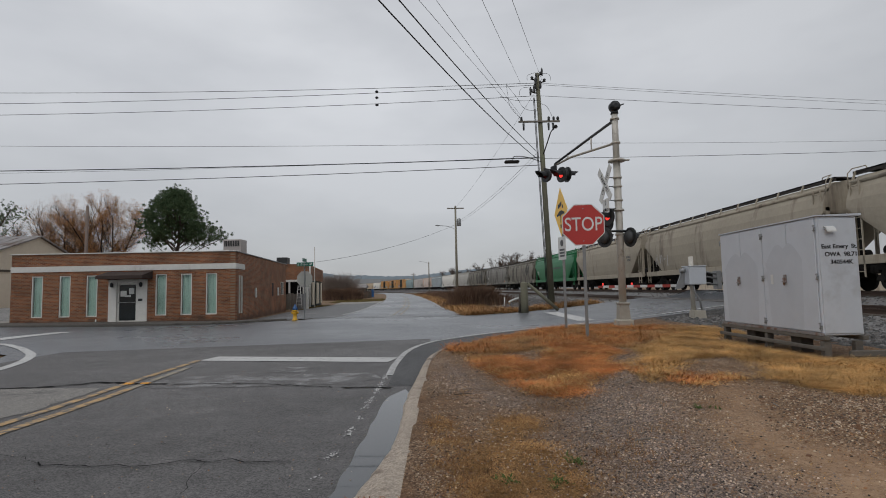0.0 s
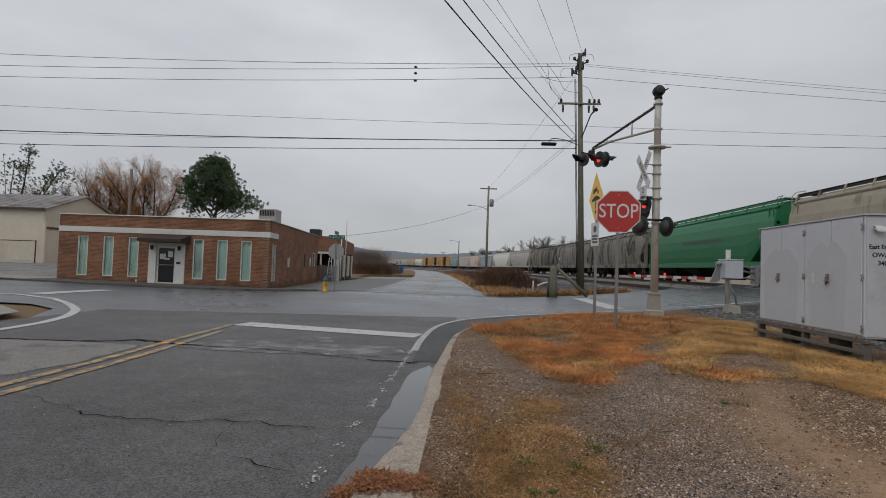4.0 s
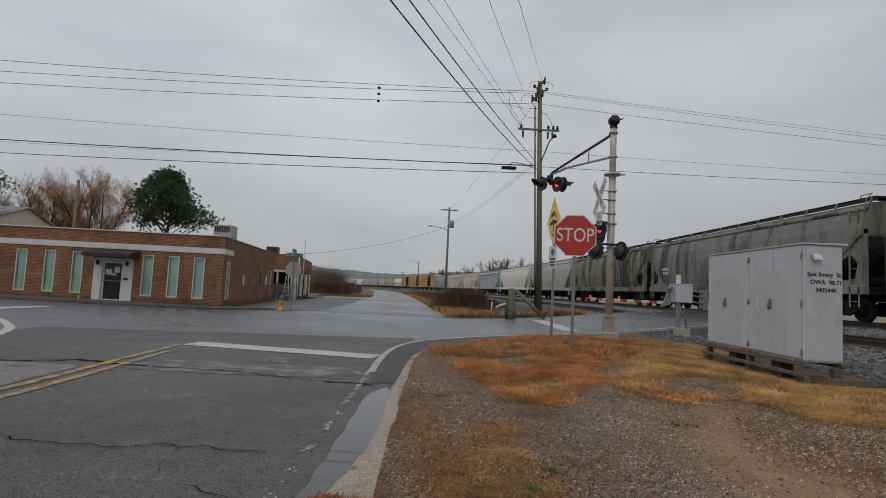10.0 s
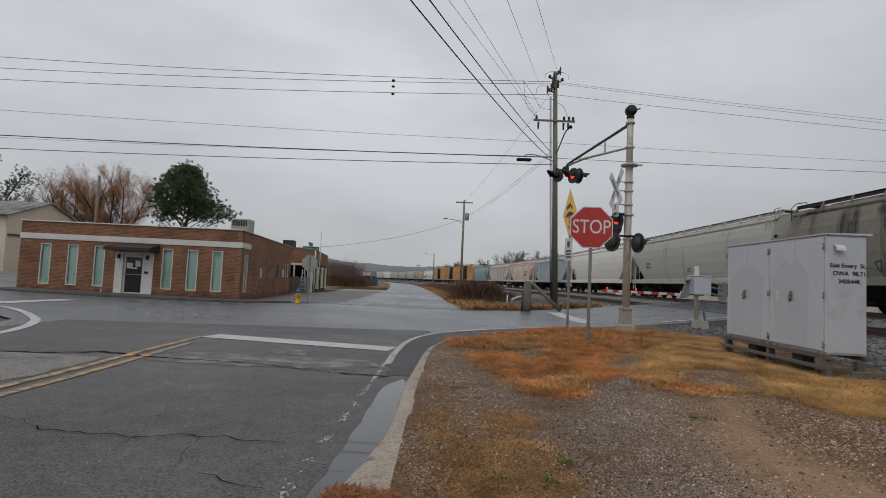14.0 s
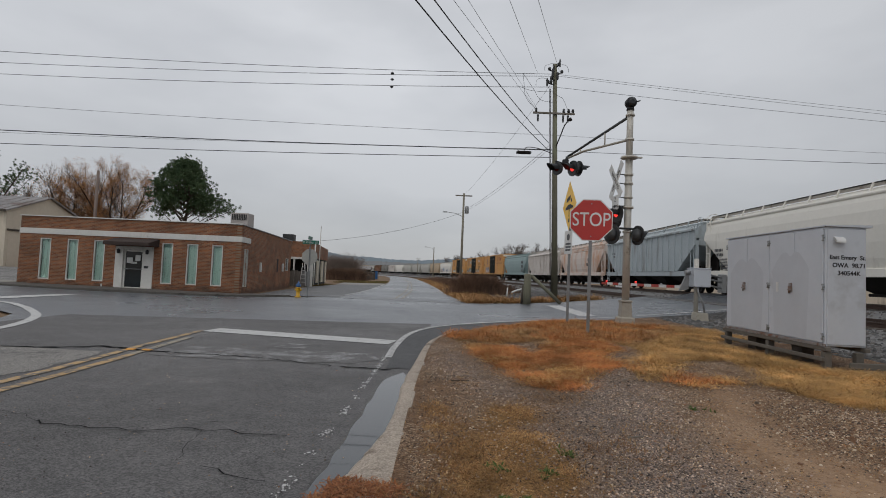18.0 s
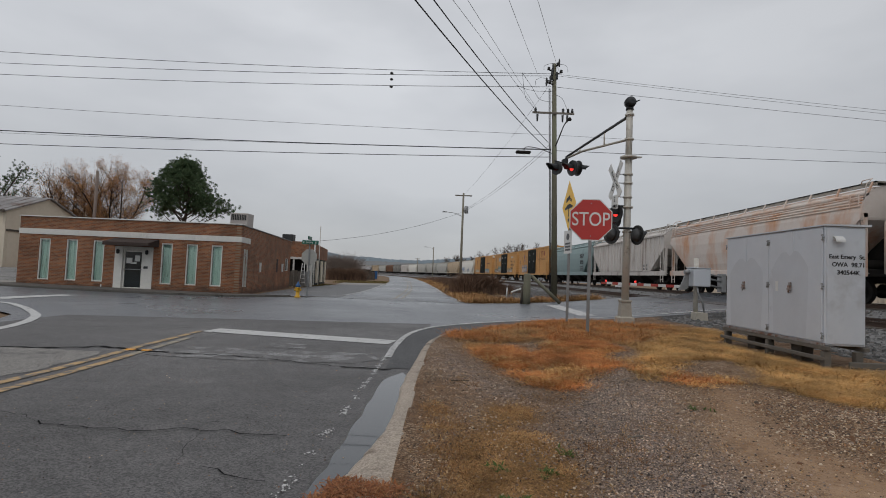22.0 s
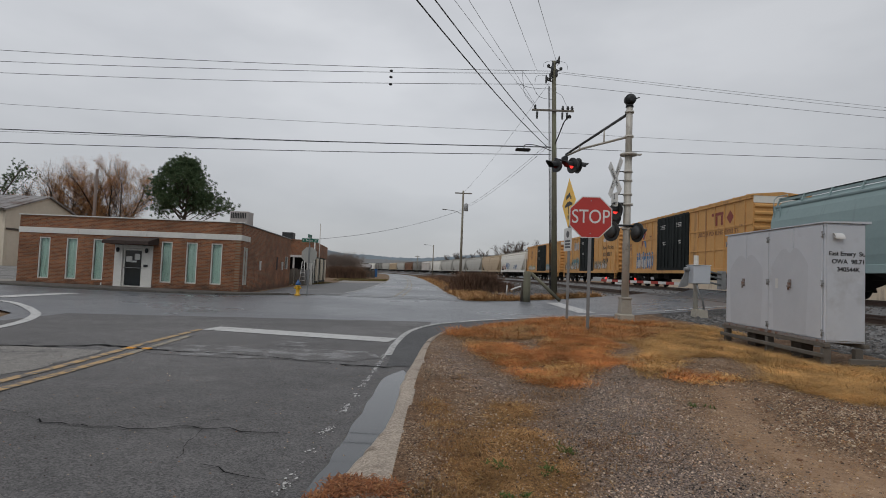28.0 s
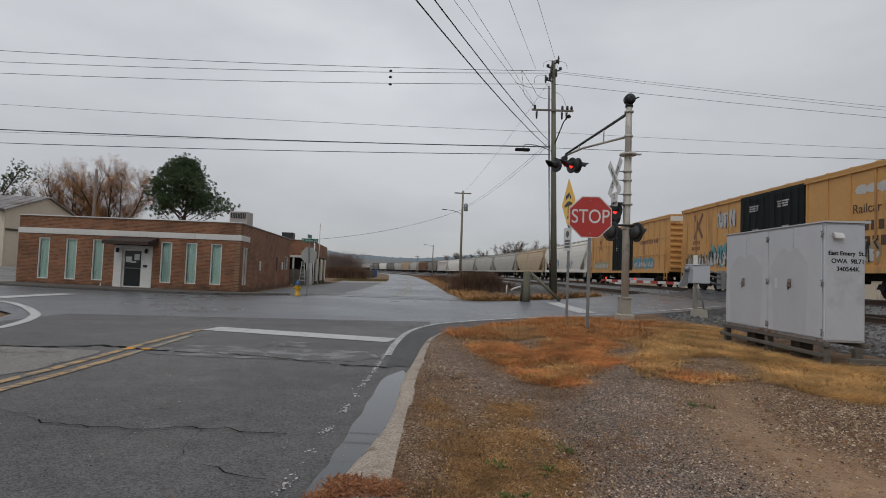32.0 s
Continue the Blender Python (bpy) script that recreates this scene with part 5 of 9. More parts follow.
def diamond_sign():
    t = thing("warning_sign", pose(3.36, 14.15, 0.12), "amber diamond warning sign seen almost edge-on, on a steel post", "road sign")
    bm = bmesh.new()
    u_post(bm, 0, 3.6)
    part("post", bm, STEEL, t)
    f = new("sign_face")
    f.parent = t
    f.matrix_basis = pose(-0.02, 0, 3.16, 0, 0, -88)
    bm = bmesh.new()
    plate(bm, [(0, 0.66), (0.66, 0), (0, -0.66), (-0.66, 0)], -0.020, -0.016)
    part("sign_panel", bm, SIGN_YELLOW, f)
    bm = bmesh.new()
    # a truck hung on the hump of a crossing, and bars for its lettering
    for p in ([(-0.26, 0.10), (0.10, 0.16), (0.11, 0.27), (-0.24, 0.21)], [(0.14, 0.10), (0.25, 0.06), (0.25, 0.14), (0.15, 0.2)], [(-0.36, -0.04), (-0.1, 0.03), (0.1, 0.03), (0.36, -0.04), (0.36, -0.09), (-0.36, -0.09)], [(-0.03, -0.09), (0.03, -0.09), (0.03, -0.30), (-0.03, -0.30)], [(-0.05, -0.34), (0.05, -0.34), (0.05, -0.44), (-0.05, -0.44)]):
        plate(bm, p, -0.0235, -0.0205)
    part("symbol", bm, BLACK_INK, f, "black symbol")
    bm = bmesh.new()
    box(bm, -0.23, 0.23, -0.02, -0.016, -0.305, 0.305)
    pl = part("plaque", bm, SIGN_WHITE, t, "white plaque with small worn lettering")
    pl.matrix_basis = pose(-0.02, 0, 2.18, 0, 0, -78)
    bm = bmesh.new()
    for z in (-0.04, -0.12, -0.20):
        box(bm, -0.15, 0.15, -0.024, -0.0205, z - 0.025, z + 0.025)
    rod(bm, (0, -0.024, 0.14), (0, -0.0205, 0.14), 0.09, seg=14)
    ob = part("symbol", bm, GREY_INK, t)
    ob.matrix_basis = pl.matrix_basis


diamond_sign()


# ---- poles and cables ----
def utility_pole():
    base, top = Vector((6.80, 32, 0.02)), Vector((6.36, 32, 14.4))
    t = thing("utility_pole", pose(0, 0, 0), "tall weathered wooden utility pole with crossarm and insulators", "utility pole")
    bm = bmesh.new()
    rod(bm, base, top, 0.19, 0.125, 16)
    part("pole", bm, POLE_WOOD, t)
    bm = bmesh.new()
    box(bm, 5.1, 7.62, 31.78, 31.88, 11.26, 11.37, 0.01)
    part("crossarm", bm, WOOD_GREY, t)
    for x in (5.28, 6.95, 7.25, 7.5):
        bm = bmesh.new()
        lathe(bm, [(0.03, 0), (0.09, 0.02), (0.05, 0.06), (0.10, 0.1), (0.05, 0.14), (0.08, 0.18), (0.03, 0.24)], 10, (x, 31.83, 11.38))
        part("insulator", bm, LENS_GREY, t, "grey pin insulator")
    for x in (5.4, 6.92, 7.2):
        bm = bmesh.new()
        rod(bm, (x, 31.8, 11.2), (x, 31.8, 10.78), 0.07, 0.05, 8)
        part("cutout", bm, LENS_GREY, t, "hanging fuse cutout")
    for (x, z) in ((6.0, 13.9), (6.15, 13.35), (5.95, 13.1), (6.55, 14.2), (6.75, 13.75)):
        bm = bmesh.new()
        rod(bm, (6.39, 31.95, z), (x, 31.8, z + 0.05), 0.04)
        lathe(bm, [(0.04, 0), (0.11, 0.03), (0.06, 0.08), (0.11, 0.13), (0.04, 0.2)], 10, (x, 31.8, z + 0.03))
        part("insulator", bm, LENS_GREY, t, "grey pin insulator")
    for pts in ([(5.7, 13.9), (5.72, 14.15), (6.0, 14.3), (6.27, 14.33)], [(6.45, 14.3), (6.96, 14.26), (7.12, 14.05), (7.14, 13.84)], [(5.2, 12.95), (5.24, 13.25), (5.5, 13.42), (5.95, 13.38)], [(4.4, 13.7), (4.5, 12.9), (4.63, 12.2), (5.22, 11.5)], [(4.4, 13.67), (5.06, 12.75), (5.5, 12.1), (6.3, 11.95)], [(4.03, 12.9), (5.0, 12.62), (6.3, 12.6)], [(6.5, 12.4), (6.85, 12.2), (7.1, 11.7), (7.2, 11.4)]):
        bm = bmesh.new()
        tube(bm, smooth_line([(x, 31.75, z) for x, z in pts], 5), 0.011, 5)
        part("jumper_wire", bm, WIRE, t, "thin black jumper wire")
    for x, z, r in ((6.2, 13.8, 0.075), (6.12, 13.35, 0.08), (5.88, 13.2, 0.065), (6.5, 13.6, 0.08), (6.25, 14.05, 0.06), (6.62, 14.4, 0.06)):
        bm = bmesh.new()
        lathe(bm, [(0.02, -0.26), (r * 0.7, -0.24), (r, -0.1), (r * 0.8, 0.0), (r, 0.1), (r * 0.6, 0.22), (0.02, 0.26)], 10, (x, 31.78, z))
        part("arrester", bm, HOUSING, t, "dark lightning arrester")
    for dx in (-0.30, -0.36):
        bm = bmesh.new()
        rod(bm, (base.x + dx + 0.05, 31.8, 0.3), (top.x + dx + 0.05, 31.8, 12.8), 0.022)
        part("riser_cable", bm, WIRE, t)
    # small lamp arm
    bm = bmesh.new()
    tube(bm, smooth_line([(6.55, 31.8, 9.3), (6.75, 31.6, 9.9), (6.95, 31.4, 10.5), (7.15, 31.2, 10.75)], 4), 0.035, 6)
    lathe(bm, [(0.08, 0), (0.13, 0.08), (0.06, 0.2)], 10, (7.2, 31.15, 10.68))
    part("lamp_arm", bm, CAR_BLACK, t, "dark bracket lamp")
    bm = bmesh.new()
    tube(bm, smooth_line([(6.5, 32.0, 8.85), (5.4, 31.1, 8.95), (4.6, 30.5, 8.85), (4.45, 30.48, 8.58)], 4), 0.022, 6)
    box(bm, 4.0, 4.85, 30.3, 30.65, 8.46, 8.60, 0.04)
    part("street_lamp_head", bm, CAR_BLACK, t, "flat dark street lamp head")


utility_pole()


def cable(name, p, q, sag, r, label, bows=14, material=WIRE):
    bm = bmesh.new()
    p, q = Vector(p), Vector(q)
    pts = []
    for i in range(bows + 1):
        k = i / bows
        c = p.lerp(q, k)
        c.z -= sag * 4 * k * (1 - k)
        pts.append(c)
    tube(bm, pts, r, 5)
    return tagged(part(name, bm, material), label, "cable", "overhead cables")


for z0, z1, zr in ((13.75, 14.35, 0.10), (13.62, 13.65, 0.1), (12.95, 12.95, 0.1)):
    slope = (z0 - z1) / 34.0
    cable("power_line", (6.2, 31.9, z0), (-62, 31.9, z0 - slope * 68 + 0.2), 0.75, 0.015, "thin power line strung from pole to pole", 20)
for z0, z1, r in ((9.97, 10.75, 0.010), (9.07, 9.2, 0.028), (9.12, 9.05, 0.008), (8.62, 8.38, 0.020)):
    slope = (z0 - z1) / 34.0
    cable("telephone_line", (6.3, 31.8, z0), (-62, 31.8, z0 - slope * 68 + 0.2), 0.45, r, "black cable strung from pole to pole", 20)
for z0, z1, r in ((13.75, 12.50, 0.009), (13.65, 12.3, 0.009), (12.95, 11.85, 0.011), (10.0, 9.95, 0.008), (9.05, 9.3, 0.014)):
    slope = (z0 - z1) / 20.3
    cable("power_line", (6.4, 31.9, z0), (60, 31.9, z0 - slope * 53.6 + 0.3), 0.3, r, "thin power line strung over the railway", 20)
# lines that come in over the camera
for p, q, r, *sag in (((6.13, 31.8, 9.04), (-0.42, 14, 9.0), 0.020, 1.1), ((6.12, 31.8, 9.48), (-0.18, 14, 9.0), 0.018, 0.8), ((5.2, 31.8, 11.6), (-0.22, 14, 9.0), 0.007), ((5.3, 31.8, 11.6), (0.22, 14, 9.0), 0.007), ((5.3, 31.8, 13.7), (1.42, 14, 9.0), 0.007), ((6.6, 31.8, 13.9), (2.22, 14, 9.0), 0.007)):
    a, b = Vector(p), Vector(q)
    cable("overhead_line", a, a + (b - a) * 2.6, sag[0] if sag else 0.05, r, "black line running overhead from the pole", 24)
# on to the next pole
cable("overhead_line", (6.3, 32, 9.5), (2.1, 60, 8.6), 0.35, 0.009, "sagging line to the next pole")
cable("overhead_line", (6.3, 32, 9.3), (2.1, 60, 8.45), 0.4, 0.009, "sagging line to the next pole")
cable("overhead_line", (6.3, 32, 13.4), (2.1, 60, 10.3), 0.4, 0.008, "thin line to the next pole")
cable("service_line", (2.0, 60, 8.4), (-13.0, 42.6, 3.3), 0.75, 0.013, "sagging service line to the brick building")
for z in (13.35, 12.95, 12.5):
    bm = bmesh.new()
    lathe(bm, [(0.02, -0.07), (0.10, -0.03), (0.10, 0.03), (0.02, 0.08)], 10, (-3.5, 31.9, z + (0.02 if z > 13 else 0.04)))
    tagged(part("line_marker", bm, BLACK), "small black ball on a power line", "line marker", "markers on the power lines")


def far_pole(x, y, h, arm, lamp, transformer):
    t = thing("utility_pole", pose(x, y, 0), "wooden utility pole with a street lamp arm beside the far road", "utility pole")
    bm = bmesh.new()
    rod(bm, (0, 0, -0.1), (0, 0, h), 0.155, 0.105, 12)
    part("pole", bm, WOOD_POLE, t)
    if arm:
        bm = bmesh.new()
        box(bm, -0.95, 0.95, -0.06, 0.06, h - 0.35, h - 0.23)
        part("crossarm", bm, WOOD_GREY, t)
    bm = bmesh.new()
    tube(bm, smooth_line([(0, 0, lamp - 0.5), (-0.8, 0, lamp - 0.15), (-1.9, 0, lamp)], 4), 0.03, 6)
    box(bm, -2.3, -1.8, -0.12, 0.12, lamp - 0.06, lamp + 0.05, 0.03)
    part("lamp_arm", bm, STEEL, t, "bent lamp arm with a flat head")
    if transformer:
        bm = bmesh.new()
        lathe(bm, [(0.2, 0), (0.23, 0.05), (0.23, 0.75), (0.1, 0.85)], 14, (0.38, -0.05, h - 2.3))
        part("transformer", bm, STEEL, t, "grey canister transformer")


far_pole(2.15, 60, 10.6, True, 8.4, True)
far_pole(-2.1, 130, 7.9, False, 7.9, False)
t = thing("utility_pole", pose(-9.5, 210, 0), "distant wooden pole beside the railway", "utility pole")
bm = bmesh.new()
rod(bm, (0, 0, 0), (0, 0, 7.5), 0.14, 0.1, 8)
part("pole", bm, WOOD_POLE, t)
bm = bmesh.new()
box(bm, -0.9, 0.9, -0.05, 0.05, 7.0, 7.2)
part("crossarm", bm, WOOD_GREY, t)

# stout timber post with a leaning brace
t = thing("timber_post", pose(4.12, 25.6, 0.05), "stout weathered timber post beside the road", "post")
bm = bmesh.new()
lathe(bm, [(0.19, 0), (0.18, 0.6), (0.17, 1.40), (0.13, 1.47)], 16)
part("post", bm, POLE_WOOD, t)
bm = bmesh.new()
rod(bm, (-0.23, 0.1, 0.0), (-0.20, 0.1, 0.9), 0.06, 0.05)
part("side_post", bm, WOOD_DARK, t)
t = thing("timber_brace", pose(0, 0, 0), "leaning grey timber pole beside the road post", "timber")
bm = bmesh.new()
rod(bm, (4.35, 25.9, 1.45), (5.75, 25.7, 0.16), 0.075, 0.085, 10)
part("pole", bm, POLE_WOOD, t)
t = thing("white_pipe", pose(3.75, 30.4, 0.1), "white bent plastic pipe in the weeds", "pipe")
bm = bmesh.new()
tube(bm, [(0, 0, 0), (0.02, 0, 0.62)], 0.035, 8)
tube(bm, smooth_line([(0.25, 0, 0.35), (0.45, 0, 0.45), (0.8, 0.1, 0.56), (1.05, 0.1, 0.55)], 4), 0.05, 8)
part("pipe", bm, SIGN_WHITE, t)


def hydrant():
    t = thing("fire_hydrant", pose(-6.58, 24.75, road_z(-6.58, 24.75) - 0.01), "yellow fire hydrant with a blue bonnet at the street corner", "fire hydrant")
    bm = bmesh.new()
    lathe(bm, [(0.14, 0), (0.14, 0.05), (0.09, 0.06), (0.088, 0.42), (0.12, 0.44), (0.12, 0.48)], 16)
    part("barrel", bm, HYDRANT_Y, t)
    bm = bmesh.new()
    lathe(bm, [(0.12, 0.48), (0.118, 0.54), (0.09, 0.62), (0.05, 0.67), (0.035, 0.72), (0.02, 0.74)], 16)
    part("bonnet", bm, HYDRANT_B, t, "blue domed bonnet")
    for d in ((1, 0), (-1, 0), (0, -1)):
        bm = bmesh.new()
        rod(bm, (d[0] * 0.07, d[1] * 0.07, 0.36), (d[0] * 0.155, d[1] * 0.155, 0.36), 0.052, 0.048, 12)
        part("nozzle_cap", bm, HYDRANT_Y, t)


hydrant()
# ---- brick building on the corner ----
def brick_mat(name, a, b, mortar):
    m = bpy.data.materials.new(name)
    m.use_nodes = True
    n, l = m.node_tree.nodes, m.node_tree.links
    p = n["Principled BSDF"]
    co, sep, com = n.new("ShaderNodeTexCoord"), n.new("ShaderNodeSeparateXYZ"), n.new("ShaderNodeCombineXYZ")
    l.new(co.outputs["Object"], sep.inputs[0])
    l.new(sep.outputs[0], com.inputs[0])
    l.new(sep.outputs[2], com.inputs[1])
    br = n.new("ShaderNodeTexBrick")
    br.inputs["Scale"].default_value = 1.0
    br.inputs["Mortar Size"].default_value, br.inputs["Mortar Smooth"].default_value = 0.011, 0.2
    br.inputs["Brick Width"].default_value, br.inputs["Row Height"].default_value = 0.205, 0.068
    br.inputs["Color1"].default_value, br.inputs["Color2"].default_value, br.inputs["Mortar"].default_value = (*a, 1), (*b, 1), (*mortar, 1)
    l.new(com.outputs[0], br.inputs[0])
    no = n.new("ShaderNodeTexNoise")
    no.inputs["Scale"].default_value, no.inputs["Detail"].default_value = 0.9, 6.0
    l.new(co.outputs["Object"], no.inputs[0])
    rg = n.new("ShaderNodeMapRange")
    rg.inputs[1].default_value, rg.inputs[2].default_value, rg.inputs[3].default_value, rg.inputs[4].default_value = 0.3, 0.7, 0.62, 1.12
    l.new(no.outputs[0], rg.inputs[0])
    mx = n.new("ShaderNodeVectorMath")
    mx.operation = "SCALE"
    l.new(br.outputs["Color"], mx.inputs[0])
    l.new(rg.outputs[0], mx.inputs["Scale"])
    # damp, mossy stain with a ragged edge near the foot
    st = n.new("ShaderNodeTexNoise")
    st.inputs["Scale"].default_value, st.inputs["Detail"].default_value = 2.2, 6.0
    l.new(co.outputs["Object"], st.inputs[0])
    ad = n.new("ShaderNodeMath")
    ad.operation, ad.inputs[1].default_value = "MULTIPLY_ADD", 1.1
    l.new(st.outputs[0], ad.inputs[0])
    ng = n.new("ShaderNodeMath")
    ng.operation, ng.inputs[1].default_value = "MULTIPLY", -1.0
    l.new(sep.outputs[2], ng.inputs[0])
    l.new(ng.outputs[0], ad.inputs[2])
    sr = n.new("ShaderNodeMapRange")
    sr.inputs[1].default_value, sr.inputs[2].default_value, sr.inputs[3].default_value, sr.inputs[4].default_value = 0.34, 0.6, 0.0, 0.55
    l.new(ad.outputs[0], sr.inputs[0])
    mm = n.new("ShaderNodeMix")
    mm.data_type = "RGBA"
    mm.inputs[7].default_value = (0.035, 0.028, 0.022, 1)
    l.new(sr.outputs[0], mm.inputs[0])
    l.new(mx.outputs[0], mm.inputs[6])
    l.new(mm.outputs[2], p.inputs["Base Color"])
    p.inputs["Roughness"].default_value = 0.85
    bu = n.new("ShaderNodeBump")
    bu.inputs["Strength"].default_value, bu.inputs["Distance"].default_value, bu.invert = 0.5, 0.01, True
    l.new(br.outputs["Fac"], bu.inputs["Height"])
    l.new(bu.outputs[0], p.inputs["Normal"])
    return m


BRICK_WALL = brick_mat("red_brown_brickwork", (0.35, 0.122, 0.046), (0.17, 0.054, 0.024), (0.29, 0.205, 0.135))


def wall_with_openings(bm, x0, x1, z0, z1, y0, y1, holes):
    """A thick wall along x; holes (x0, x1, z0, z1), side by side."""
    x = x0
    for a, b, c, d in sorted(holes):
        box(bm, x, a, y0, y1, z0, z1)
        if c > z0:
            box(bm, a, b, y0, y1, z0, c)
        if d < z1:
            box(bm, a, b, y0, y1, d, z1)
        x = b
    box(bm, x, x1, y0, y1, z0, z1)
    bmesh.ops.remove_doubles(bm, verts=bm.verts[:], dist=0.0005)


def tall_window(parent, x, w, z0, z1, y):
    holder = new("window")
    holder.parent = parent
    holder.matrix_basis = pose(x, y, 0)
    f = 0.055
    bm = bmesh.new()
    for a, b, c, d in ((-w / 2, -w / 2 + f, z0, z1), (w / 2 - f, w / 2, z0, z1), (-w / 2 + f, w / 2 - f, z0, z0 + f), (-w / 2 + f, w / 2 - f, z1 - f, z1)):
        box(bm, a, b, -0.02, 0.07, c, d, 0.006)
    part("window_frame", bm, WHITE_TRIM, holder, "white painted window frame")
    bm = bmesh.new()
    box(bm, -w / 2 + f, w / 2 - f, 0.030, 0.036, z0 + f, z1 - f)
    g = part("pane", bm, GLASS, holder)
    g.visible_shadow = False
    bm = bmesh.new()
    n = 5
    for i in range(n):
        a = -w / 2 + f + (w - 2 * f) * i / n
        box(bm, a + 0.002, a + (w - 2 * f) / n - 0.002, 0.085 + 0.006 * (i % 2), 0.09 + 0.006 * (i % 2), z0 + f, z1 - f)
    part("blind", bm, BLIND, holder, "pale green closed vertical blind")


ROOF_UNIT = surface("pale_dull_sheet_metal", (0.52, 0.475, 0.45), (0.42, 0.385, 0.365), 0.6, 0.2, 6.0, 1.0, 0.03, 40.0)


def brick_building():
    x0, x1, yf, zb, zt = -21.27, -10.12, 26.9, -0.25, 3.38
    t = thing("brick_building", pose(0, 0, 0), "low flat-roofed red brick office with tall narrow windows and white band", "building")
    wins = [-19.97, -18.60, -17.26, -13.83, -12.57, -11.32]
    holes = [(x - 0.28, x + 0.28, 0.24, 2.30) for x in wins] + [(-16.42, -14.50, zb, 2.08)]
    bm = bmesh.new()
    wall_with_openings(bm, x0, x1, zb, zt, yf, yf + 0.25, holes)
    part("front_wall", bm, BRICK_WALL, t)
    for x in wins:
        tall_window(t, x, 0.56, 0.24, 2.30, yf + 0.04)
    # white band, coping
    for a, b in ((x0 - 0.02, -18.3), (-18.29, -15.1), (-15.09, -12.4), (-12.39, x1 + 0.03)):
        bm = bmesh.new()
        box(bm, a, b, yf - 0.04, yf - 0.002, 2.50, 2.78, 0.006)
        part("white_band", bm, WHITE_TRIM, t, "flaking white painted band")
    bm = bmesh.new()
    box(bm, x0 - 0.05, x1 + 0.05, yf - 0.06, yf + 0.3, zt, zt + 0.05, 0.01)
    part("coping", bm, WHITE_TRIM, t, "thin white metal coping")
    # side wall, turned a little
    ang = 96.0
    side = new("side_wall_group")
    side.parent = t
    side.matrix_basis = pose(x1 - 0.002, yf + 0.002, 0, 0, 0, ang)
    L = 14.2
    bm = bmesh.new()
    holes2 = [(0.62, 0.86, 0.24, 2.18), (1.05, 1.32, 0.24, 2.18), (12.1, 13.1, 1.1, 2.0)]
    wall_with_openings(bm, 0, L, zb, zt - 0.02, 0.0, 0.25, holes2)
    part("side_wall", bm, BRICK_WALL, side)
    for a, b, c, d in holes2:
        h = new("window")
        h.parent = side
        bm = bmesh.new()
        f = 0.03
        for e in ((a, a + f, c, d), (b - f, b, c, d), (a + f, b - f, c, c + f), (a + f, b - f, d - f, d)):
            box(bm, e[0], e[1], -0.02, 0.08, e[2], e[3])
        part("window_frame", bm, WHITE_TRIM, side, "white painted window frame")
        bm = bmesh.new()
        box(bm, a + f, b - f, 0.05, 0.06, c + f, d - f)
        part("pane", bm, DARK_GLASS, side, "dark window pane")
        bpy.data.objects.remove(h)
    bm = bmesh.new()
    box(bm, -0.06, 1.7, -0.045, -0.003, 2.50, 2.78, 0.006)
    part("white_band", bm, WHITE_TRIM, side)
    bm = bmesh.new()
    box(bm, -0.05, L, -0.06, 0.3, zt - 0.02, zt + 0.03, 0.01)
    part("coping", bm, STEEL, side)
    for u, z0, z1, w in ((4.2, 1.0, 1.55, 0.22), (10.9, 1.05, 1.6, 0.3)):
        bm = bmesh.new()
        box(bm, u - w / 2, u + w / 2, -0.09, -0.003, z0, z1, 0.01)
        part("meter_box", bm, SIGN_WHITE, side, "small white meter box")
    bm = bmesh.new()
    box(bm, 9.0, 9.5, -0.006, -0.002, 1.0, 1.9)
    part("brick_patch", bm, AWNING, side, "darker brick patch")
    # back, far side and roof deck
    bx, by = x1 - math.sin(math.radians(6)) * L, yf + math.cos(math.radians(6)) * L
    bm = bmesh.new()
    quadbox(bm, [(x0, by - 0.25, zb), (bx, by - 0.25, zb), (bx, by, zb), (x0, by, zb), (x0, by - 0.25, zt), (bx, by - 0.25, zt), (bx, by, zt), (x0, by, zt)])
    quadbox(bm, [(x0, yf + 0.25, zb), (x0 + 0.25, yf + 0.25, zb), (x0 + 0.25, by - 0.25, zb), (x0, by - 0.25, zb), (x0, yf + 0.25, zt), (x0 + 0.25, yf + 0.25, zt), (x0 + 0.25, by - 0.25, zt), (x0, by - 0.25, zt)])
    part("rear_wall", bm, BRICK_WALL, t)
    bm = bmesh.new()
    quadbox(bm, [(x0 + 0.2, yf + 0.2, 2.95), (x1 - 0.3, yf + 0.2, 2.95), (bx - 0.3, by - 0.2, 2.95), (x0 + 0.2, by - 0.2, 2.95), (x0 + 0.2, yf + 0.2, 3.1), (x1 - 0.3, yf + 0.2, 3.1), (bx - 0.3, by - 0.2, 3.1), (x0 + 0.2, by - 0.2, 3.1)])
    part("roof", bm, TAR, t, "flat tarred roof")
    bm = bmesh.new()
    box(bm, x0 + 0.3, x1 - 1.4, yf + 1.6, yf + 1.7, zb, 2.9)
    part("inner_wall", bm, DARK_IN, t)
    # entrance
    e = new("entrance")
    e.parent = t
    e.matrix_basis = pose(0, yf, 0)
    for a, b in ((-16.42, -16.02), (-15.02, -14.50)):
        bm = bmesh.new()
        box(bm, a, b, -0.03, 0.2, zb, 2.06, 0.008)
        part("entrance_panel", bm, WHITE_TRIM, e, "white painted side panel")
    bm = bmesh.new()
    box(bm, -16.01, -15.03, -0.02, 0.2, 1.90, 2.07, 0.008)
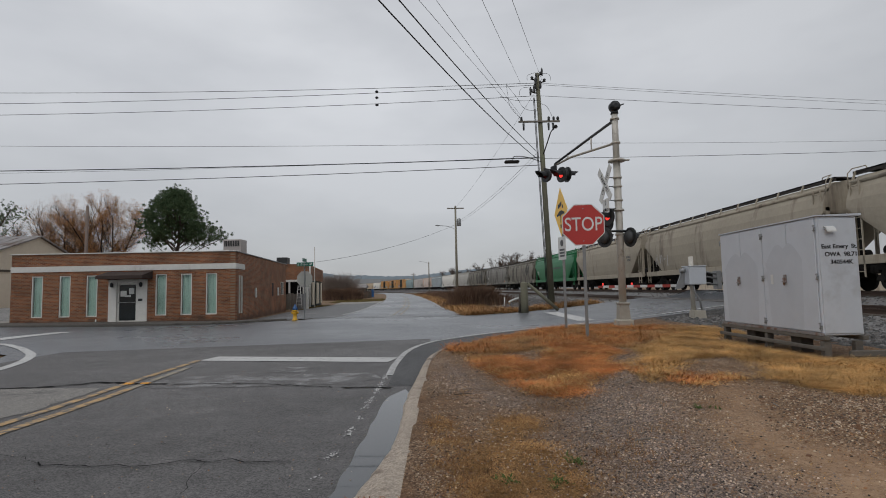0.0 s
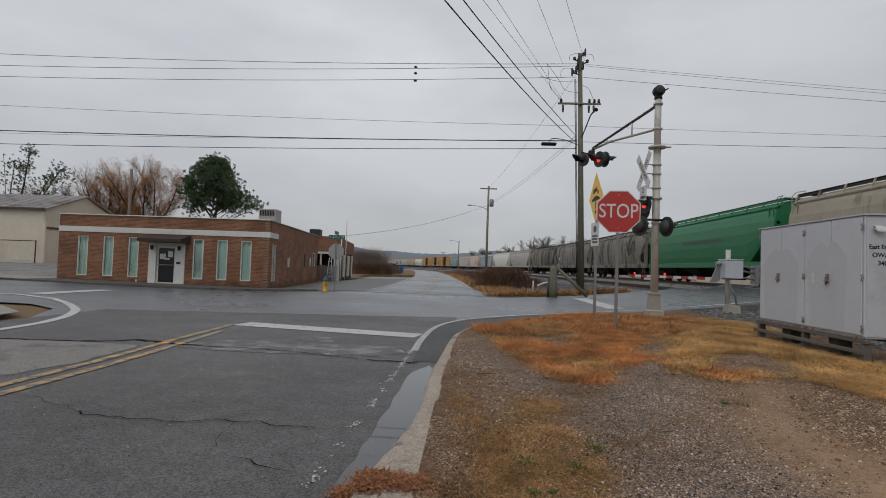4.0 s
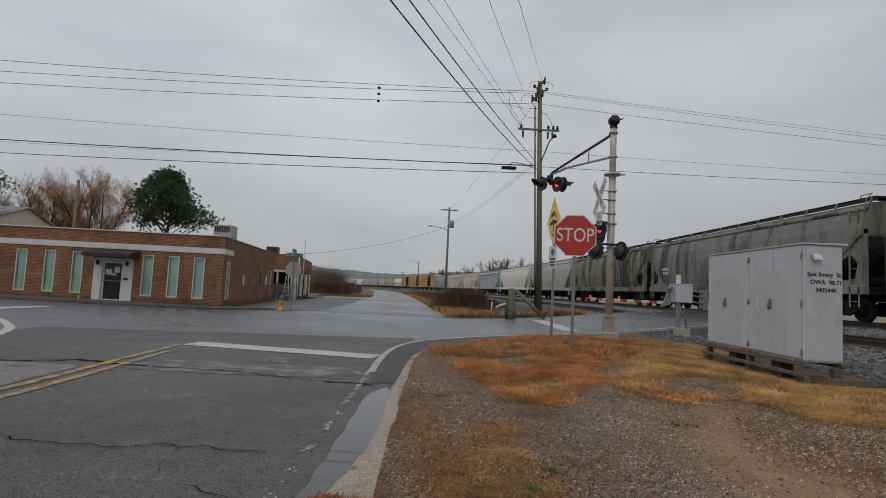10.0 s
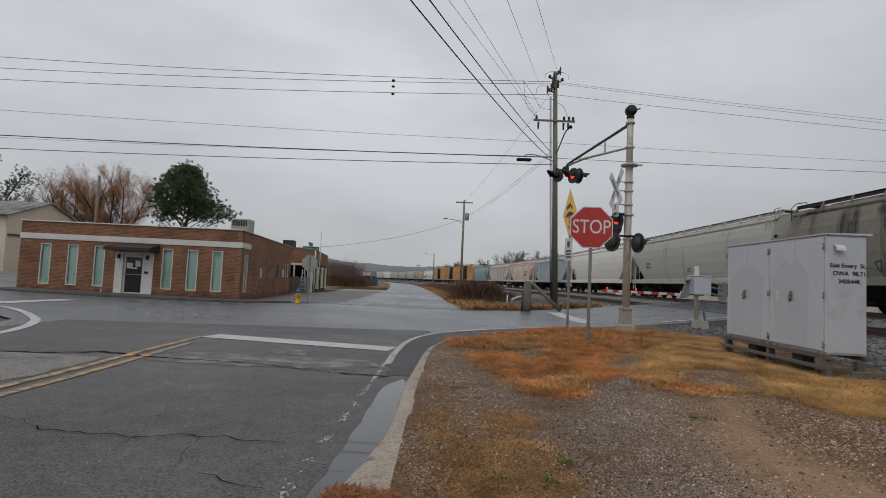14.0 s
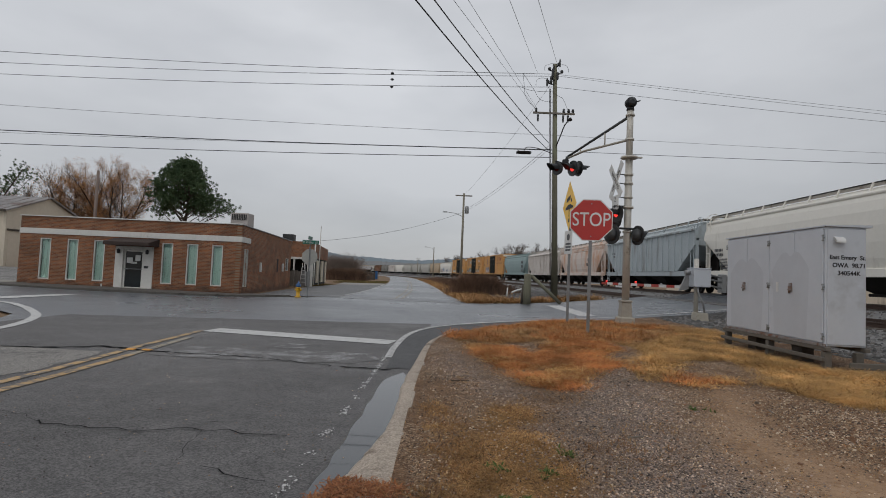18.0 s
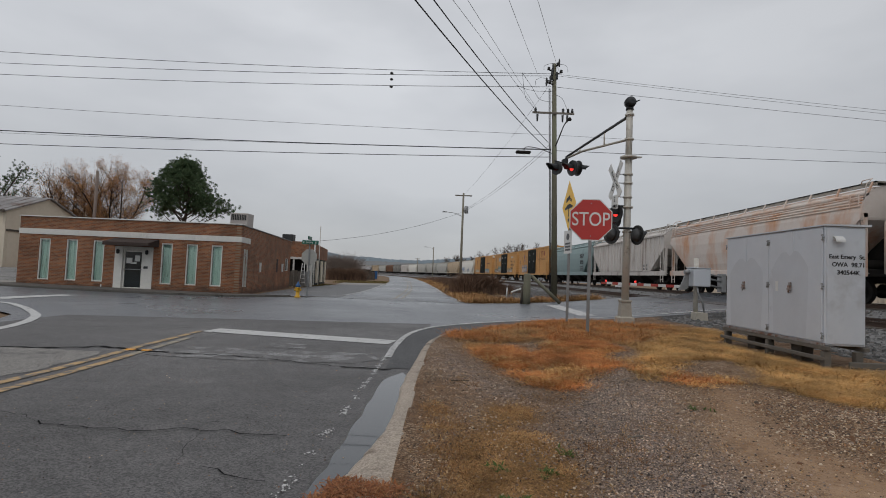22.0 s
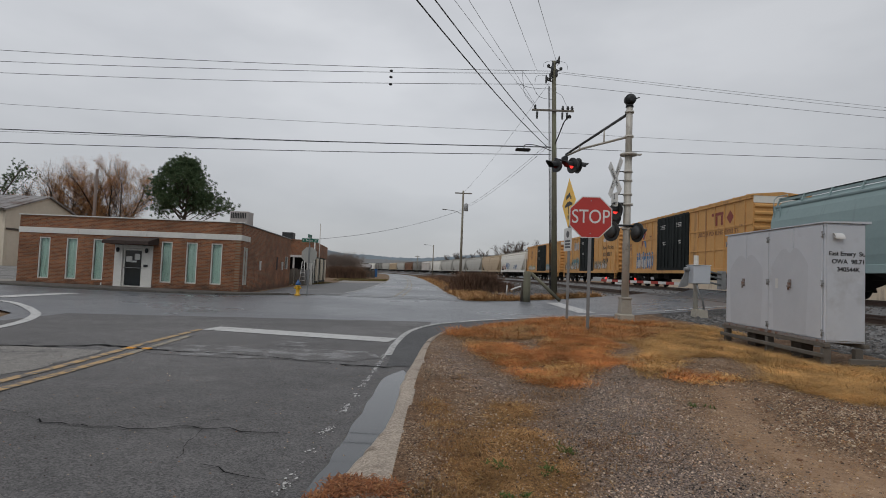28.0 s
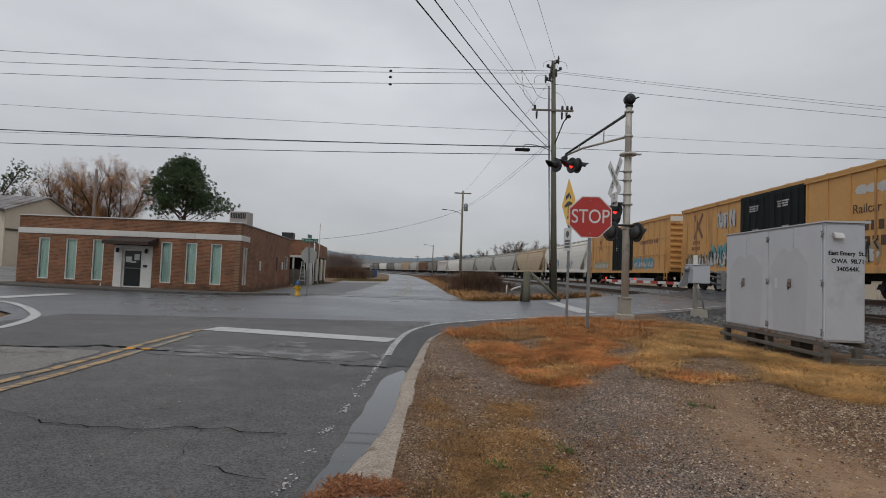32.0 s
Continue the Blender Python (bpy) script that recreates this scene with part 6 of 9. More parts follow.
    part("entrance_head", bm, WHITE_TRIM, e)
    bm = bmesh.new()
    for a, b, c, d in ((-16.01, -15.93, zb, 1.89), (-15.10, -15.03, zb, 1.89), (-15.92, -15.11, 1.80, 1.89), (-15.92, -15.11, zb, 0.02)):
        box(bm, a, b, 0.06, 0.12, c, d)
    d = part("door", bm, WHITE_TRIM, e, "pale framed glass door")
    bm = bmesh.new()
    box(bm, -15.92, -15.11, 0.085, 0.092, 0.02, 1.8)
    part("pane", bm, DARK_GLASS, d, "dark tinted glass")
    bm = bmesh.new()
    rod(bm, (-15.95, 0.03, 0.92), (-15.06, 0.03, 0.92), 0.022)
    part("push_bar", bm, STEEL, d, "bright push bar")
    for x, z, w, h in ((-15.72, 1.36, 0.30, 0.28), (-15.32, 1.48, 0.26, 0.30), (-15.50, 1.24, 0.3, 0.09)):
        bm = bmesh.new()
        box(bm, x - w / 2, x + w / 2, 0.070, 0.074, z - h / 2, z + h / 2)
        part("paper_notice", bm, SIGN_WHITE, d, "white paper notice taped to the glass")
    for x in (-16.22, -14.78):
        bm = bmesh.new()
        lathe(bm, [(0.03, 0), (0.07, 0.04), (0.08, 0.18), (0.03, 0.24)], 10, (x, -0.11, 1.68))
        box(bm, x - 0.03, x + 0.03, -0.1, -0.03, 1.8, 1.88)
        part("wall_lantern", bm, BLACK, e, "small black wall lantern")
    bm = bmesh.new()
    box(bm, -14.92, -14.72, -0.06, -0.03, 0.98, 1.10)
    part("letter_box", bm, BLACK, e)
    bm = bmesh.new()
    box(bm, -16.42, -14.5, -0.25, 0.2, zb, -0.02, 0.01)
    part("doorstep", bm, CONCRETE, e)
    # awning
    bm = bmesh.new()
    ax0, ax1 = -16.5, -14.25
    loft(bm, [[(x, 0, 2.46), (x, -0.95, 2.24), (x, -0.95, 2.08), (x, -0.93, 2.08), (x, -0.9, 2.22), (x, 0, 2.42)] for x in (ax0, ax1)])
    for x in (ax0, ax1 - 0.02):
        loft(bm, [[(x + k, 0, 2.44), (x + k, -0.93, 2.22), (x + k, -0.93, 2.08), (x + k, 0, 2.08)] for k in (0, 0.02)])
    part("awning", bm, AWNING, e, "dark brown canvas awning")
    # roof unit
    bm = bmesh.new()
    box(bm, -13.03, -11.95, 32.6, 33.6, 3.1, 4.55, 0.02)
    ac = part("roof_unit", bm, ROOF_UNIT, t, "grey metal ventilation unit on the roof")
    bm = bmesh.new()
    for i in range(9):
        box(bm, -12.95 + i * 0.104, -12.89 + i * 0.104, 32.57, 32.6, 4.12, 4.46)
    part("louvres", bm, LENS_GREY, ac)
    bm = bmesh.new()
    tube(bm, [(-17.0, 26.86, -0.1), (-17.0, 26.86, 0.12)], 0.03)
    part("standpipe", bm, SIGN_WHITE, t, "short white pipe at the wall's foot")


brick_building()


def second_building():
    t = thing("brick_store", pose(0, 0, 0), "low brick building with a white porch roof behind the first", "building")
    bm = bmesh.new()
    quadbox(bm, [(-18, 44.3, 2.25), (-10.75, 44.3, 2.25), (-12.2, 57, 2.25), (-18, 57, 2.25), (-18, 44.3, 3.62), (-10.75, 44.3, 3.55), (-12.2, 57, 3.45), (-18, 57, 3.5)])
    part("upper_wall", bm, BRICK_WALL, t)
    bm = bmesh.new()
    quadbox(bm, [(-18, 48, -0.2), (-11.4, 48, -0.2), (-12.4, 57, -0.2), (-18, 57, -0.2), (-18, 48, 2.25), (-11.4, 48, 2.25), (-12.4, 57, 2.25), (-18, 57, 2.25)])
    part("rear_wall", bm, DARK_IN, t)
    bm = bmesh.new()
    box(bm, -18, -10.8, 44.05, 44.3, 2.08, 2.26, 0.01)
    part("fascia", bm, WHITE_TRIM, t, "white porch fascia")
    for x in (-12.2, -10.95):
        bm = bmesh.new()
        box(bm, x - 0.06, x + 0.06, 44.1, 44.25, -0.2, 2.08)
        part("porch_post", bm, WHITE_TRIM, t)
    bm = bmesh.new()
    box(bm, -11.15, -10.72, 44.32, 44.6, -0.2, 2.25)
    part("corner_pier", bm, WHITE_TRIM, t)
    for y, w in ((47.5, 1.4), (51.0, 1.6), (54.5, 0.9)):
        x = -10.75 - (y - 44.3) * 0.114
        bm = bmesh.new()
        quadbox(bm, [(x - 0.05, y, 0.1), (x + 0.06, y, 0.1), (x - w * 0.114 + 0.06, y + w, 0.1), (x - w * 0.114 - 0.05, y + w, 0.1), (x - 0.05, y, 2.1), (x + 0.06, y, 2.1), (x - w * 0.114 + 0.06, y + w, 2.1), (x - w * 0.114 - 0.05, y + w, 2.1)])
        part("door", bm, CREAM, t, "pale wooden door")
    bm = bmesh.new()
    box(bm, -13.4, -12.5, 44.6, 45.4, 3.5, 4.15, 0.03)
    part("roof_unit", bm, LENS_GREY, t, "dark roof unit")
    bm = bmesh.new()
    rod(bm, (-10.2, 44.5, 0), (-10.2, 44.5, 4.95), 0.04, 0.03)
    part("vent_pipe", bm, MAST_STEEL, t)
    bm = bmesh.new()
    rod(bm, (-10.45, 43.9, 0), (-10.45, 43.9, 3.4), 0.06, 0.05)
    part("downpipe", bm, WHITE_TRIM, t)
    fence = thing("board_fence", pose(0, 0, 0), "grey weathered board fence beside the brick building", "fence")
    rng = random.Random(4)
    for i in range(16):
        x = -12.6 + i * 0.14
        bm = bmesh.new()
        box(bm, x, x + 0.125, 42.3, 42.33, -0.1, 1.12 + rng.uniform(-0.05, 0.06))
        part("fence_board", bm, WOOD_GREY if i < 11 else STEEL, fence)
    bm = bmesh.new()
    box(bm, -12.6, -10.4, 42.33, 42.38, 0.75, 0.85)
    part("fence_rail", bm, WOOD_GREY, fence)
    ladder_ = thing("step_ladder", pose(-10.9, 42.0, 0.0), "white step ladder leaning at the fence", "ladder")
    bm = bmesh.new()
    rod(bm, (-0.2, 0, -0.05), (-0.05, 0.12, 1.75), 0.03)
    rod(bm, (0.28, 0, -0.05), (0.1, 0.12, 1.75), 0.03)
    part("rail", bm, SIGN_WHITE, ladder_)
    for i in range(5):
        bm = bmesh.new()
        z = 0.25 + i * 0.3
        rod(bm, (-0.18 + i * 0.02, 0.02 * i, z), (0.25 - i * 0.03, 0.02 * i, z), 0.02)
        part("rung", bm, SIGN_WHITE, ladder_)


second_building()


def warehouse():
    t = thing("warehouse", pose(0, 0, 0), "cream metal-sided warehouse with a rusty gable roof", "building")
    xg, yf, yb, ze, zp = -31.95, 39.0, 47.0, 4.62, 6.05
    ym = 43.1
    bm = bmesh.new()
    plate(bm, [(xg - 26, -0.3), (xg - 0.203, -0.3), (xg - 0.203, ze), (xg - 26, ze)], yf + 0.003, yf + 0.2)
    part("front_wall", bm, CREAM, t)
    bm = bmesh.new()
    v = [bm.verts.new(p) for p in ((xg, yf, -0.3), (xg, yb, -0.3), (xg, yb, ze), (xg, ym, zp), (xg, yf, ze), (xg - 0.2, yf, -0.3), (xg - 0.2, yb, -0.3), (xg - 0.2, yb, ze), (xg - 0.2, ym, zp), (xg - 0.2, yf, ze))]
    bm.faces.new(v[:5])
    bm.faces.new(v[9:4:-1])
    for i in range(5):
        j = (i + 1) % 5
        bm.faces.new((v[i], v[5 + i], v[5 + j], v[j]))
    part("gable_wall", bm, CREAM, t)
    bm = bmesh.new()
    loft(bm, [[(x, yf - 0.25, ze - 0.02), (x, yf - 0.25, ze + 0.08), (x, ym, zp + 0.12), (x, yb + 0.2, ze + 0.08), (x, yb + 0.2, ze - 0.02), (x, ym, zp + 0.02)] for x in (xg - 26, xg + 0.22)])
    part("roof", bm, METAL_ROOF, t, "rusty corrugated metal roof")
    for i in range(18):
        x = xg - 0.3 - i * 0.9
        bm = bmesh.new()
        quadbox(bm, [(x - 0.03, yf - 0.25, ze + 0.08), (x + 0.03, yf - 0.25, ze + 0.08), (x + 0.03, ym, zp + 0.12), (x - 0.03, ym, zp + 0.12), (x - 0.03, yf - 0.25, ze + 0.11), (x + 0.03, yf - 0.25, ze + 0.11), (x + 0.03, ym, zp + 0.15), (x - 0.03, ym, zp + 0.15)])
        part("roof_seam", bm, METAL_ROOF, t)
    bm = bmesh.new()
    box(bm, xg + 0.003, xg + 0.12, yf + 0.1, yf + 4.2, 3.18, 3.32)
    part("door_lintel", bm, WOOD_DARK, t, "dark lintel over a closed side door")
    bm = bmesh.new()
    box(bm, xg + 0.003, xg + 0.03, yf + 0.25, yf + 4.0, 0.3, 3.18)
    part("side_door", bm, CREAM, t, "closed cream side door")
    bm = bmesh.new()
    box(bm, xg - 26, xg + 0.1, yf - 0.3, yf - 0.26, ze - 0.08, ze + 0.1)
    part("gutter", bm, WOOD_DARK, t, "dark rusty eaves gutter")


def pipe_fence():
    t = thing("pipe_fence", pose(0, 0, 0), "low rusty pipe fence before the warehouse wall", "fence")
    for i in range(7):
        bm = bmesh.new()
        rod(bm, (-32.3 - 3.0 * i, 38.6, 0.4), (-32.3 - 3.0 * i, 38.6, 2.25), 0.045, seg=8)
        part("post", bm, RAIL, t)
    for z, r, m in ((2.2, 0.03, RAIL), (0.72, 0.025, SIGN_WHITE)):
        bm = bmesh.new()
        rod(bm, (-32.3, 38.6, z), (-50.3, 38.6, z - 0.06), r, seg=8)
        part("rail", bm, m, t)


pipe_fence()


warehouse()

bm = bmesh.new()
strip(bm, [(-60, 29.5), (-32, 28.8), (-21.4, 28.4)], [(-60, 25.2), (-32, 25.0), (-21.4, 24.9)], lambda x, y: road_z(x, y) + 0.062, 3)
tagged(part("pavement_drive", bm, CONCRETE), "pale concrete drive before the warehouse lot", "driveway", kind="structure")

# ---- the freight train ----
def car_paint(name, a, b, stain, cut=0.56, rough=0.7):
    return surface(name, a, b, rough, 0.0, 6.0, 0.5, 0.05, 40.0, stain, 0.9, cut, streak=0.16)


TAN = car_paint("faded_tan_car_paint", (0.44, 0.385, 0.30), (0.335, 0.292, 0.225), (0.19, 0.155, 0.118))
GREEN = car_paint("green_car_paint", (0.022, 0.20, 0.075), (0.018, 0.16, 0.06), (0.03, 0.12, 0.06), 0.62, 0.5)
DARK_GREY = car_paint("sooty_grey_car_paint", (0.275, 0.252, 0.20), (0.175, 0.16, 0.128), (0.045, 0.038, 0.03), 0.48)
MID_GREY = car_paint("streaked_grey_car_paint", (0.275, 0.262, 0.235), (0.195, 0.184, 0.162), (0.07, 0.062, 0.05), 0.49)
PALE_GREY = car_paint("pale_grey_car_paint", (0.49, 0.475, 0.43), (0.42, 0.405, 0.365), (0.29, 0.27, 0.23), 0.58)
WHITE_CAR = car_paint("off_white_car_paint", (0.80, 0.77, 0.70), (0.72, 0.695, 0.63), (0.55, 0.52, 0.45), 0.62)
BLUE_GREY = car_paint("pale_blue_grey_car_paint", (0.47, 0.52, 0.54), (0.37, 0.42, 0.44), (0.24, 0.245, 0.235), 0.56)
TEAL = car_paint("pale_teal_car_paint", (0.29, 0.385, 0.385), (0.25, 0.335, 0.335), (0.20, 0.25, 0.25), 0.62)
PINK = surface("rust_stained_white_car_paint", (0.74, 0.665, 0.61), (0.66, 0.56, 0.49), 0.7, 0.0, 6.0, 0.5, 0.05, 40.0, (0.60, 0.31, 0.17), 0.55, 0.46, streak=0.45, third_soft=0.2)
RIB_WHITE = car_paint("grimy_white_ribbed_car_paint", (0.68, 0.64, 0.60), (0.55, 0.51, 0.47), (0.33, 0.27, 0.23), 0.56)
YELLOW = car_paint("boxcar_yellow_paint", (0.68, 0.37, 0.125), (0.56, 0.295, 0.10), (0.34, 0.175, 0.08), 0.56)
CREAM_CAR = car_paint("cream_car_paint", (0.54, 0.42, 0.28), (0.46, 0.35, 0.235), (0.32, 0.22, 0.14), 0.58)
BROWN_CAR = car_paint("brown_car_paint", (0.23, 0.115, 0.06), (0.18, 0.09, 0.05), (0.10, 0.06, 0.04), 0.58)
DOOR_DARK = surface("dark_green_black_door_paint", (0.010, 0.014, 0.014), (0.018, 0.022, 0.021), 0.6, 0.0, 6.0, 0.5, 0.05, 40.0, (0.03, 0.03, 0.026), 0.9, 0.6, streak=0.16, spec=0.12)
WALK_PALE = surface("pale_dusty_roof_grating", (0.46, 0.43, 0.38), (0.33, 0.30, 0.26), 0.85, 0.1, 10.0, 1.0, 0.4, 60.0, (0.20, 0.16, 0.125), 2.0, 0.55)
ROOF_WALK = surface("rusty_roof_grating", (0.055, 0.046, 0.042), (0.035, 0.031, 0.029), 0.85, 0.2, 10.0, 1.0, 0.4, 60.0)
MARK_BLUE, MARK_WHITE, MARK_BLACK = plain("sprayed_blue", (0.07, 0.19, 0.40), 0.6), plain("sprayed_white", (0.62, 0.60, 0.57), 0.6), plain("sprayed_black", (0.02, 0.02, 0.022), 0.6)
MARK_CYAN, MARK_MAROON, MARK_RED = plain("sprayed_cyan", (0.14, 0.38, 0.42), 0.6), plain("sprayed_maroon", (0.24, 0.105, 0.06), 0.6), plain("sprayed_red", (0.30, 0.055, 0.035), 0.6)
MARK_PALE = plain("sprayed_dull_cream", (0.40, 0.30, 0.18), 0.6)
MARK_BROWN, MARK_OLIVE = plain("dark_brown_lettering", (0.10, 0.055, 0.03), 0.6), plain("sprayed_pale_green", (0.33, 0.36, 0.20), 0.6)
MARK_GREY, MARK_ORANGE = plain("sprayed_grey", (0.07, 0.07, 0.07), 0.6), plain("orange_panel", (0.62, 0.25, 0.03), 0.6)


def bogie(parent, y):
    """Two axles in side frames; local y runs along the track."""
    b = new("bogie")
    b.parent = parent
    b.matrix_basis = pose(0, y, 0)
    for dy in (-0.89, 0.89):
        bm = bmesh.new()
        for sx in (-1, 1):
            rod(bm, (sx * 0.70, dy, 0.457), (sx * 0.82, dy, 0.457), 0.457, seg=20)
            rod(bm, (sx * 0.67, dy, 0.457), (sx * 0.70, dy, 0.457), 0.485, seg=20)
            rod(bm, (sx * 0.82, dy, 0.457), (sx * 0.84, dy, 0.457), 0.30, 0.16, seg=14)
        rod(bm, (-0.9, dy, 0.457), (0.9, dy, 0.457), 0.08)
        part("wheelset", bm, CAR_BLACK, b, "dark steel wheelset")
    for sx in (-1, 1):
        bm = bmesh.new()
        c = [(-1.25, 0.42), (-1.15, 0.62), (-0.62, 0.64), (-0.42, 0.80), (0.42, 0.80), (0.62, 0.64), (1.15, 0.62), (1.25, 0.42), (0.85, 0.40), (0.45, 0.22), (-0.45, 0.22), (-0.85, 0.40)]
        v0 = [bm.verts.new((sx * 0.93, p, q)) for p, q in c]
        v1 = [bm.verts.new((sx * 1.05, p, q)) for p, q in c]
        bm.faces.new(v0)
        bm.faces.new(v1[::-1])
        for i in range(len(c)):
            j = (i + 1) % len(c)
            bm.faces.new((v0[i], v1[i], v1[j], v0[j]))
        for dy in (-0.89, 0.89):
            rod(bm, (sx * 1.0, dy, 0.457), (sx * 1.13, dy, 0.457), 0.12, seg=10)
        for k in range(3):
            rod(bm, (sx * 1.07, -0.2 + 0.2 * k, 0.3), (sx * 1.07, -0.2 + 0.2 * k, 0.62), 0.07, seg=8)
        part("side_frame", bm, CAR_BLACK, b)


def coupler(parent, y, d):
    bm = bmesh.new()
    box(bm, -0.12, 0.12, min(y, y + 0.75 * d), max(y, y + 0.75 * d), 0.72, 0.98, 0.02)
    box(bm, -0.2, 0.2, min(y + 0.55 * d, y + 0.8 * d), max(y + 0.55 * d, y + 0.8 * d), 0.68, 1.0, 0.04)
    part("coupler", bm, CAR_BLACK, parent)


def ladder(parent, x, y, z0, z1, material, w=0.42, steps=None):
    bm = bmesh.new()
    for dy in (-w / 2, w / 2):
        box(bm, x - 0.02, x + 0.02, y + dy - 0.025, y + dy + 0.025, z0, z1)
    n = steps or max(3, int((z1 - z0) / 0.38))
    for i in range(n):
        z = z0 + (z1 - z0) * (i + 0.5) / n
        rod(bm, (x, y - w / 2, z), (x, y + w / 2, z), 0.014, seg=6)
    part("ladder", bm, material, parent)


def hopper_profile(kind, zb):
    """Half outline (x, z) from the bottom edge zb up to the roof's middle."""
    if kind == "curved":
        pts = [(1.46, 1.25), (1.55, 1.7), (1.61, 2.3), (1.62, 2.9), (1.57, 3.45), (1.47, 3.85), (1.36, 4.10), (1.05, 4.38), (0.5, 4.50), (0.0, 4.52)]
    else:
        pts = [(1.55, 1.35), (1.56, 1.8), (1.56, 2.3), (1.56, 2.9), (1.56, 3.45), (1.56, 3.80), (1.53, 3.98), (1.05, 4.30), (0.5, 4.45), (0.0, 4.48)]
    out = []
    for (x, z) in pts:
        out.append((x, max(z, zb)) if z >= zb else None)
    keep = [p for p in out if p]
    missing = len(pts) - len(keep)
    # outline point at the cut, repeated so that all sections have one count
    lo = None
    for (x0, z0), (x1, z1) in zip(pts, pts[1:]):
        if z0 <= zb <= z1:
            f = (zb - z0) / (z1 - z0)
            lo = (x0 + (x1 - x0) * f, zb)
    lo = lo or pts[0]
    return [(lo[0], lo[1] - 0.0008 * (missing - i)) for i in range(missing)] + keep


def hopper(label, paint, kind, length, marks=(), rib_step=0.95, name="hopper_car", roof=None, spread=0.5):
    t = thing(name, pose(0, 0, 0), label, "freight car", "cars of the freight train")
    body_half = length / 2 - 0.62
    slope = 2.6 if kind == "curved" else 2.4
    cut = 2.75 if kind == "curved" else 2.55
    base = 1.25 if kind == "curved" else 1.35
    secs = []
    for y, zb in ((-body_half, 3.25), (-body_half + 0.02, cut + 0.4), (-body_half + slope, base), (body_half - slope, base), (body_half - 0.02, cut + 0.4), (body_half, 3.25)):
        half = hopper_profile(kind, zb)
        secs.append([(x, y, z) for x, z in half] + [(-x, y, z) for x, z in half[-2::-1]])
    bm = bmesh.new()
    loft(bm, secs)
    part("body", bm, paint, t)
    if kind == "ribbed":
        n = int((2 * body_half - 1.6) / rib_step)
        for sx in (-1, 1):
            for i in range(n + 1):
                y = -body_half + 0.8 + (2 * body_half - 1.6) * i / n
                z0 = base + max(0.0, (slope - (body_half - abs(y)))) * (cut + 0.4 - base) / slope
                bm = bmesh.new()
                x0, x1 = (1.55, 1.63) if sx > 0 else (-1.63, -1.55)
                box(bm, x0, x1, y - 0.05, y + 0.05, z0 + 0.02, 3.86)
                part("rib", bm, paint, t)
        for sx in (-1, 1):
            bm = bmesh.new()
            box(bm, min(sx * 1.55, sx * 1.66), max(sx * 1.55, sx * 1.66), -body_half, body_half, 3.85, 3.98, 0.01)
            part("top_rail", bm, paint, t)
    else:
        for sx in (-1, 1):
            bm = bmesh.new()
            rod(bm, (sx * 1.35, -body_half, 4.13), (sx * 1.35, body_half, 4.13), 0.085, seg=10)
            part("top_rail", bm, paint, t)
    # side sills, end platforms
    for sx in (-1, 1):
        bm = bmesh.new()
        box(bm, min(sx * 1.38, sx * 1.54), max(sx * 1.38, sx * 1.54), -length / 2 + 0.5, length / 2 - 0.5, 1.02, 1.34, 0.015)
        part("side_sill", bm, paint, t)
    bm = bmesh.new()
    box(bm, -0.35, 0.35, -length / 2 + 0.3, length / 2 - 0.3, 0.80, 1.12, 0.02)
    part("centre_sill", bm, CAR_BLACK, t)
    for d in (-1, 1):
        y = d * (length / 2 - 0.62)
        bm = bmesh.new()
        box(bm, -1.5, 1.5, min(y, y - d * 0.5), max(y, y - d * 0.5), 1.04, 1.14, 0.01)
        part("end_platform", bm, CAR_BLACK, t)
        # end posts and slope sheet bracing
        for sx in (-1, 1):
            bm = bmesh.new()
            box(bm, min(sx * 1.30, sx * 1.46), max(sx * 1.30, sx * 1.46), min(y, y - d * 0.12), max(y, y - d * 0.12), 1.1, 3.4)
            part("end_post", bm, paint, t)
            ladder(t, sx * 1.52, y - d * 0.38, 0.55, 4.15, paint)
            bm = bmesh.new()
            rod(bm, (sx * 1.2, y - d * 0.1, 1.12), (sx * 1.1, y - d * 1.9, 1.5), 0.05)
            rod(bm, (sx * 0.6, y - d * 0.05, 1.12), (sx * 0.6, y - d * 0.05, 3.2), 0.04)
            part("end_brace", bm, paint, t)
        # brake gear; black plate added over the centre sill as shade under the slope
        bm = bmesh.new()
        loft(bm, [[(xx, d * (body_half - 0.15), 1.1), (xx, d * (body_half - slope), 1.1), (xx, d * (body_half - slope), base + 0.05), (xx, d * (body_half - 0.15), cut + 0.3)] for xx in (-0.05, 0.05)])
        part("end_web", bm, CAR_BLACK, t)
        bm = bmesh.new()
        rod(bm, (-0.9, d * (body_half - 0.9), 1.5), (0.9, d * (body_half - 0.9), 1.5), 0.2, seg=12)
        box(bm, -0.9, 0.9, min(d * (body_half - 1.3), d * (body_half - 0.4)), max(d * (body_half - 1.3), d * (body_half - 0.4)), 1.13, 1.32, 0.02)
        part("brake_gear", bm, CAR_BLACK, t)
        # side sheets under the sloping ends, with an oval opening
        for sx in ((-1, 1) if paint in (DARK_GREY, MID_GREY) else ()):
            bm = bmesh.new()
            cy, cz, x = d * (body_half - 0.72), 1.95, sx * 1.47
            outer = [(d * (body_half - slope), base), (d * (body_half - slope * 0.5), base), (d * (body_half - 0.06), base), (d * (body_half - 0.06), 2.2), (d * (body_half - 0.06), cut + 0.35), (d * (body_half - 0.55), cut + 0.02), (d * (body_half - slope * 0.5), base + (cut + 0.4 - base) * 0.5), (d * (body_half - slope * 0.78), base + (cut + 0.4 - base) * 0.22)]
            ring = []
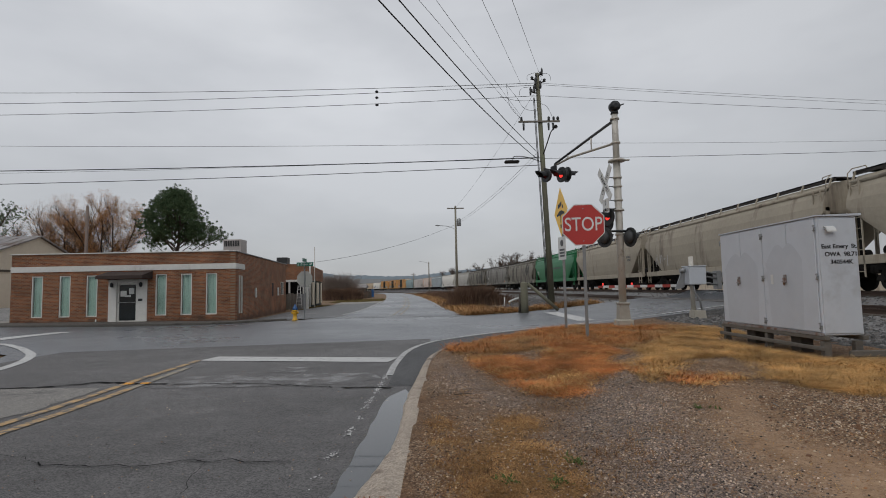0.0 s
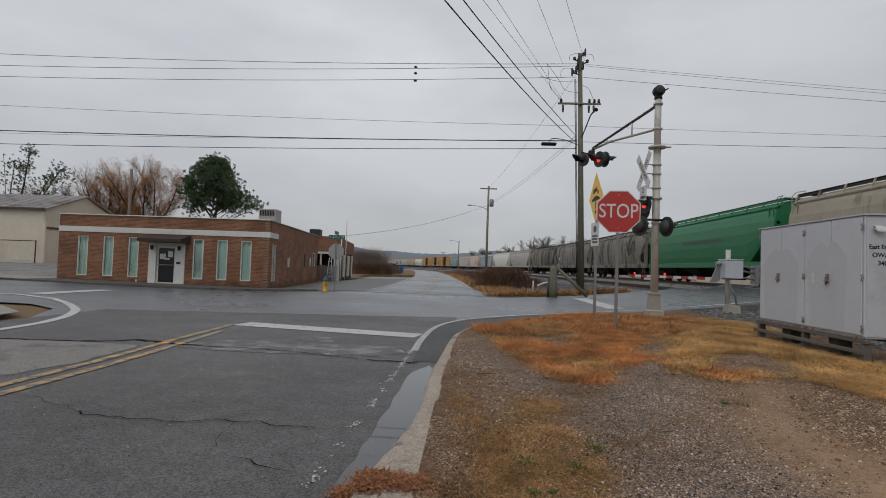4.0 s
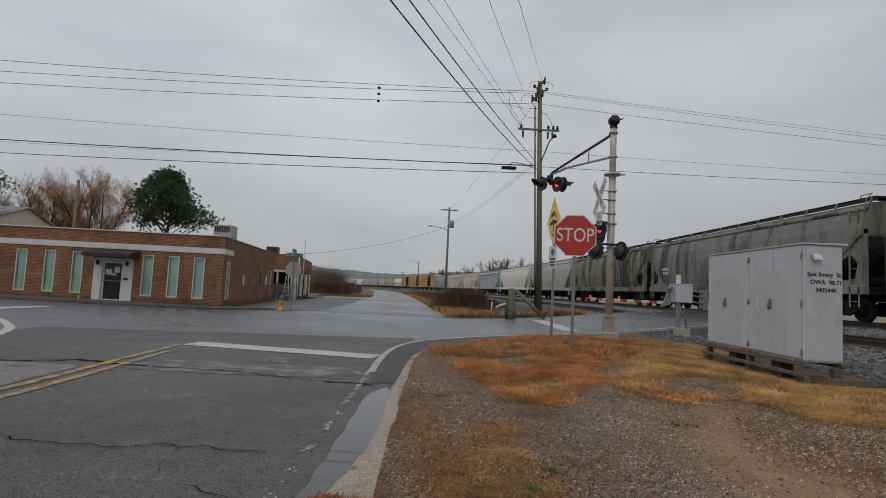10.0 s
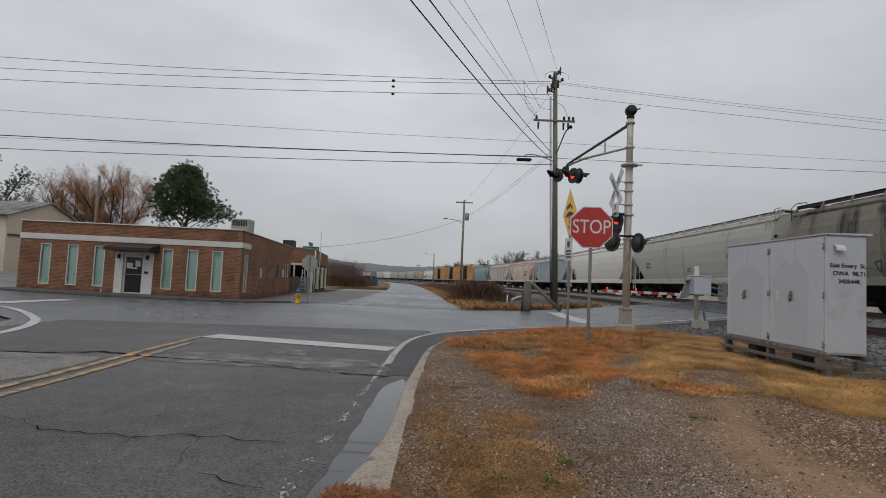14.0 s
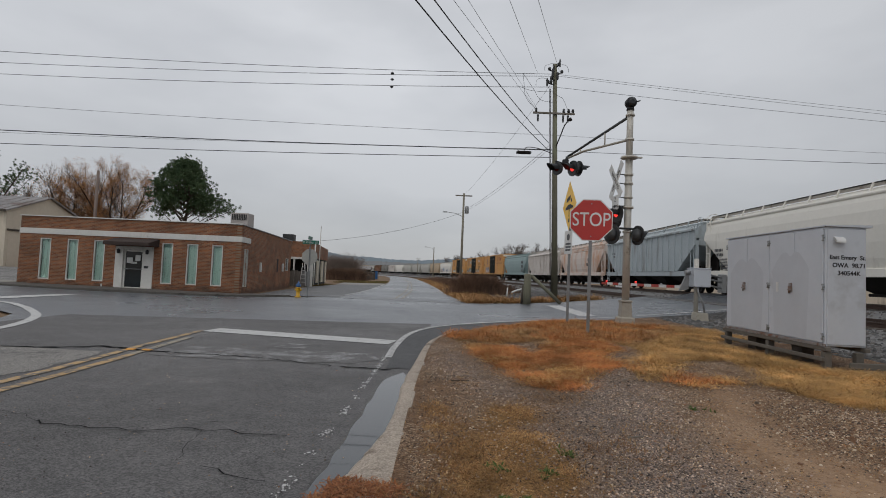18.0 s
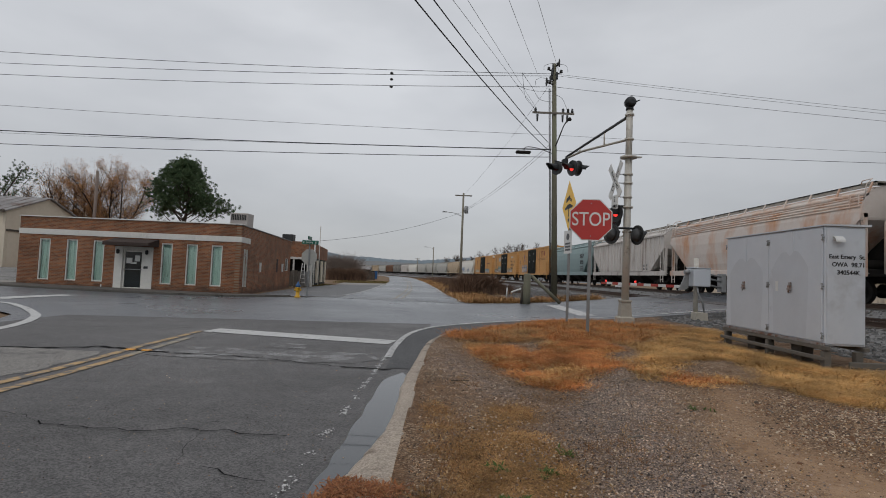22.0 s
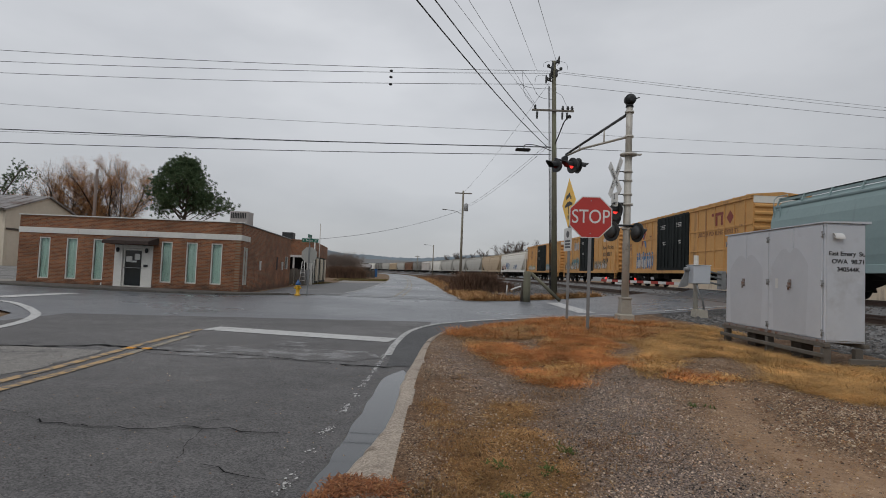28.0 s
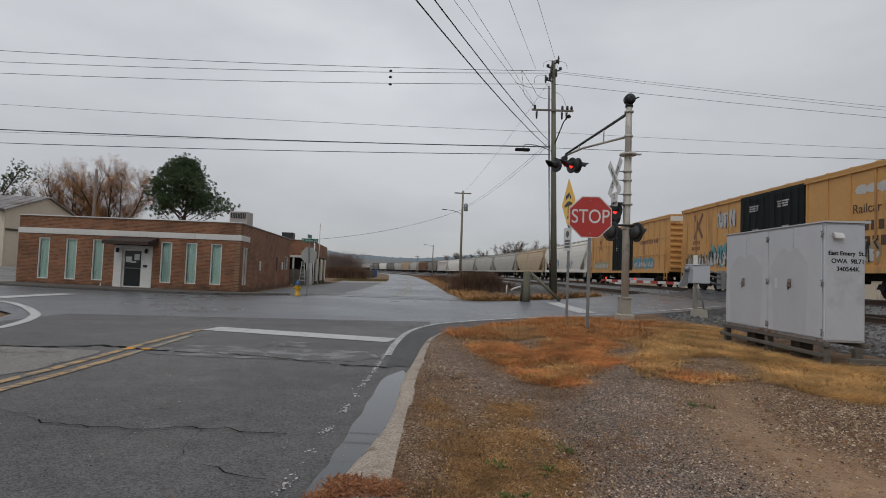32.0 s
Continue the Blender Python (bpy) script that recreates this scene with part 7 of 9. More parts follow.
            for oy, oz in outer:
                a = math.atan2(oz - cz, oy - cy)
                ring.append((bm.verts.new((x, oy, oz)), bm.verts.new((x, cy + 0.52 * math.cos(a), cz + 0.55 * math.sin(a)))))
            for (o0, i0), (o1, i1) in zip(ring, ring[1:] + ring[:1]):
                bm.faces.new((o0, o1, i1, i0))
            thick = bmesh.ops.extrude_face_region(bm, geom=bm.faces[:])
            bmesh.ops.translate(bm, vec=(sx * 0.04, 0, 0), verts=[v for v in thick["geom"] if isinstance(v, bmesh.types.BMVert)])
            part("end_sheet", bm, paint, t)
        coupler(t, d * (length / 2 - 0.55), d)
        bogie(t, d * (length / 2 - 2.35))
    # discharge hoppers
    n = 4 if length > 17.6 else 3
    span = length - 7.6
    for i in range(n):
        y = -span / 2 + span * i / (n - 1)
        w = span / (n - 1) * 0.47
        bm = bmesh.new()
        loft(bm, [[(-1.4, y - w, 1.26), (1.4, y - w, 1.26), (1.4, y + w, 1.26), (-1.4, y + w, 1.26)], [(-0.42, y - 0.35, 0.42), (0.42, y - 0.35, 0.42), (0.42, y + 0.35, 0.42), (-0.42, y + 0.35, 0.42)]])
        box(bm, -0.6, 0.6, y - 0.4, y + 0.4, 0.30, 0.42, 0.02)
        part("discharge_chute", bm, CAR_BLACK, t)
    # roof: hatch trough and running boards
    grate = WALK_PALE if paint in (WHITE_CAR, BLUE_GREY, PINK, RIB_WHITE, PALE_GREY, CREAM_CAR) else paint if paint in (TEAL, GREEN) else ROOF_WALK
    bm = bmesh.new()
    box(bm, -0.32, 0.32, -body_half + 0.9, body_half - 0.9, 4.46, 4.60, 0.03)
    part("hatch_trough", bm, roof or paint, t)
    for sx in (-1, 1):
        bm = bmesh.new()
        box(bm, min(sx * 0.62, sx * 1.12), max(sx * 0.62, sx * 1.12), -body_half - 0.15, body_half + 0.15, 4.545, 4.60)
        # edge built deep so that it takes in the shadow below the board
        box(bm, min(sx * 1.06, sx * 1.12), max(sx * 1.06, sx * 1.12), -body_half - 0.15, body_half + 0.15, 4.44, 4.60)
        part("running_board", bm, grate, t, "grating of the roof running board")
        m = int(2 * body_half / 1.6)
        for i in range(m + 1):
            y = -body_half + 2 * body_half * i / m
            bm = bmesh.new()
            quadbox(bm, [(sx * 1.25, y - 0.03, 4.2), (sx * 1.34, y - 0.03, 4.15), (sx * 1.34, y + 0.03, 4.15), (sx * 1.25, y + 0.03, 4.2), (sx * 1.09, y - 0.03, 4.60), (sx * 1.15, y - 0.03, 4.60), (sx * 1.15, y + 0.03, 4.60), (sx * 1.09, y + 0.03, 4.60)])
            part("walk_bracket", bm, paint, t)
    for d in (-1, 1):
        bm = bmesh.new()
        box(bm, -1.15, 1.15, min(d * body_half, d * (body_half - 0.5)), max(d * body_half, d * (body_half - 0.5)), 4.545, 4.60)
        part("end_walk", bm, grate, t)
        for sx in (-1, 1):
            bm = bmesh.new()
            tube(bm, [(sx * 1.46, d * body_half, 3.9), (sx * 1.40, d * (body_half + 0.06), 4.5), (sx * 1.2, d * (body_half + 0.08), 4.70), (sx * 1.13, d * (body_half - 0.5), 4.70), (sx * 1.12, d * (body_half - 0.55), 4.58)], 0.02, 6)
            part("roof_handhold", bm, paint, t)
    if paint is PINK:
        for sx in (-1, 1):
            for z, x in ((3.66, 1.535), (3.78, 1.505), (3.90, 1.465), (4.02, 1.41)):
                bm = bmesh.new()
                rod(bm, (sx * x, -body_half + 0.05, z), (sx * x, body_half - 0.05, z), 0.035, seg=6)
                part("side_corrugation", bm, paint, t)
    for mk in marks:
        mk(t, kind, body_half)
    return t


def side_mark(shapes, y, z, scale, material, label, name="painted_mark", lift=0.0):
    """Flat painted shapes on the side that faces the street: outlines in (across, up)."""
    def put(t, kind, half):
        bm = bmesh.new()
        for i, sh in enumerate(shapes):
            pts = [(y + p * scale, z + q * scale) for p, q in sh]
            vs = []
            for a, b in pts:
                x = 1.568
                if kind == "curved":
                    prof = hopper_profile("curved", 1.25)
                    for (x0, z0), (x1, z1) in zip(prof, prof[1:]):
                        if z0 <= b <= z1:
                            x = x0 + (x1 - x0) * (b - z0) / max(1e-6, z1 - z0) + 0.012
                elif kind == "box":
                    x = 1.448 if lift < 0.05 else 1.50
                vs.append(bm.verts.new((-x - lift - 0.0005 * (i % 14), a, b)))
            bm.faces.new(vs)
        part(name, bm, material, t, label)
    return put


def bars(rows, y, z, material, label="unreadable painted lettering", lift=0.0):
    """Bars in place of lettering: rows of (start, end) at falling heights."""
    sh = []
    for i, (a, b, h) in enumerate(rows):
        n = max(1, int((b - a) / (h * 0.9)))
        w = (b - a) / n
        for k in range(n):
            u = a + k * w
            sh.append([(u, -i * h * 1.6), (u + w * 0.72, -i * h * 1.6), (u + w * 0.72, h - i * h * 1.6), (u, h - i * h * 1.6)])
    return side_mark(sh, y, z, 1.0, material, label, "painted_bars", lift)


def ribbon(pts, w):
    """A bent stroke as short quads."""
    out, ps = [], [Vector(p) for p in smooth_line(pts, 5)]
    for i, (p, q) in enumerate(zip(ps, ps[1:])):
        d = (q - p).normalized()
        nrm = Vector((-d.y, d.x)) * w / 2
        e = d * w * 0.2
        out.append([tuple(p - nrm - e), tuple(q - nrm + e), tuple(q + nrm + e), tuple(p + nrm - e)])
    return out


def scrawl(seed, n, w, h, stroke):
    """Sprayed scribble strokes without letters."""
    rng, out = random.Random(seed), []
    for i in range(n):
        x = w * (i + 0.2) / n
        pts = [(x + rng.uniform(-0.1, 0.5) * w / n, rng.uniform(0, h)) for _ in range(4)]
        pts.sort(key=lambda p: rng.random())
        out += ribbon(pts, stroke * rng.uniform(0.6, 1.3))
    return out


def block_scrawl(seed, n, w, h):
    """Fat sprayed blobs side by side."""
    rng, out = random.Random(seed), []
    for i in range(n):
        cx, r = w * (i + 0.5) / n, w / n * 0.66
        out.append([(cx + r * rng.uniform(0.8, 1.1) * math.cos(a), h / 2 + h / 2 * rng.uniform(0.75, 1.1) * math.sin(a)) for a in [6.283 * k / 9 for k in range(9)]])
    return out


def boxcar(label, grid, marks=(), wide_door=True):
    length, name = 20.7, "boxcar"
    t = thing(name, pose(0, 0, 0), label, "freight car", "cars of the freight train")
    half = 9.35
    bm = bmesh.new()
    box(bm, -1.44, 1.44, -half, half, 1.12, 5.00)
    part("body", bm, YELLOW, t)
    bm = bmesh.new()
    loft(bm, [[(-1.53, y, 4.98), (1.53, y, 4.98), (1.53, y, 5.06), (0, y, 5.20), (-1.53, y, 5.06)] for y in (-half - 0.05, half + 0.05)])
    part("roof", bm, YELLOW, t)
    for i in range(15):
        y = -half + 0.5 + i * (2 * half - 1.0) / 14
        bm = bmesh.new()
        loft(bm, [[(-1.5, yy, 5.065), (0, yy, 5.205), (1.5, yy, 5.065), (1.5, yy, 5.10), (0, yy, 5.24), (-1.5, yy, 5.10)] for yy in (y - 0.04, y + 0.04)])
        part("roof_rib", bm, YELLOW, t)
    for sx in (-1, 1):
        def sidebox(name_, y0, y1, z0, z1, mat_, d0=1.435, d1=1.52, parent=t):
            b_ = bmesh.new()
            box(b_, min(sx * d0, sx * d1), max(sx * d0, sx * d1), y0, y1, z0, z1, 0.008)
            return part(name_, b_, mat_, parent)
        sidebox("side_sill", -half, half, 1.0, 1.28, YELLOW)
        sidebox("side_plate", -half, half, 4.84, 5.00, YELLOW)
        step = 1.02 if grid else 1.22
        y = 2.55
        while y < half:
            for s in (-1, 1):
                sidebox("side_post", s * y - 0.045, s * y + 0.045, 1.28, 4.84, YELLOW, 1.435, 1.485)
            y += step
        if grid:
            for s in (-1, 1):
                for z in (2.35, 3.55):
                    sidebox("side_rail", min(s * 2.5, s * (half - 0.02)), max(s * 2.5, s * (half - 0.02)), z - 0.05, z + 0.05, YELLOW, 1.435, 1.475)
        for s in (-1, 1):
            d = sidebox("door", min(s * 0.02, s * 2.45), max(s * 0.02, s * 2.45), 1.2, 4.92, DOOR_DARK, 1.435, 1.535)
            for yy in (0.45, 1.0, 1.6, 2.1):
                b_ = bmesh.new()
                rod(b_, (sx * 1.57, s * yy, 1.35), (sx * 1.57, s * yy, 4.8), 0.022, seg=6)
                part("door_bar", b_, DOOR_DARK, d)
            for z in (1.45, 2.6, 3.0, 4.7):
                b_ = bmesh.new()
                box(b_, min(sx * 1.535, sx * 1.56), max(sx * 1.535, sx * 1.56), min(s * 0.15, s * 2.35), max(s * 0.15, s * 2.35), z - 0.04, z + 0.04)
                part("door_rib", b_, DOOR_DARK, d)
        ladder(t, sx * 1.55, half - 0.35, 0.5, 2.9, YELLOW)
        ladder(t, sx * 1.55, -half + 0.35, 0.5, 2.9, YELLOW)
    for d in (-1, 1):
        for i in range(9):
            z = 1.3 + i * 0.38
            bm = bmesh.new()
            loft(bm, [[(x, d * half, z), (x, d * (half + 0.1), z + 0.08), (x, d * (half + 0.1), z + 0.17), (x, d * half, z + 0.25)] for x in (-1.38, 1.38)])
            part("end_corrugation", bm, YELLOW, t)
        bm = bmesh.new()
        box(bm, -1.42, 1.42, min(d * half, d * (half + 0.03)), max(d * half, d * (half + 0.03)), 4.62, 4.98)
        part("end_band", bm, WHITE_CAR if grid else YELLOW, t, "white painted band at the top of the end" if grid else "")
        coupler(t, d * (length / 2 - 0.75), d)
        bogie(t, d * 7.0)
        bm = bmesh.new()
        box(bm, -1.2, 1.2, min(d * half, d * (half + 0.25)), max(d * half, d * (half + 0.25)), 1.0, 1.06)
        part("end_platform", bm, CAR_BLACK, t)
    bm = bmesh.new()
    box(bm, -0.4, 0.4, -half, half, 0.75, 1.1)
    for y in (-3.0, 1.5, 3.4):
        box(bm, -1.0, 1.0, y, y + 0.9, 0.62, 1.0, 0.03)
    part("underframe", bm, CAR_BLACK, t)
    for mk in marks:
        mk(t, "box", half)
    return t


LOGO = ribbon([(-1.75, 0.15), (-1.5, 0.75), (-1.1, 0.75), (-0.85, 0.3), (-0.6, 0.0), (-0.3, 0.1), (-0.05, 0.5), (0.2, 0.85)], 0.2)


def small_data(y, z, m=None):
    return bars([(0, 0.9, 0.16), (0, 0.8, 0.16)], y, z, m or GREY_INK)


# places of the joints between cars, metres along the track at the clip's start
CARS = []


def add_car(front, length, ob):
    CARS.append((front + length / 2, ob))


HOPPER_STORE = {}


def hopper_like(key, *args, **kw):
    """A hopper car: built once for each key, then copied."""
    if key in HOPPER_STORE:
        return copy_thing(HOPPER_STORE[key], pose(0, 0, 0))
    HOPPER_STORE[key] = hopper(*args, **kw)
    return HOPPER_STORE[key]


def build_train():
    add_car(0.5, 20.1, hopper("faded tan curved-side covered hopper car", TAN, "curved", 20.1, [bars([(0, 1.0, 0.3), (0, 1.3, 0.3)], 5.8, 2.7, GREY_INK), side_mark([[(0, 0), (0.9, 0), (0.9, 0.25), (0, 0.25)]], 6.2, 1.4, 1.0, MARK_ORANGE, "orange reflective panel")], name="hopper_car"))
    add_car(20.6, 19.7, hopper("streaked tan curved-side covered hopper car", TAN, "curved", 19.7, [small_data(-7.0, 2.6), side_mark(scrawl(3, 6, 2.2, 0.9, 0.08), 5.4, 1.6, 1.0, MARK_WHITE, "white sprayed scrawl")]))
    add_car(40.3, 19.3, hopper("faded tan covered hopper car with a rusty roof walk", TAN, "curved", 19.3, [small_data(-7.0, 2.6)]))
    add_car(59.6, 20.0, hopper("bright green covered hopper car", GREEN, "curved", 20.0, [small_data(7.0, 2.4, WHITE_INK), bars([(0, 6.0, 0.2)], -4.0, 2.6, GREY_INK)], roof=GREEN))
    add_car(79.6, 19.1, hopper("sooty grey covered hopper car with a large black logo shape", DARK_GREY, "curved", 19.1, [side_mark(LOGO, -4.2, 2.35, 1.35, MARK_BLACK, "large dark logo shape"), small_data(6.8, 2.5)]))
    add_car(98.7, 19.5, hopper("dirty streaked grey covered hopper car", MID_GREY, "curved", 19.5, [small_data(6.2, 2.4, WHITE_INK), side_mark([[(0, 0), (0.5, 0), (0.5, 0.2), (0, 0.2)]], -7.5, 1.45, 1.0, MARK_ORANGE, "orange panel")]))
    add_car(118.2, 19.1, hopper("sooty grey covered hopper car with logo shape and scrawls", DARK_GREY, "curved", 19.1, [side_mark(LOGO, -4.2, 2.35, 1.35, MARK_BLACK, "dark logo shape"), side_mark(scrawl(8, 9, 7.0, 1.0, 0.09), -1.0, 1.5, 1.0, MARK_GREY, "dark sprayed scrawl")]))
    add_car(137.3, 19.7, hopper("pale grey covered hopper car with smooth curved sides", PALE_GREY, "curved", 19.7, [small_data(5.4, 2.4), bars([(0, 0.5, 0.1), (0, 0.5, 0.1)], -1.0, 1.9, GREY_INK)]))
    add_car(157.0, 20.0, hopper("off-white covered hopper car with smooth sides", WHITE_CAR, "curved", 20.0, [small_data(7.2, 2.4), bars([(0, 0.8, 0.1)] * 4, 6.8, 1.9, GREY_INK)]))
    add_car(177.0, 18.7, hopper("pale blue-grey ribbed covered hopper car", BLUE_GREY, "ribbed", 18.7, [small_data(6.4, 2.9)]))
    add_car(195.7, 17.8, hopper("white covered hopper car streaked with orange rust", PINK, "curved", 17.8, [bars([(0, 1.2, 0.3), (0, 1.6, 0.3)], -4.6, 2.5, MARK_GREY)]))
    add_car(213.5, 18.3, hopper("grimy white covered hopper car with dark ribs", RIB_WHITE, "ribbed", 18.3, [small_data(-5.6, 1.7)], 0.8))
    add_car(231.8, 18.2, hopper("pale teal covered hopper car", TEAL, "curved", 18.2, [bars([(0, 1.4, 0.42), (0, 1.2, 0.42)], -6.4, 2.9, BLACK_INK), bars([(0, 1.2, 0.12)] * 3, -6.2, 1.9, GREY_INK)]))
    # a bar on two posts and a lozenge, in place of the owner's mark
    LOGO_BLOCKS = [[(1.0, 0), (1.22, 0), (1.22, 0.56), (1.0, 0.56)], [(0.25, 0.58), (1.65, 0.58), (1.65, 0.75), (0.25, 0.75)], [(0.42, 0), (0.62, 0), (0.62, 0.56), (0.42, 0.56)], [(-0.35, 0), (0.02, 0.37), (-0.35, 0.75), (-0.72, 0.37)]]

    def crossed(y, z, size, a, b):
        """Two crossing strokes, one of each colour."""
        return [side_mark(ribbon([(-0.5, -0.7), (0.5, 0.7)], 0.24), y, z, size, a, "sprayed cross stroke"), side_mark(ribbon([(-0.5, 0.7), (0.5, -0.7)], 0.24), y, z, size, b, "sprayed cross stroke", lift=0.008)]

    def foot_scrawl(seed, y, w, h, fat, fat_label, line):
        """Fat sprayed shapes along the foot of the side with thin strokes over them."""
        return [side_mark(block_scrawl(seed, max(4, int(w / 0.42)), w, h), y, 1.3, 1.0, fat, fat_label, lift=0.012), side_mark(block_scrawl(seed + 5, max(3, int(w / 0.7)), w * 0.9, h * 0.55), y + 0.1, 1.42, 1.0, MARK_WHITE, "white sprayed patches", lift=0.02), side_mark(scrawl(seed + 2, int(w * 2.4), w, h, 0.09), y, 1.3, 1.0, fat, "sprayed strokes", lift=0.028), side_mark(scrawl(seed + 1, int(w * 3), w, h, 0.06), y, 1.3, 1.0, line, "thin sprayed strokes", lift=0.036)]

    def door_text(y):
        return [bars([(0, 0.85, 0.07), (0.05, 0.8, 0.07), (0.05, 0.85, 0.07)], y, 4.3, MARK_WHITE, "small white stencilled lettering", 0.066), bars([(0, 0.5, 0.09), (0, 0.4, 0.09)], y, 3.1, MARK_WHITE, "small white stencilled lettering", 0.066)]

    def painted_words(text, y, z, size, material, label):
        """Words on the side that faces the street."""
        return lambda t, kind, half: letters(text, size, material, t, pose(-1.455, y, z, 90, 0, -90), "painted_words", label, extrude=0.003)

    white_out = lambda y: side_mark(block_scrawl(12, 3, 1.5, 0.42), y, 3.95, 1.0, MARK_WHITE, "white painted-out block")
    add_car(250.1, 20.7, boxcar("yellow-orange ribbed boxcar with black doors and blue scrawl", True, [
        side_mark(LOGO_BLOCKS, -6.9, 3.72, 1.0, MARK_RED, "dark red painted logo shapes", lift=0.01), painted_words("RAILCAR POOLING EXPERTS", -5.75, 3.3, 0.36, MARK_MAROON, "dark brown slogan lettering"),
        *crossed(5.2, 3.7, 1.05, MARK_BLUE, MARK_RED), painted_words("next\nload", 6.6, 3.8, 0.3, MARK_BROWN, "small brown lettering"), bars([(0, 0.5, 0.13), (0, 0.45, 0.13)], 3.6, 3.7, MARK_MAROON), bars([(0, 1.0, 0.2), (0, 1.2, 0.2)], 7.8, 3.2, MARK_MAROON),
        *foot_scrawl(4, 3.3, 3.4, 1.35, MARK_BLUE, "blue sprayed blocks", MARK_WHITE), *door_text(0.9), *door_text(-1.6)]))
    add_car(270.8, 20.8, boxcar("yellow boxcar with black doors, white bubble scrawl and brown slogan bars", False, [
        *foot_scrawl(9, 3.0, 2.6, 1.45, MARK_CYAN, "pale cyan sprayed blocks", MARK_BLACK), side_mark(block_scrawl(10, 6, 2.0, 1.05), 3.0, 3.45, 1.0, MARK_WHITE, "white bubble scrawl", lift=0.012), side_mark(scrawl(31, 7, 2.0, 1.05, 0.05), 3.0, 3.45, 1.0, MARK_GREY, "dark outline of the bubble scrawl", lift=0.022),
        *crossed(7.2, 3.85, 1.0, MARK_MAROON, MARK_MAROON), bars([(0, 0.9, 0.22), (0, 1.1, 0.22)], 7.0, 2.75, MARK_MAROON),
        painted_words("Railcar Pooling", -6.6, 3.42, 0.50, MARK_BROWN, "dark brown slogan lettering"), bars([(0.0, 2.4, 0.36), (0.9, 2.4, 0.36)], -7.6, 2.6, MARK_BROWN), white_out(-6.8),
        *foot_scrawl(35, -6.4, 3.9, 0.95, MARK_PALE, "white sprayed blocks", MARK_BLACK), *foot_scrawl(45, 5.2, 3.6, 0.95, MARK_PALE, "white sprayed blocks", MARK_BLACK), *door_text(0.8), *door_text(-1.5)]))
    add_car(291.6, 20.8, boxcar("yellow boxcar with black doors and cyan scrawl along its foot", True, [
        *foot_scrawl(41, -6.8, 4.2, 0.9, MARK_CYAN, "cyan sprayed blocks", MARK_BLUE), *foot_scrawl(47, 3.6, 4.6, 0.8, MARK_OLIVE, "pale green sprayed blocks", MARK_WHITE),
        bars([(0, 3.4, 0.26)], -7.4, 3.2, MARK_MAROON), *crossed(6.2, 3.7, 0.9, MARK_RED, MARK_MAROON), *door_text(0.9)]))
    s = 312.4
    order = [("white_scrawl", WHITE_CAR, "curved", 19.7, "off-white covered hopper car with blue and red scrawl"), ("cream", CREAM_CAR, "curved", 18.7, "cream covered hopper car"), ("grey", PALE_GREY, "curved", 19.5, "pale grey covered hopper car"),
             ("grey", PALE_GREY, "curved", 19.5, ""), ("grey", PALE_GREY, "curved", 19.5, ""), ("white", WHITE_CAR, "curved", 19.7, "off-white covered hopper car"), ("grey_ribbed", RIB_WHITE, "ribbed", 18.3, "grimy ribbed covered hopper car"),
             ("mid", MID_GREY, "curved", 19.1, "streaked grey covered hopper car"), ("brown", BROWN_CAR, "ribbed", 18.3, "brown ribbed covered hopper car"), ("grey", PALE_GREY, "curved", 19.5, ""), ("brown_tan", CREAM_CAR, "ribbed", 18.7, "tan ribbed covered hopper car"), ("grey", PALE_GREY, "curved", 19.5, ""),
             ("mid", MID_GREY, "curved", 19.1, ""), ("white", WHITE_CAR, "curved", 19.7, ""), ("dark", DARK_GREY, "curved", 19.1, "sooty grey covered hopper car"), ("grey", PALE_GREY, "curved", 19.5, "")]
    for key, paint, kind, length, label in order:
        marks = []
        if key == "white_scrawl":
            marks = [side_mark(scrawl(51, 8, 3.0, 1.2, 0.2), 1.5, 1.5, 1.0, MARK_BLUE, "blue sprayed scrawl"), side_mark(scrawl(52, 8, 3.0, 1.0, 0.18), 4.5, 1.5, 1.0, MARK_RED, "red sprayed scrawl"), side_mark(scrawl(53, 6, 3.0, 1.0, 0.18), -4.5, 1.5, 1.0, MARK_BLUE, "blue sprayed scrawl")]
        add_car(s, length, hopper_like(key, label, paint, kind, length, marks))
        s += length


build_train()


def rolled(t):
    """Metres that the train has come on by t seconds."""
    return 8.088 * t - 0.00302 * t * t


def motions():
    for centre, ob in CARS:
        rows = []
        for i in range(33):
            (x, y, z), a = on_track(centre - rolled(float(i)))
            rows.append((float(i), pose(x, y, z, 0, 0, math.degrees(a))))
        walk(ob, rows)


# ---- plants, stones and distance ----
def sheet_mesh(name, verts, faces, material, label, category, kind="stuff", parent=None):
    me = bpy.data.meshes.new(name)
    me.from_pydata(verts, [], faces)
    for m in material if isinstance(material, list) else [material]:
        me.materials.append(m)
    ob = new(name, me)
    if parent:
        ob.parent = parent
        return ob
    return tagged(ob, label, category, kind=kind)


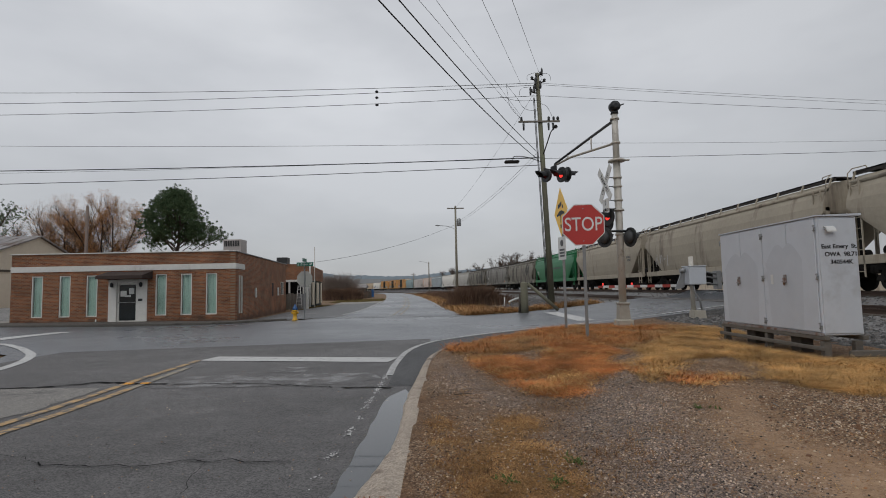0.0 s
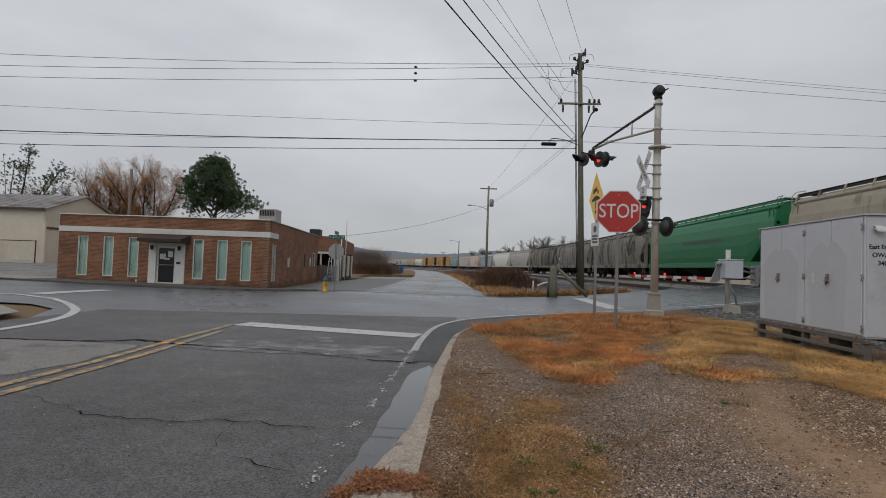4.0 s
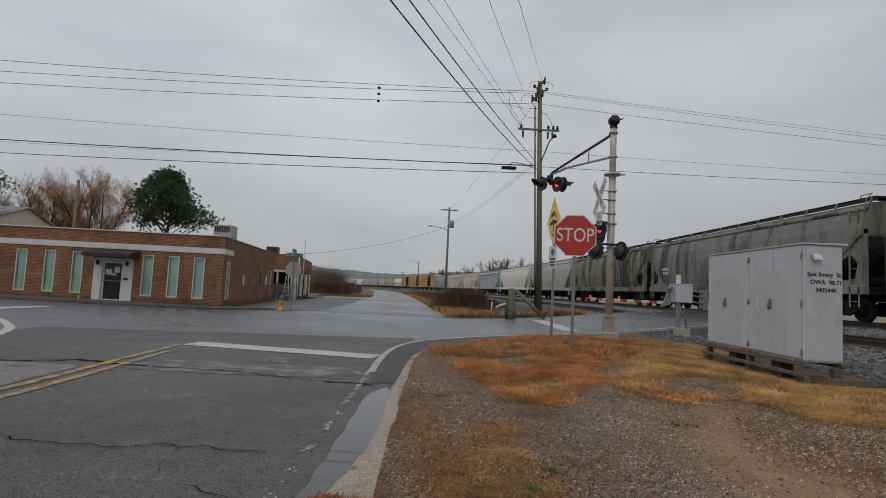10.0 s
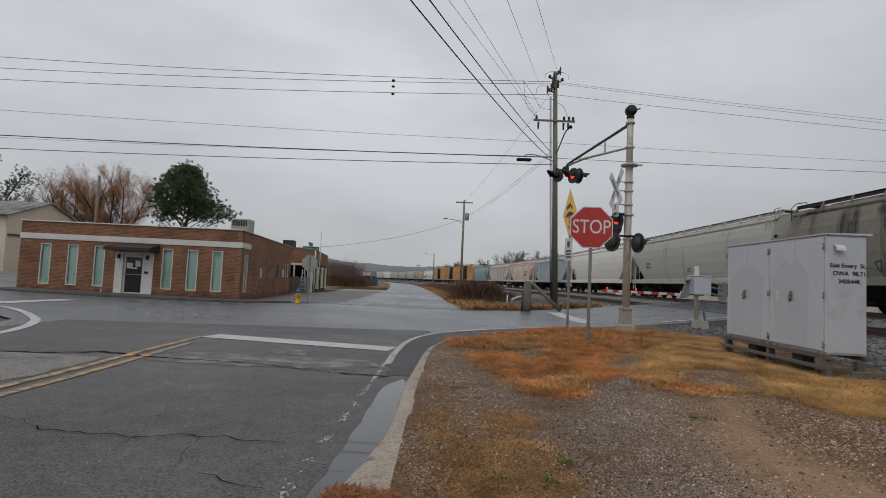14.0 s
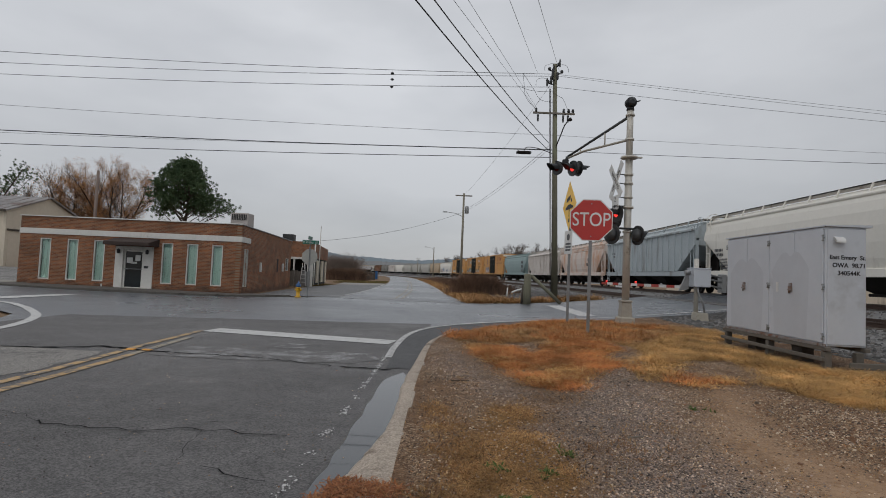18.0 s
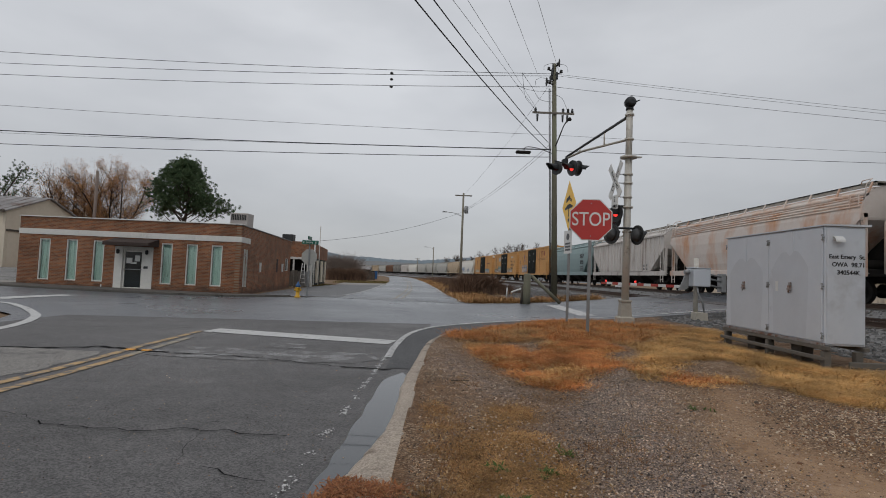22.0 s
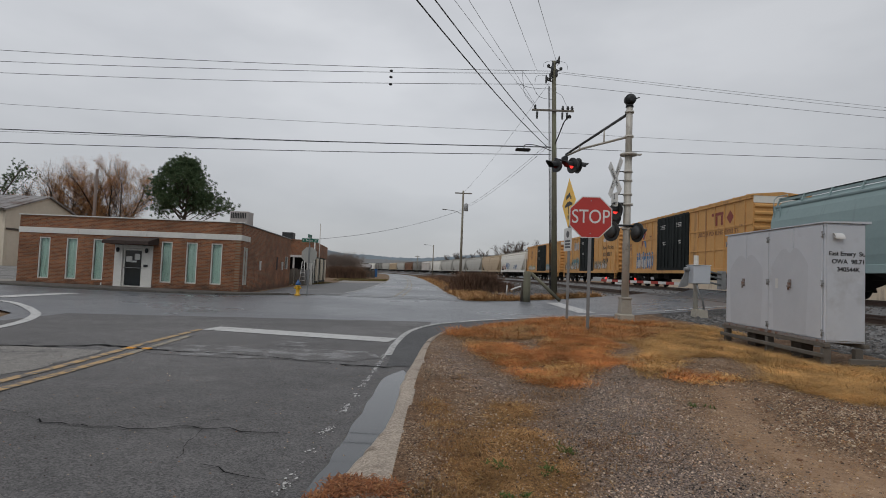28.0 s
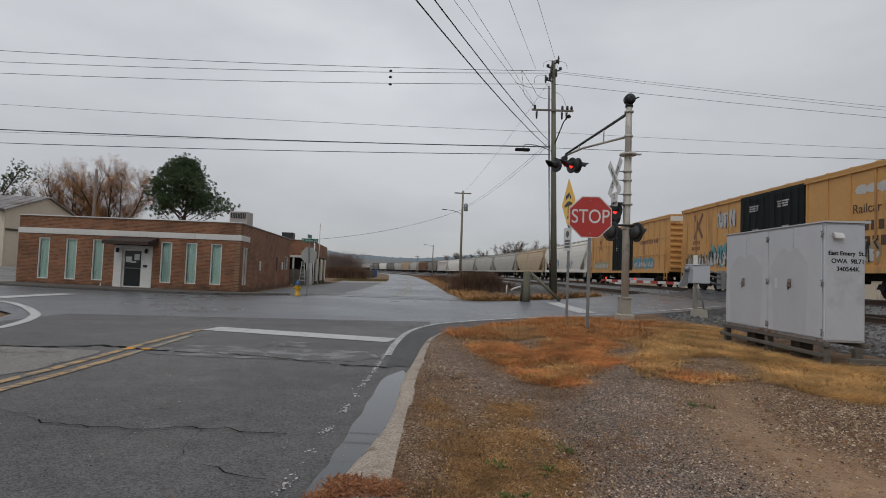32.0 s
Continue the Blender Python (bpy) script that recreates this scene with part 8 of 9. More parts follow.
def island_mat(name, cols, rough=0.9, patch=0.0):
    """Each loose piece takes its own shade."""
    m = bpy.data.materials.new(name)
    m.use_nodes = True
    n, l = m.node_tree.nodes, m.node_tree.links
    g, r = n.new("ShaderNodeNewGeometry"), n.new("ShaderNodeValToRGB")
    r.color_ramp.interpolation = "CONSTANT" if len(cols) > 4 else "LINEAR"
    e = r.color_ramp.elements
    while len(e) < len(cols):
        e.new(0.5)
    for i, c in enumerate(cols):
        e[i].position, e[i].color = i / len(cols), (*c, 1)
    l.new(g.outputs["Random Per Island"], r.inputs[0])
    col = r.outputs[0]
    if patch:
        t, k, v = n.new("ShaderNodeTexNoise"), n.new("ShaderNodeMapRange"), n.new("ShaderNodeVectorMath")
        t.inputs["Scale"].default_value, t.inputs["Detail"].default_value = patch, 4.0
        k.inputs[1].default_value, k.inputs[2].default_value, k.inputs[3].default_value, k.inputs[4].default_value = 0.30, 0.70, 0.42, 1.30
        l.new(g.outputs["Position"], t.inputs[0])
        l.new(t.outputs[0], k.inputs[0])
        v.operation = "SCALE"
        l.new(col, v.inputs[0])
        l.new(k.outputs[0], v.inputs["Scale"])
        col = v.outputs[0]
    l.new(col, n["Principled BSDF"].inputs["Base Color"])
    n["Principled BSDF"].inputs["Roughness"].default_value = rough
    n["Principled BSDF"].inputs["Specular IOR Level"].default_value = 0.2
    return m


BLADE_GOLD = island_mat("straw_blades", [(0.74, 0.45, 0.17), (0.66, 0.38, 0.13), (0.50, 0.27, 0.095), (0.80, 0.55, 0.25), (0.42, 0.21, 0.072), (0.70, 0.40, 0.14)], 0.9, 1.8)
BLADE_RED = island_mat("russet_blades", [(0.64, 0.25, 0.078), (0.54, 0.19, 0.06), (0.40, 0.13, 0.046), (0.72, 0.36, 0.13), (0.57, 0.20, 0.062), (0.66, 0.29, 0.09)], 0.9, 2.2)
BLADE_BROWN = island_mat("brown_blades", [(0.36, 0.20, 0.075), (0.25, 0.13, 0.055), (0.15, 0.08, 0.04), (0.47, 0.29, 0.12), (0.30, 0.14, 0.055)], 0.9, 2.5)
BLADE_BANK = island_mat("faded_straw_blades", [(0.52, 0.31, 0.13), (0.40, 0.225, 0.095), (0.26, 0.14, 0.062), (0.60, 0.38, 0.175), (0.36, 0.165, 0.064)], 0.9, 0.5)
BLADE_TAN = island_mat("tan_short_blades", [(0.54, 0.30, 0.11), (0.44, 0.235, 0.088), (0.32, 0.17, 0.07), (0.62, 0.39, 0.17), (0.48, 0.25, 0.09)], 0.9, 3.0)
BLADE_SHORT = island_mat("thin_brown_straw", [(0.54, 0.31, 0.125), (0.42, 0.23, 0.092), (0.30, 0.155, 0.068), (0.62, 0.39, 0.175), (0.48, 0.255, 0.098)], 0.9, 3.0)
BLADE_LITTER = island_mat("wet_russet_litter", [(0.34, 0.14, 0.06), (0.26, 0.10, 0.045), (0.17, 0.07, 0.035), (0.40, 0.20, 0.09), (0.30, 0.11, 0.045)], 0.8)
BLADE_LAWN = island_mat("dull_lawn_blades", [(0.17, 0.15, 0.055), (0.13, 0.12, 0.045), (0.25, 0.17, 0.07), (0.10, 0.10, 0.04), (0.21, 0.13, 0.055)])
STONE_MIX = island_mat("mixed_gravel", [(0.253, 0.178, 0.124), (0.368, 0.276, 0.201), (0.06, 0.044, 0.0344), (0.529, 0.38, 0.241), (0.276, 0.19, 0.127), (0.667, 0.54, 0.391), (0.368, 0.19, 0.0978), (0.149, 0.109, 0.0805), (0.322, 0.253, 0.196)], 0.7, 1.4)
STONE_GREY = island_mat("grey_gravel", [(0.231, 0.182, 0.158), (0.375, 0.294, 0.248), (0.056, 0.0464, 0.0416), (0.5, 0.36, 0.26), (0.275, 0.21, 0.175), (0.725, 0.576, 0.448), (0.35, 0.222, 0.147), (0.163, 0.128, 0.111), (0.425, 0.33, 0.271)], 0.65, 1.4)
STONE_COARSE = island_mat("coarse_pebbles", [(0.27, 0.17, 0.10), (0.20, 0.11, 0.062), (0.42, 0.31, 0.21), (0.12, 0.085, 0.062), (0.23, 0.155, 0.105), (0.60, 0.49, 0.36), (0.17, 0.088, 0.05), (0.31, 0.21, 0.135), (0.09, 0.065, 0.05)], 0.7)
BALLAST_MIX = island_mat("mixed_ballast", [(0.18, 0.176, 0.173), (0.122, 0.121, 0.119), (0.0864, 0.085, 0.0828), (0.238, 0.23, 0.223), (0.151, 0.137, 0.126)], 0.85)
for ob_ in bpy.data.objects:
    if ob_.name.startswith("ballast_stones"):
        ob_.data.materials[0] = BALLAST_MIX
LEAF_RUST = island_mat("russet_leaves", [(0.50, 0.24, 0.10), (0.40, 0.20, 0.095), (0.56, 0.30, 0.12), (0.40, 0.235, 0.13), (0.28, 0.155, 0.085)])
NEEDLES = island_mat("pine_needle_clumps", [(0.049, 0.086, 0.045), (0.073, 0.120, 0.058), (0.105, 0.149, 0.070), (0.058, 0.099, 0.051), (0.128, 0.163, 0.081)])
TWIG = island_mat("bare_twigs", [(0.10, 0.075, 0.06), (0.075, 0.058, 0.048), (0.13, 0.10, 0.08), (0.09, 0.065, 0.05), (0.115, 0.085, 0.065)])
BRUSH_MIX = island_mat("brown_brush_stems", [(0.19, 0.12, 0.082), (0.145, 0.09, 0.064), (0.105, 0.07, 0.052), (0.25, 0.155, 0.10), (0.17, 0.098, 0.068)], 0.9, 0.6)
THICKET = island_mat("grey_thicket_stems", [(0.23, 0.19, 0.165), (0.18, 0.15, 0.13), (0.27, 0.22, 0.19), (0.20, 0.16, 0.135), (0.25, 0.195, 0.16)])


def grass(name, clumps, blades, place, length, spread, material, label, seed, upright=0.5, width=0.006):
    """Clumps of bent blades lying over in the wind."""
    rng = random.Random(seed)
    verts, faces = [], []
    for _ in range(clumps):
        spot = place(rng)
        if spot is None:
            continue
        cx, cy, cz = spot
        lean = rng.uniform(0, 6.283)
        for _ in range(blades):
            a = lean + rng.gauss(0, 2.2)
            L = length * rng.choice((0.35, 0.6, 0.8, 1.0, 1.2, 1.6)) * rng.uniform(0.8, 1.2)
            up = upright * rng.uniform(0.2, 1.3)
            x, y = cx + rng.gauss(0, spread), cy + rng.gauss(0, spread)
            dx, dy = math.cos(a), math.sin(a)
            px, py = -dy * width, dx * width
            h1 = L * up * 0.75
            h2 = L * up * rng.uniform(0.5, 1.0)
            b = len(verts)
            mx, my = x + dx * L * 0.45, y + dy * L * 0.45
            ex, ey = x + dx * L, y + dy * L
            verts += [(x - px, y - py, cz - 0.01), (x + px, y + py, cz - 0.01), (mx + px, my + py, cz + h1), (mx - px, my - py, cz + h1), (ex, ey, cz + h2)]
            faces += [(b, b + 1, b + 2, b + 3), (b + 3, b + 2, b + 4)]
    return sheet_mesh(name, verts, faces, material, label, "grass")


def poly_place(poly, cut, scale, off, z=None, warp=0.45):
    xs, ys = [p[0] for p in poly], [p[1] for p in poly]

    def place(rng):
        for _ in range(30):
            x, y = rng.uniform(min(xs), max(xs)), rng.uniform(min(ys), max(ys))
            if in_poly(x + warp * noise.noise(Vector((x * 1.3, y * 1.3, off + 2))) + rng.gauss(0, warp * 0.22), y + warp * noise.noise(Vector((x * 1.3, y * 1.3, off + 9))) + rng.gauss(0, warp * 0.22), poly) and noise.noise(Vector((x * scale + off, y * scale, off))) + rng.gauss(0, 0.16) > cut:
                return x, y, (z or verge_at)(x, y)
        return None
    return place


EDGE_BAND = [(0.2, 10.0), (0.55, 11.6), (0.9, 12.4), (1.7, 13.9), (2.8, 15.0), (3.9, 15.6), (4.6, 14.9), (5.6, 14.5), (6.3, 14.3), (6.6, 13.6), (4.6, 11.2), (3.4, 9.6), (3.0, 9.9), (2.2, 10.7), (1.3, 9.6), (0.7, 9.3)]
CAB_BAND = [(3.6, 9.6), (4.7, 11.2), (6.6, 13.6), (6.7, 12.2), (6.3, 11.2), (5.4, 10.9), (5.35, 7.5), (6.3, 7.1), (6.9, 5.4), (6.2, 4.2), (4.9, 4.95), (4.1, 5.35), (4.0, 5.8), (3.95, 6.4), (4.45, 7.4), (4.45, 8.3), (3.6, 8.1), (3.25, 7.6), (3.0, 7.7)]
RIGHT_PATCH = [(2.75, 7.9), (3.4, 8.2), (3.7, 7.2), (3.5, 6.2), (2.9, 6.0), (2.5, 6.6)]
grass("straw_grass", 4300, 20, poly_place(EDGE_BAND, -0.14, 0.9, 3.0, warp=0.25), 0.18, 0.10, BLADE_SHORT, "matted tan dead grass along the road's edge", 1, 0.2, 0.0018)
grass("russet_grass", 1000, 16, poly_place(EDGE_BAND, 0.03, 0.9, 23.0), 0.19, 0.10, BLADE_RED, "russet dead weeds among the golden grass", 8, 0.4, 0.003)
grass("straw_grass", 4800, 20, poly_place(CAB_BAND, -0.22, 0.8, 7.0, warp=0.18), 0.21, 0.09, BLADE_GOLD, "golden dead grass round the relay cabinet", 2, 0.22, 0.0018)
grass("straw_tufts", 260, 22, poly_place(CAB_BAND, -0.02, 1.5, 41.0, warp=0.2), 0.15, 0.06, BLADE_GOLD, "rough golden grass tufts round the relay cabinet", 51, 0.36, 0.0026)
grass("straw_tufts", 300, 20, poly_place(EDGE_BAND, 0.0, 1.5, 43.0, warp=0.2), 0.15, 0.06, BLADE_SHORT, "rough tan grass tufts along the road's edge", 52, 0.36, 0.003)
# dark stalks added to give the shaded gaps between blades
grass("dead_litter", 900, 12, poly_place(CAB_BAND, 0.02, 1.9, 47.0, warp=0.25), 0.08, 0.07, BLADE_BROWN, "dark brown stalks standing in for shade between the tufts", 53, 0.5, 0.003)
grass("dead_litter", 800, 12, poly_place(EDGE_BAND, 0.02, 1.9, 49.0, warp=0.25), 0.08, 0.07, BLADE_BROWN, "dark brown stalks standing in for shade between the tufts", 54, 0.5, 0.0035)
grass("russet_grass", 3600, 19, poly_place(RED_PATCH, -0.22, 1.1, 11.0, warp=0.25), 0.13, 0.09, BLADE_RED, "russet dead weeds on the verge", 3, 0.24, 0.0019)
grass("straw_grass", 450, 12, poly_place(RED_PATCH, 0.15, 1.1, 31.0, warp=0.25), 0.14, 0.09, BLADE_GOLD, "golden dead grass among russet weeds", 9, 0.3, 0.003)
grass("russet_grass", 170, 10, poly_place(RIGHT_PATCH, 0.12, 0.9, 5.0, warp=0.2), 0.11, 0.06, BLADE_RED, "thin russet dead weeds on the gravel", 4, 0.3, 0.003)
grass("straw_grass", 420, 9, poly_place(RIGHT_PATCH, 0.1, 1.3, 15.0, warp=0.2), 0.10, 0.08, BLADE_GOLD, "thin golden dead grass on the gravel", 16, 0.3, 0.003)
grass("short_grass", 1300, 10, poly_place(NEAR_PATCH, -0.05, 2.2, 2.0, warp=0.2), 0.04, 0.05, BLADE_SHORT, "short tan dead grass among gravel", 5, 0.3, 0.0018)
grass("short_grass", 700, 9, poly_place([(-0.1, 5.4), (0.3, 5.2), (0.3, 2.4), (-0.1, 2.4)], 0.0, 1.6, 19.0), 0.06, 0.05, BLADE_BROWN, "thin dead grass beside the kerb", 17, 0.3, 0.0018)
grass("short_grass", 500, 10, poly_place([(0.2, 6.4), (2.0, 9.0), (2.2, 5.0), (1.0, 3.0)], 0.18, 1.1, 9.0), 0.06, 0.05, BLADE_BROWN, "thin brown dead grass among gravel", 6, 0.35, 0.002)
grass("dead_litter", 3600, 3, poly_place([(-0.1, 2.3), (-0.1, 9), (2.4, 9.4), (5.0, 5.2), (6.0, 2.3)], -0.15, 0.9, 27.0), 0.04, 0.05, BLADE_TAN, "scattered dead grass and leaf litter on the gravel", 18, 0.12, 0.002)
grass("dead_litter", 1800, 3, poly_place([(-0.1, 2.3), (-0.1, 9), (2.4, 9.4), (5.0, 5.2), (6.0, 2.3)], -0.05, 0.9, 37.0), 0.03, 0.05, BLADE_BROWN, "scattered brown leaf litter on the gravel", 19, 0.1, 0.003)
grass("kerb_leaves", 230, 11, poly_place([(-0.70, 2.93), (-0.56, 3.12), (-0.34, 3.08), (-0.16, 3.0), (-0.14, 2.9), (-0.4, 2.86)], -1.0, 1.0, 0.0, lambda x, y: 0.11 if x > -0.55 else 0.03, 0.06), 0.045, 0.035, BLADE_LITTER, "russet leaf litter over the kerb's end", 7, 0.3, 0.004)
for i, (x, y) in enumerate(((0.91, 3.68), (0.39, 3.35), (0.69, 3.34), (0.42, 2.92), (2.42, 4.98), (1.1, 6.29))):
    grass("green_weed", 6, 9, lambda rng, x=x, y=y: (x + rng.gauss(0, 0.04), y + rng.gauss(0, 0.04), verge_at(x, y)), 0.035, 0.015, GREEN_WEED, "small green weed in the gravel", 30 + i, 0.6, 0.005)


def bed_place(near, kind):
    """Spots on the verge for loose stones: in the grey beds, on the brown dirt or in the bed of coarse pebbles."""
    def place(rng):
        while True:
            y = 2.2 + (rng.random() ** near) * 7.6
            x = rng.uniform(-0.15, 4.9)
            if x > 1.15 * y + 0.4 or x < verge_edge(y) + 0.02:
                continue
            u, v = x + rng.gauss(0, 0.14), y + rng.gauss(0, 0.2)
            grey = in_poly(u, v, GREY_BED) or in_poly(u, v, GREY_STRIP)
            bare = in_poly(u, v, TAN_BED)
            coarse = in_poly(u, v, PEBBLE_BED)
            patch = in_poly(x, y, NEAR_PATCH) or in_poly(x, y, RED_PATCH)
            keep = {"grey": 1.0 if grey else 0.04 if bare else 0.12, "brown": 0.08 if bare else 0.35 if patch or grey else 1.0, "coarse": 1.0 if coarse else 0.02 if bare else 0.05}[kind]
            if rng.random() < keep * (0.55 + 0.9 * noise.noise(Vector((x * 1.7, y * 1.7, 3)))) + (0.2 if keep == 1.0 else 0.0):
                return x, y, verge_at(x, y) + 0.001
    return place


stones("gravel_stones", 22000, bed_place(1.7, "grey"), 0.0055, STONE_GREY, "fine wet grey gravel on the verge", 12, "gravel")
stones("gravel_stones", 6000, bed_place(1.3, "grey"), 0.0085, STONE_GREY, "small wet grey gravel stones on the verge", 15, "gravel")
stones("gravel_stones", 30000, bed_place(1.7, "brown"), 0.0055, STONE_MIX, "fine brown gravel on the dirt of the verge", 22, "gravel")
stones("gravel_stones", 8000, bed_place(1.3, "brown"), 0.0085, STONE_MIX, "small brown gravel stones on the verge", 25, "gravel")
stones("gravel_stones", 7500, bed_place(1.2, "coarse"), 0.0095, STONE_COARSE, "coarse pale and reddish pebbles on the verge", 23, "gravel")
stones("gravel_stones", 170, bed_place(1.2, "coarse"), 0.022, STONE_COARSE, "scattered larger stones on the verge", 13, "gravel")
stones("road_grit", 900, lambda rng: (rng.uniform(-5, -0.6), rng.uniform(2.5, 9), 0.016), 0.005, STONE_MIX, "fine grit on the asphalt", 14, "grit")

# sticks and scraps
for (x, y, a, L) in ((1.52, 4.09, 12, 0.14), (0.26, 6.03, 5, 0.20), (2.2, 6.3, 40, 0.12), (3.1, 5.0, 70, 0.1)):
    bm = bmesh.new()
    rod(bm, (-L / 2, 0, 0.008), (L / 2, 0.01, 0.012), 0.008, 0.005, 6)
    ob = part("stick", bm, WOOD_GREY if L < 0.18 else WOOD_DARK)
    ob.matrix_basis = pose(x, y, verge_at(x, y), 0, 0, a)
    tagged(ob, "short bare stick lying on the gravel", "stick", "sticks on the verge")


DEAD_WOOD = surface("weathered_pinkish_dead_wood", (0.27, 0.205, 0.175), (0.18, 0.14, 0.12), 0.9, 0, 8.0, 0.8, 0.4, 30.0, streak=0.15)


# trees
def leaf_cards(tips, per, size, spread, rng, flat=0.4):
    verts, faces = [], []
    for c in tips:
        for _ in range(per):
            p = c + Vector((rng.gauss(0, spread), rng.gauss(0, spread), rng.gauss(0, spread)))
            u = Vector((rng.gauss(0, 1), rng.gauss(0, 1), rng.gauss(0, flat))).normalized() * size * rng.uniform(0.5, 1.3)
            v = u.orthogonal().normalized() * size * rng.uniform(0.3, 0.7)
            b = len(verts)
            verts += [tuple(p - u), tuple(p + v), tuple(p + u), tuple(p - v)]
            faces.append((b, b + 1, b + 2, b + 3))
    return verts, faces


def limb(verts, faces, p, d, length, r, steps, rng, n=4, wander=0.12, lift=0.04):
    """A tapering wandering limb; gives back its points and directions."""
    out = []
    for i in range(steps):
        e = p + d * (length / steps)
        r1 = r * (1 - 0.75 / steps)
        u = d.orthogonal().normalized()
        v = d.cross(u)
        b = len(verts)
        for rr, c in ((r, p), (r1, e)):
            for k in range(n):
                a = 6.283 * k / n
                verts.append(tuple(c + (u * math.cos(a) + v * math.sin(a)) * rr))
        faces += [(b + k, b + (k + 1) % n, b + n + (k + 1) % n, b + n + k) for k in range(n)]
        p, r = e, r1
        out.append((p.copy(), d.copy(), r))
        d = (d + Vector((rng.gauss(0, wander), rng.gauss(0, wander), rng.gauss(lift, wander)))).normalized()
    return out


def aside(d, rng, turn, rise=0.12):
    u = d.orthogonal().normalized()
    a = rng.uniform(0, 6.283)
    return (d + (u * math.cos(a) + d.cross(u) * math.sin(a)) * turn + Vector((0, 0, rise))).normalized()


def oak_tree(x, y, h, spread, seed, label, leaves, leaf=0.075):
    """Many stems that rise in a fan from a short trunk, with fine twigs and a few dead leaves."""
    rng = random.Random(seed)
    t = thing("tree", pose(x, y, -0.2), label, "tree")
    verts, faces, tips = [], [], []
    trunk = limb(verts, faces, Vector((0, 0, 0)), Vector((0, 0, 1)), h * 0.22, 0.24, 3, rng, 8, 0.03)
    top = trunk[-1][0]
    for i in range(9):
        a = 6.283 * (i + rng.uniform(0.1, 0.9)) / 9
        out = spread * rng.uniform(0.3, 1.15)
        d = Vector((math.cos(a) * out, math.sin(a) * out, 1)).normalized()
        stem = limb(verts, faces, top - Vector((0, 0, 0.5 * rng.random())), d, h * rng.uniform(0.58, 0.74), 0.115, 7, rng, 5, 0.07, 0.05)
        for p, d1, r1 in stem[1:]:
            for _ in range(3):
                b1 = limb(verts, faces, p, aside(d1, rng, 0.8, 0.16), h * rng.uniform(0.11, 0.2), max(0.02, r1 * 0.5), 4, rng, 3, 0.08, 0.07)
                for q, d2, r2 in b1:
                    for _ in range(3):
                        b2 = limb(verts, faces, q, aside(d2, rng, 0.7, 0.2), h * rng.uniform(0.05, 0.10), 0.012, 2, rng, 3, 0.2, 0.05)
                        tips += [e[0] for e in b2]
    sheet_mesh("trunk", verts, faces, TWIG, "", "", parent=t)
    keep = [c for c in tips if noise.noise(c * 0.45 + Vector((seed, 0, 0))) > -0.12]
    v, f = leaf_cards(keep, leaves, leaf, 0.16, rng)
    sheet_mesh("crown", v, f, LEAF_RUST, "", "", parent=t)
    return t


def pine_tree(x, y, h, seed):
    """Lobes of needle tufts on rising limbs, with sky between them."""
    rng = random.Random(seed)
    t = thing("pine_tree", pose(x, y, -0.2), "dark green pine tree with a rounded uneven crown", "tree")
    verts, faces, tufts = [], [], []
    trunk = limb(verts, faces, Vector((0, 0, 0)), Vector((0, 0, 1)), h * 0.9, 0.26, 10, rng, 8, 0.025)
    lobes = [(4.9, 0.1, 0.60, 1.2), (3.7, -0.2, 0.57, 1.3), (2.7, 0.3, 0.58, 1.3), (3.4, 0.4, 0.66, 1.0), (-2.6, 0.5, 0.54, 1.1)]
    for i in range(46):
        k = (i + rng.random()) / 46
        wide = h * 0.235 * math.sin(math.pi * (0.16 + 0.80 * k)) ** 0.8
        a = i * 2.4 + rng.uniform(-0.4, 0.4)
        r = wide * rng.uniform(0.2, 1.0) ** 0.6
        lobes.append((math.cos(a) * r - 0.1, math.sin(a) * r, 0.57 + 0.40 * k, rng.uniform(0.85, 1.25) * (1.0 - 0.25 * k)))
    for lx, ly, k, size in lobes:
        c = Vector((lx, ly, k * h))
        root = Vector((0.05, 0, max(h * 0.36, k * h - 0.55 * math.hypot(lx, ly) - 0.6)))
        d = (c - root).normalized()
        for q, d1, r1 in limb(verts, faces, root, d, (c - root).length, 0.075, 5, rng, 4, 0.04, 0.0)[2:]:
            for _ in range(3):
                limb(verts, faces, q, aside(d1, rng, 0.9), size * 0.7, 0.022, 2, rng, 3)
        for _ in range(66):
            o = Vector((rng.gauss(0, 0.55), rng.gauss(0, 0.55), rng.gauss(0.05, 0.40))) * size
            tufts.append(c + o)
    sheet_mesh("trunk", verts, faces, BARK, "", "", parent=t)
    sheet_mesh("crown", *needle_tufts(tufts, rng, 0.8), NEEDLES, "", "", parent=t)


def needle_tufts(tufts, rng, size=1.0):
    nv, nf = [], []
    for c in tufts:
        for _ in range(44):
            d = Vector((rng.gauss(0, 1), rng.gauss(0, 1), rng.gauss(0.35, 0.8))).normalized()
            p = c + d * rng.uniform(0.0, 0.12) * size
            e = c + d * rng.uniform(0.17, 0.31) * size
            w = d.orthogonal().normalized() * 0.015 * size
            b = len(nv)
            nv += [tuple(p - w), tuple(p + w), tuple(e + w * 0.6), tuple(e - w * 0.6)]
            nf.append((b, b + 1, b + 2, b + 3))
    return nv, nf


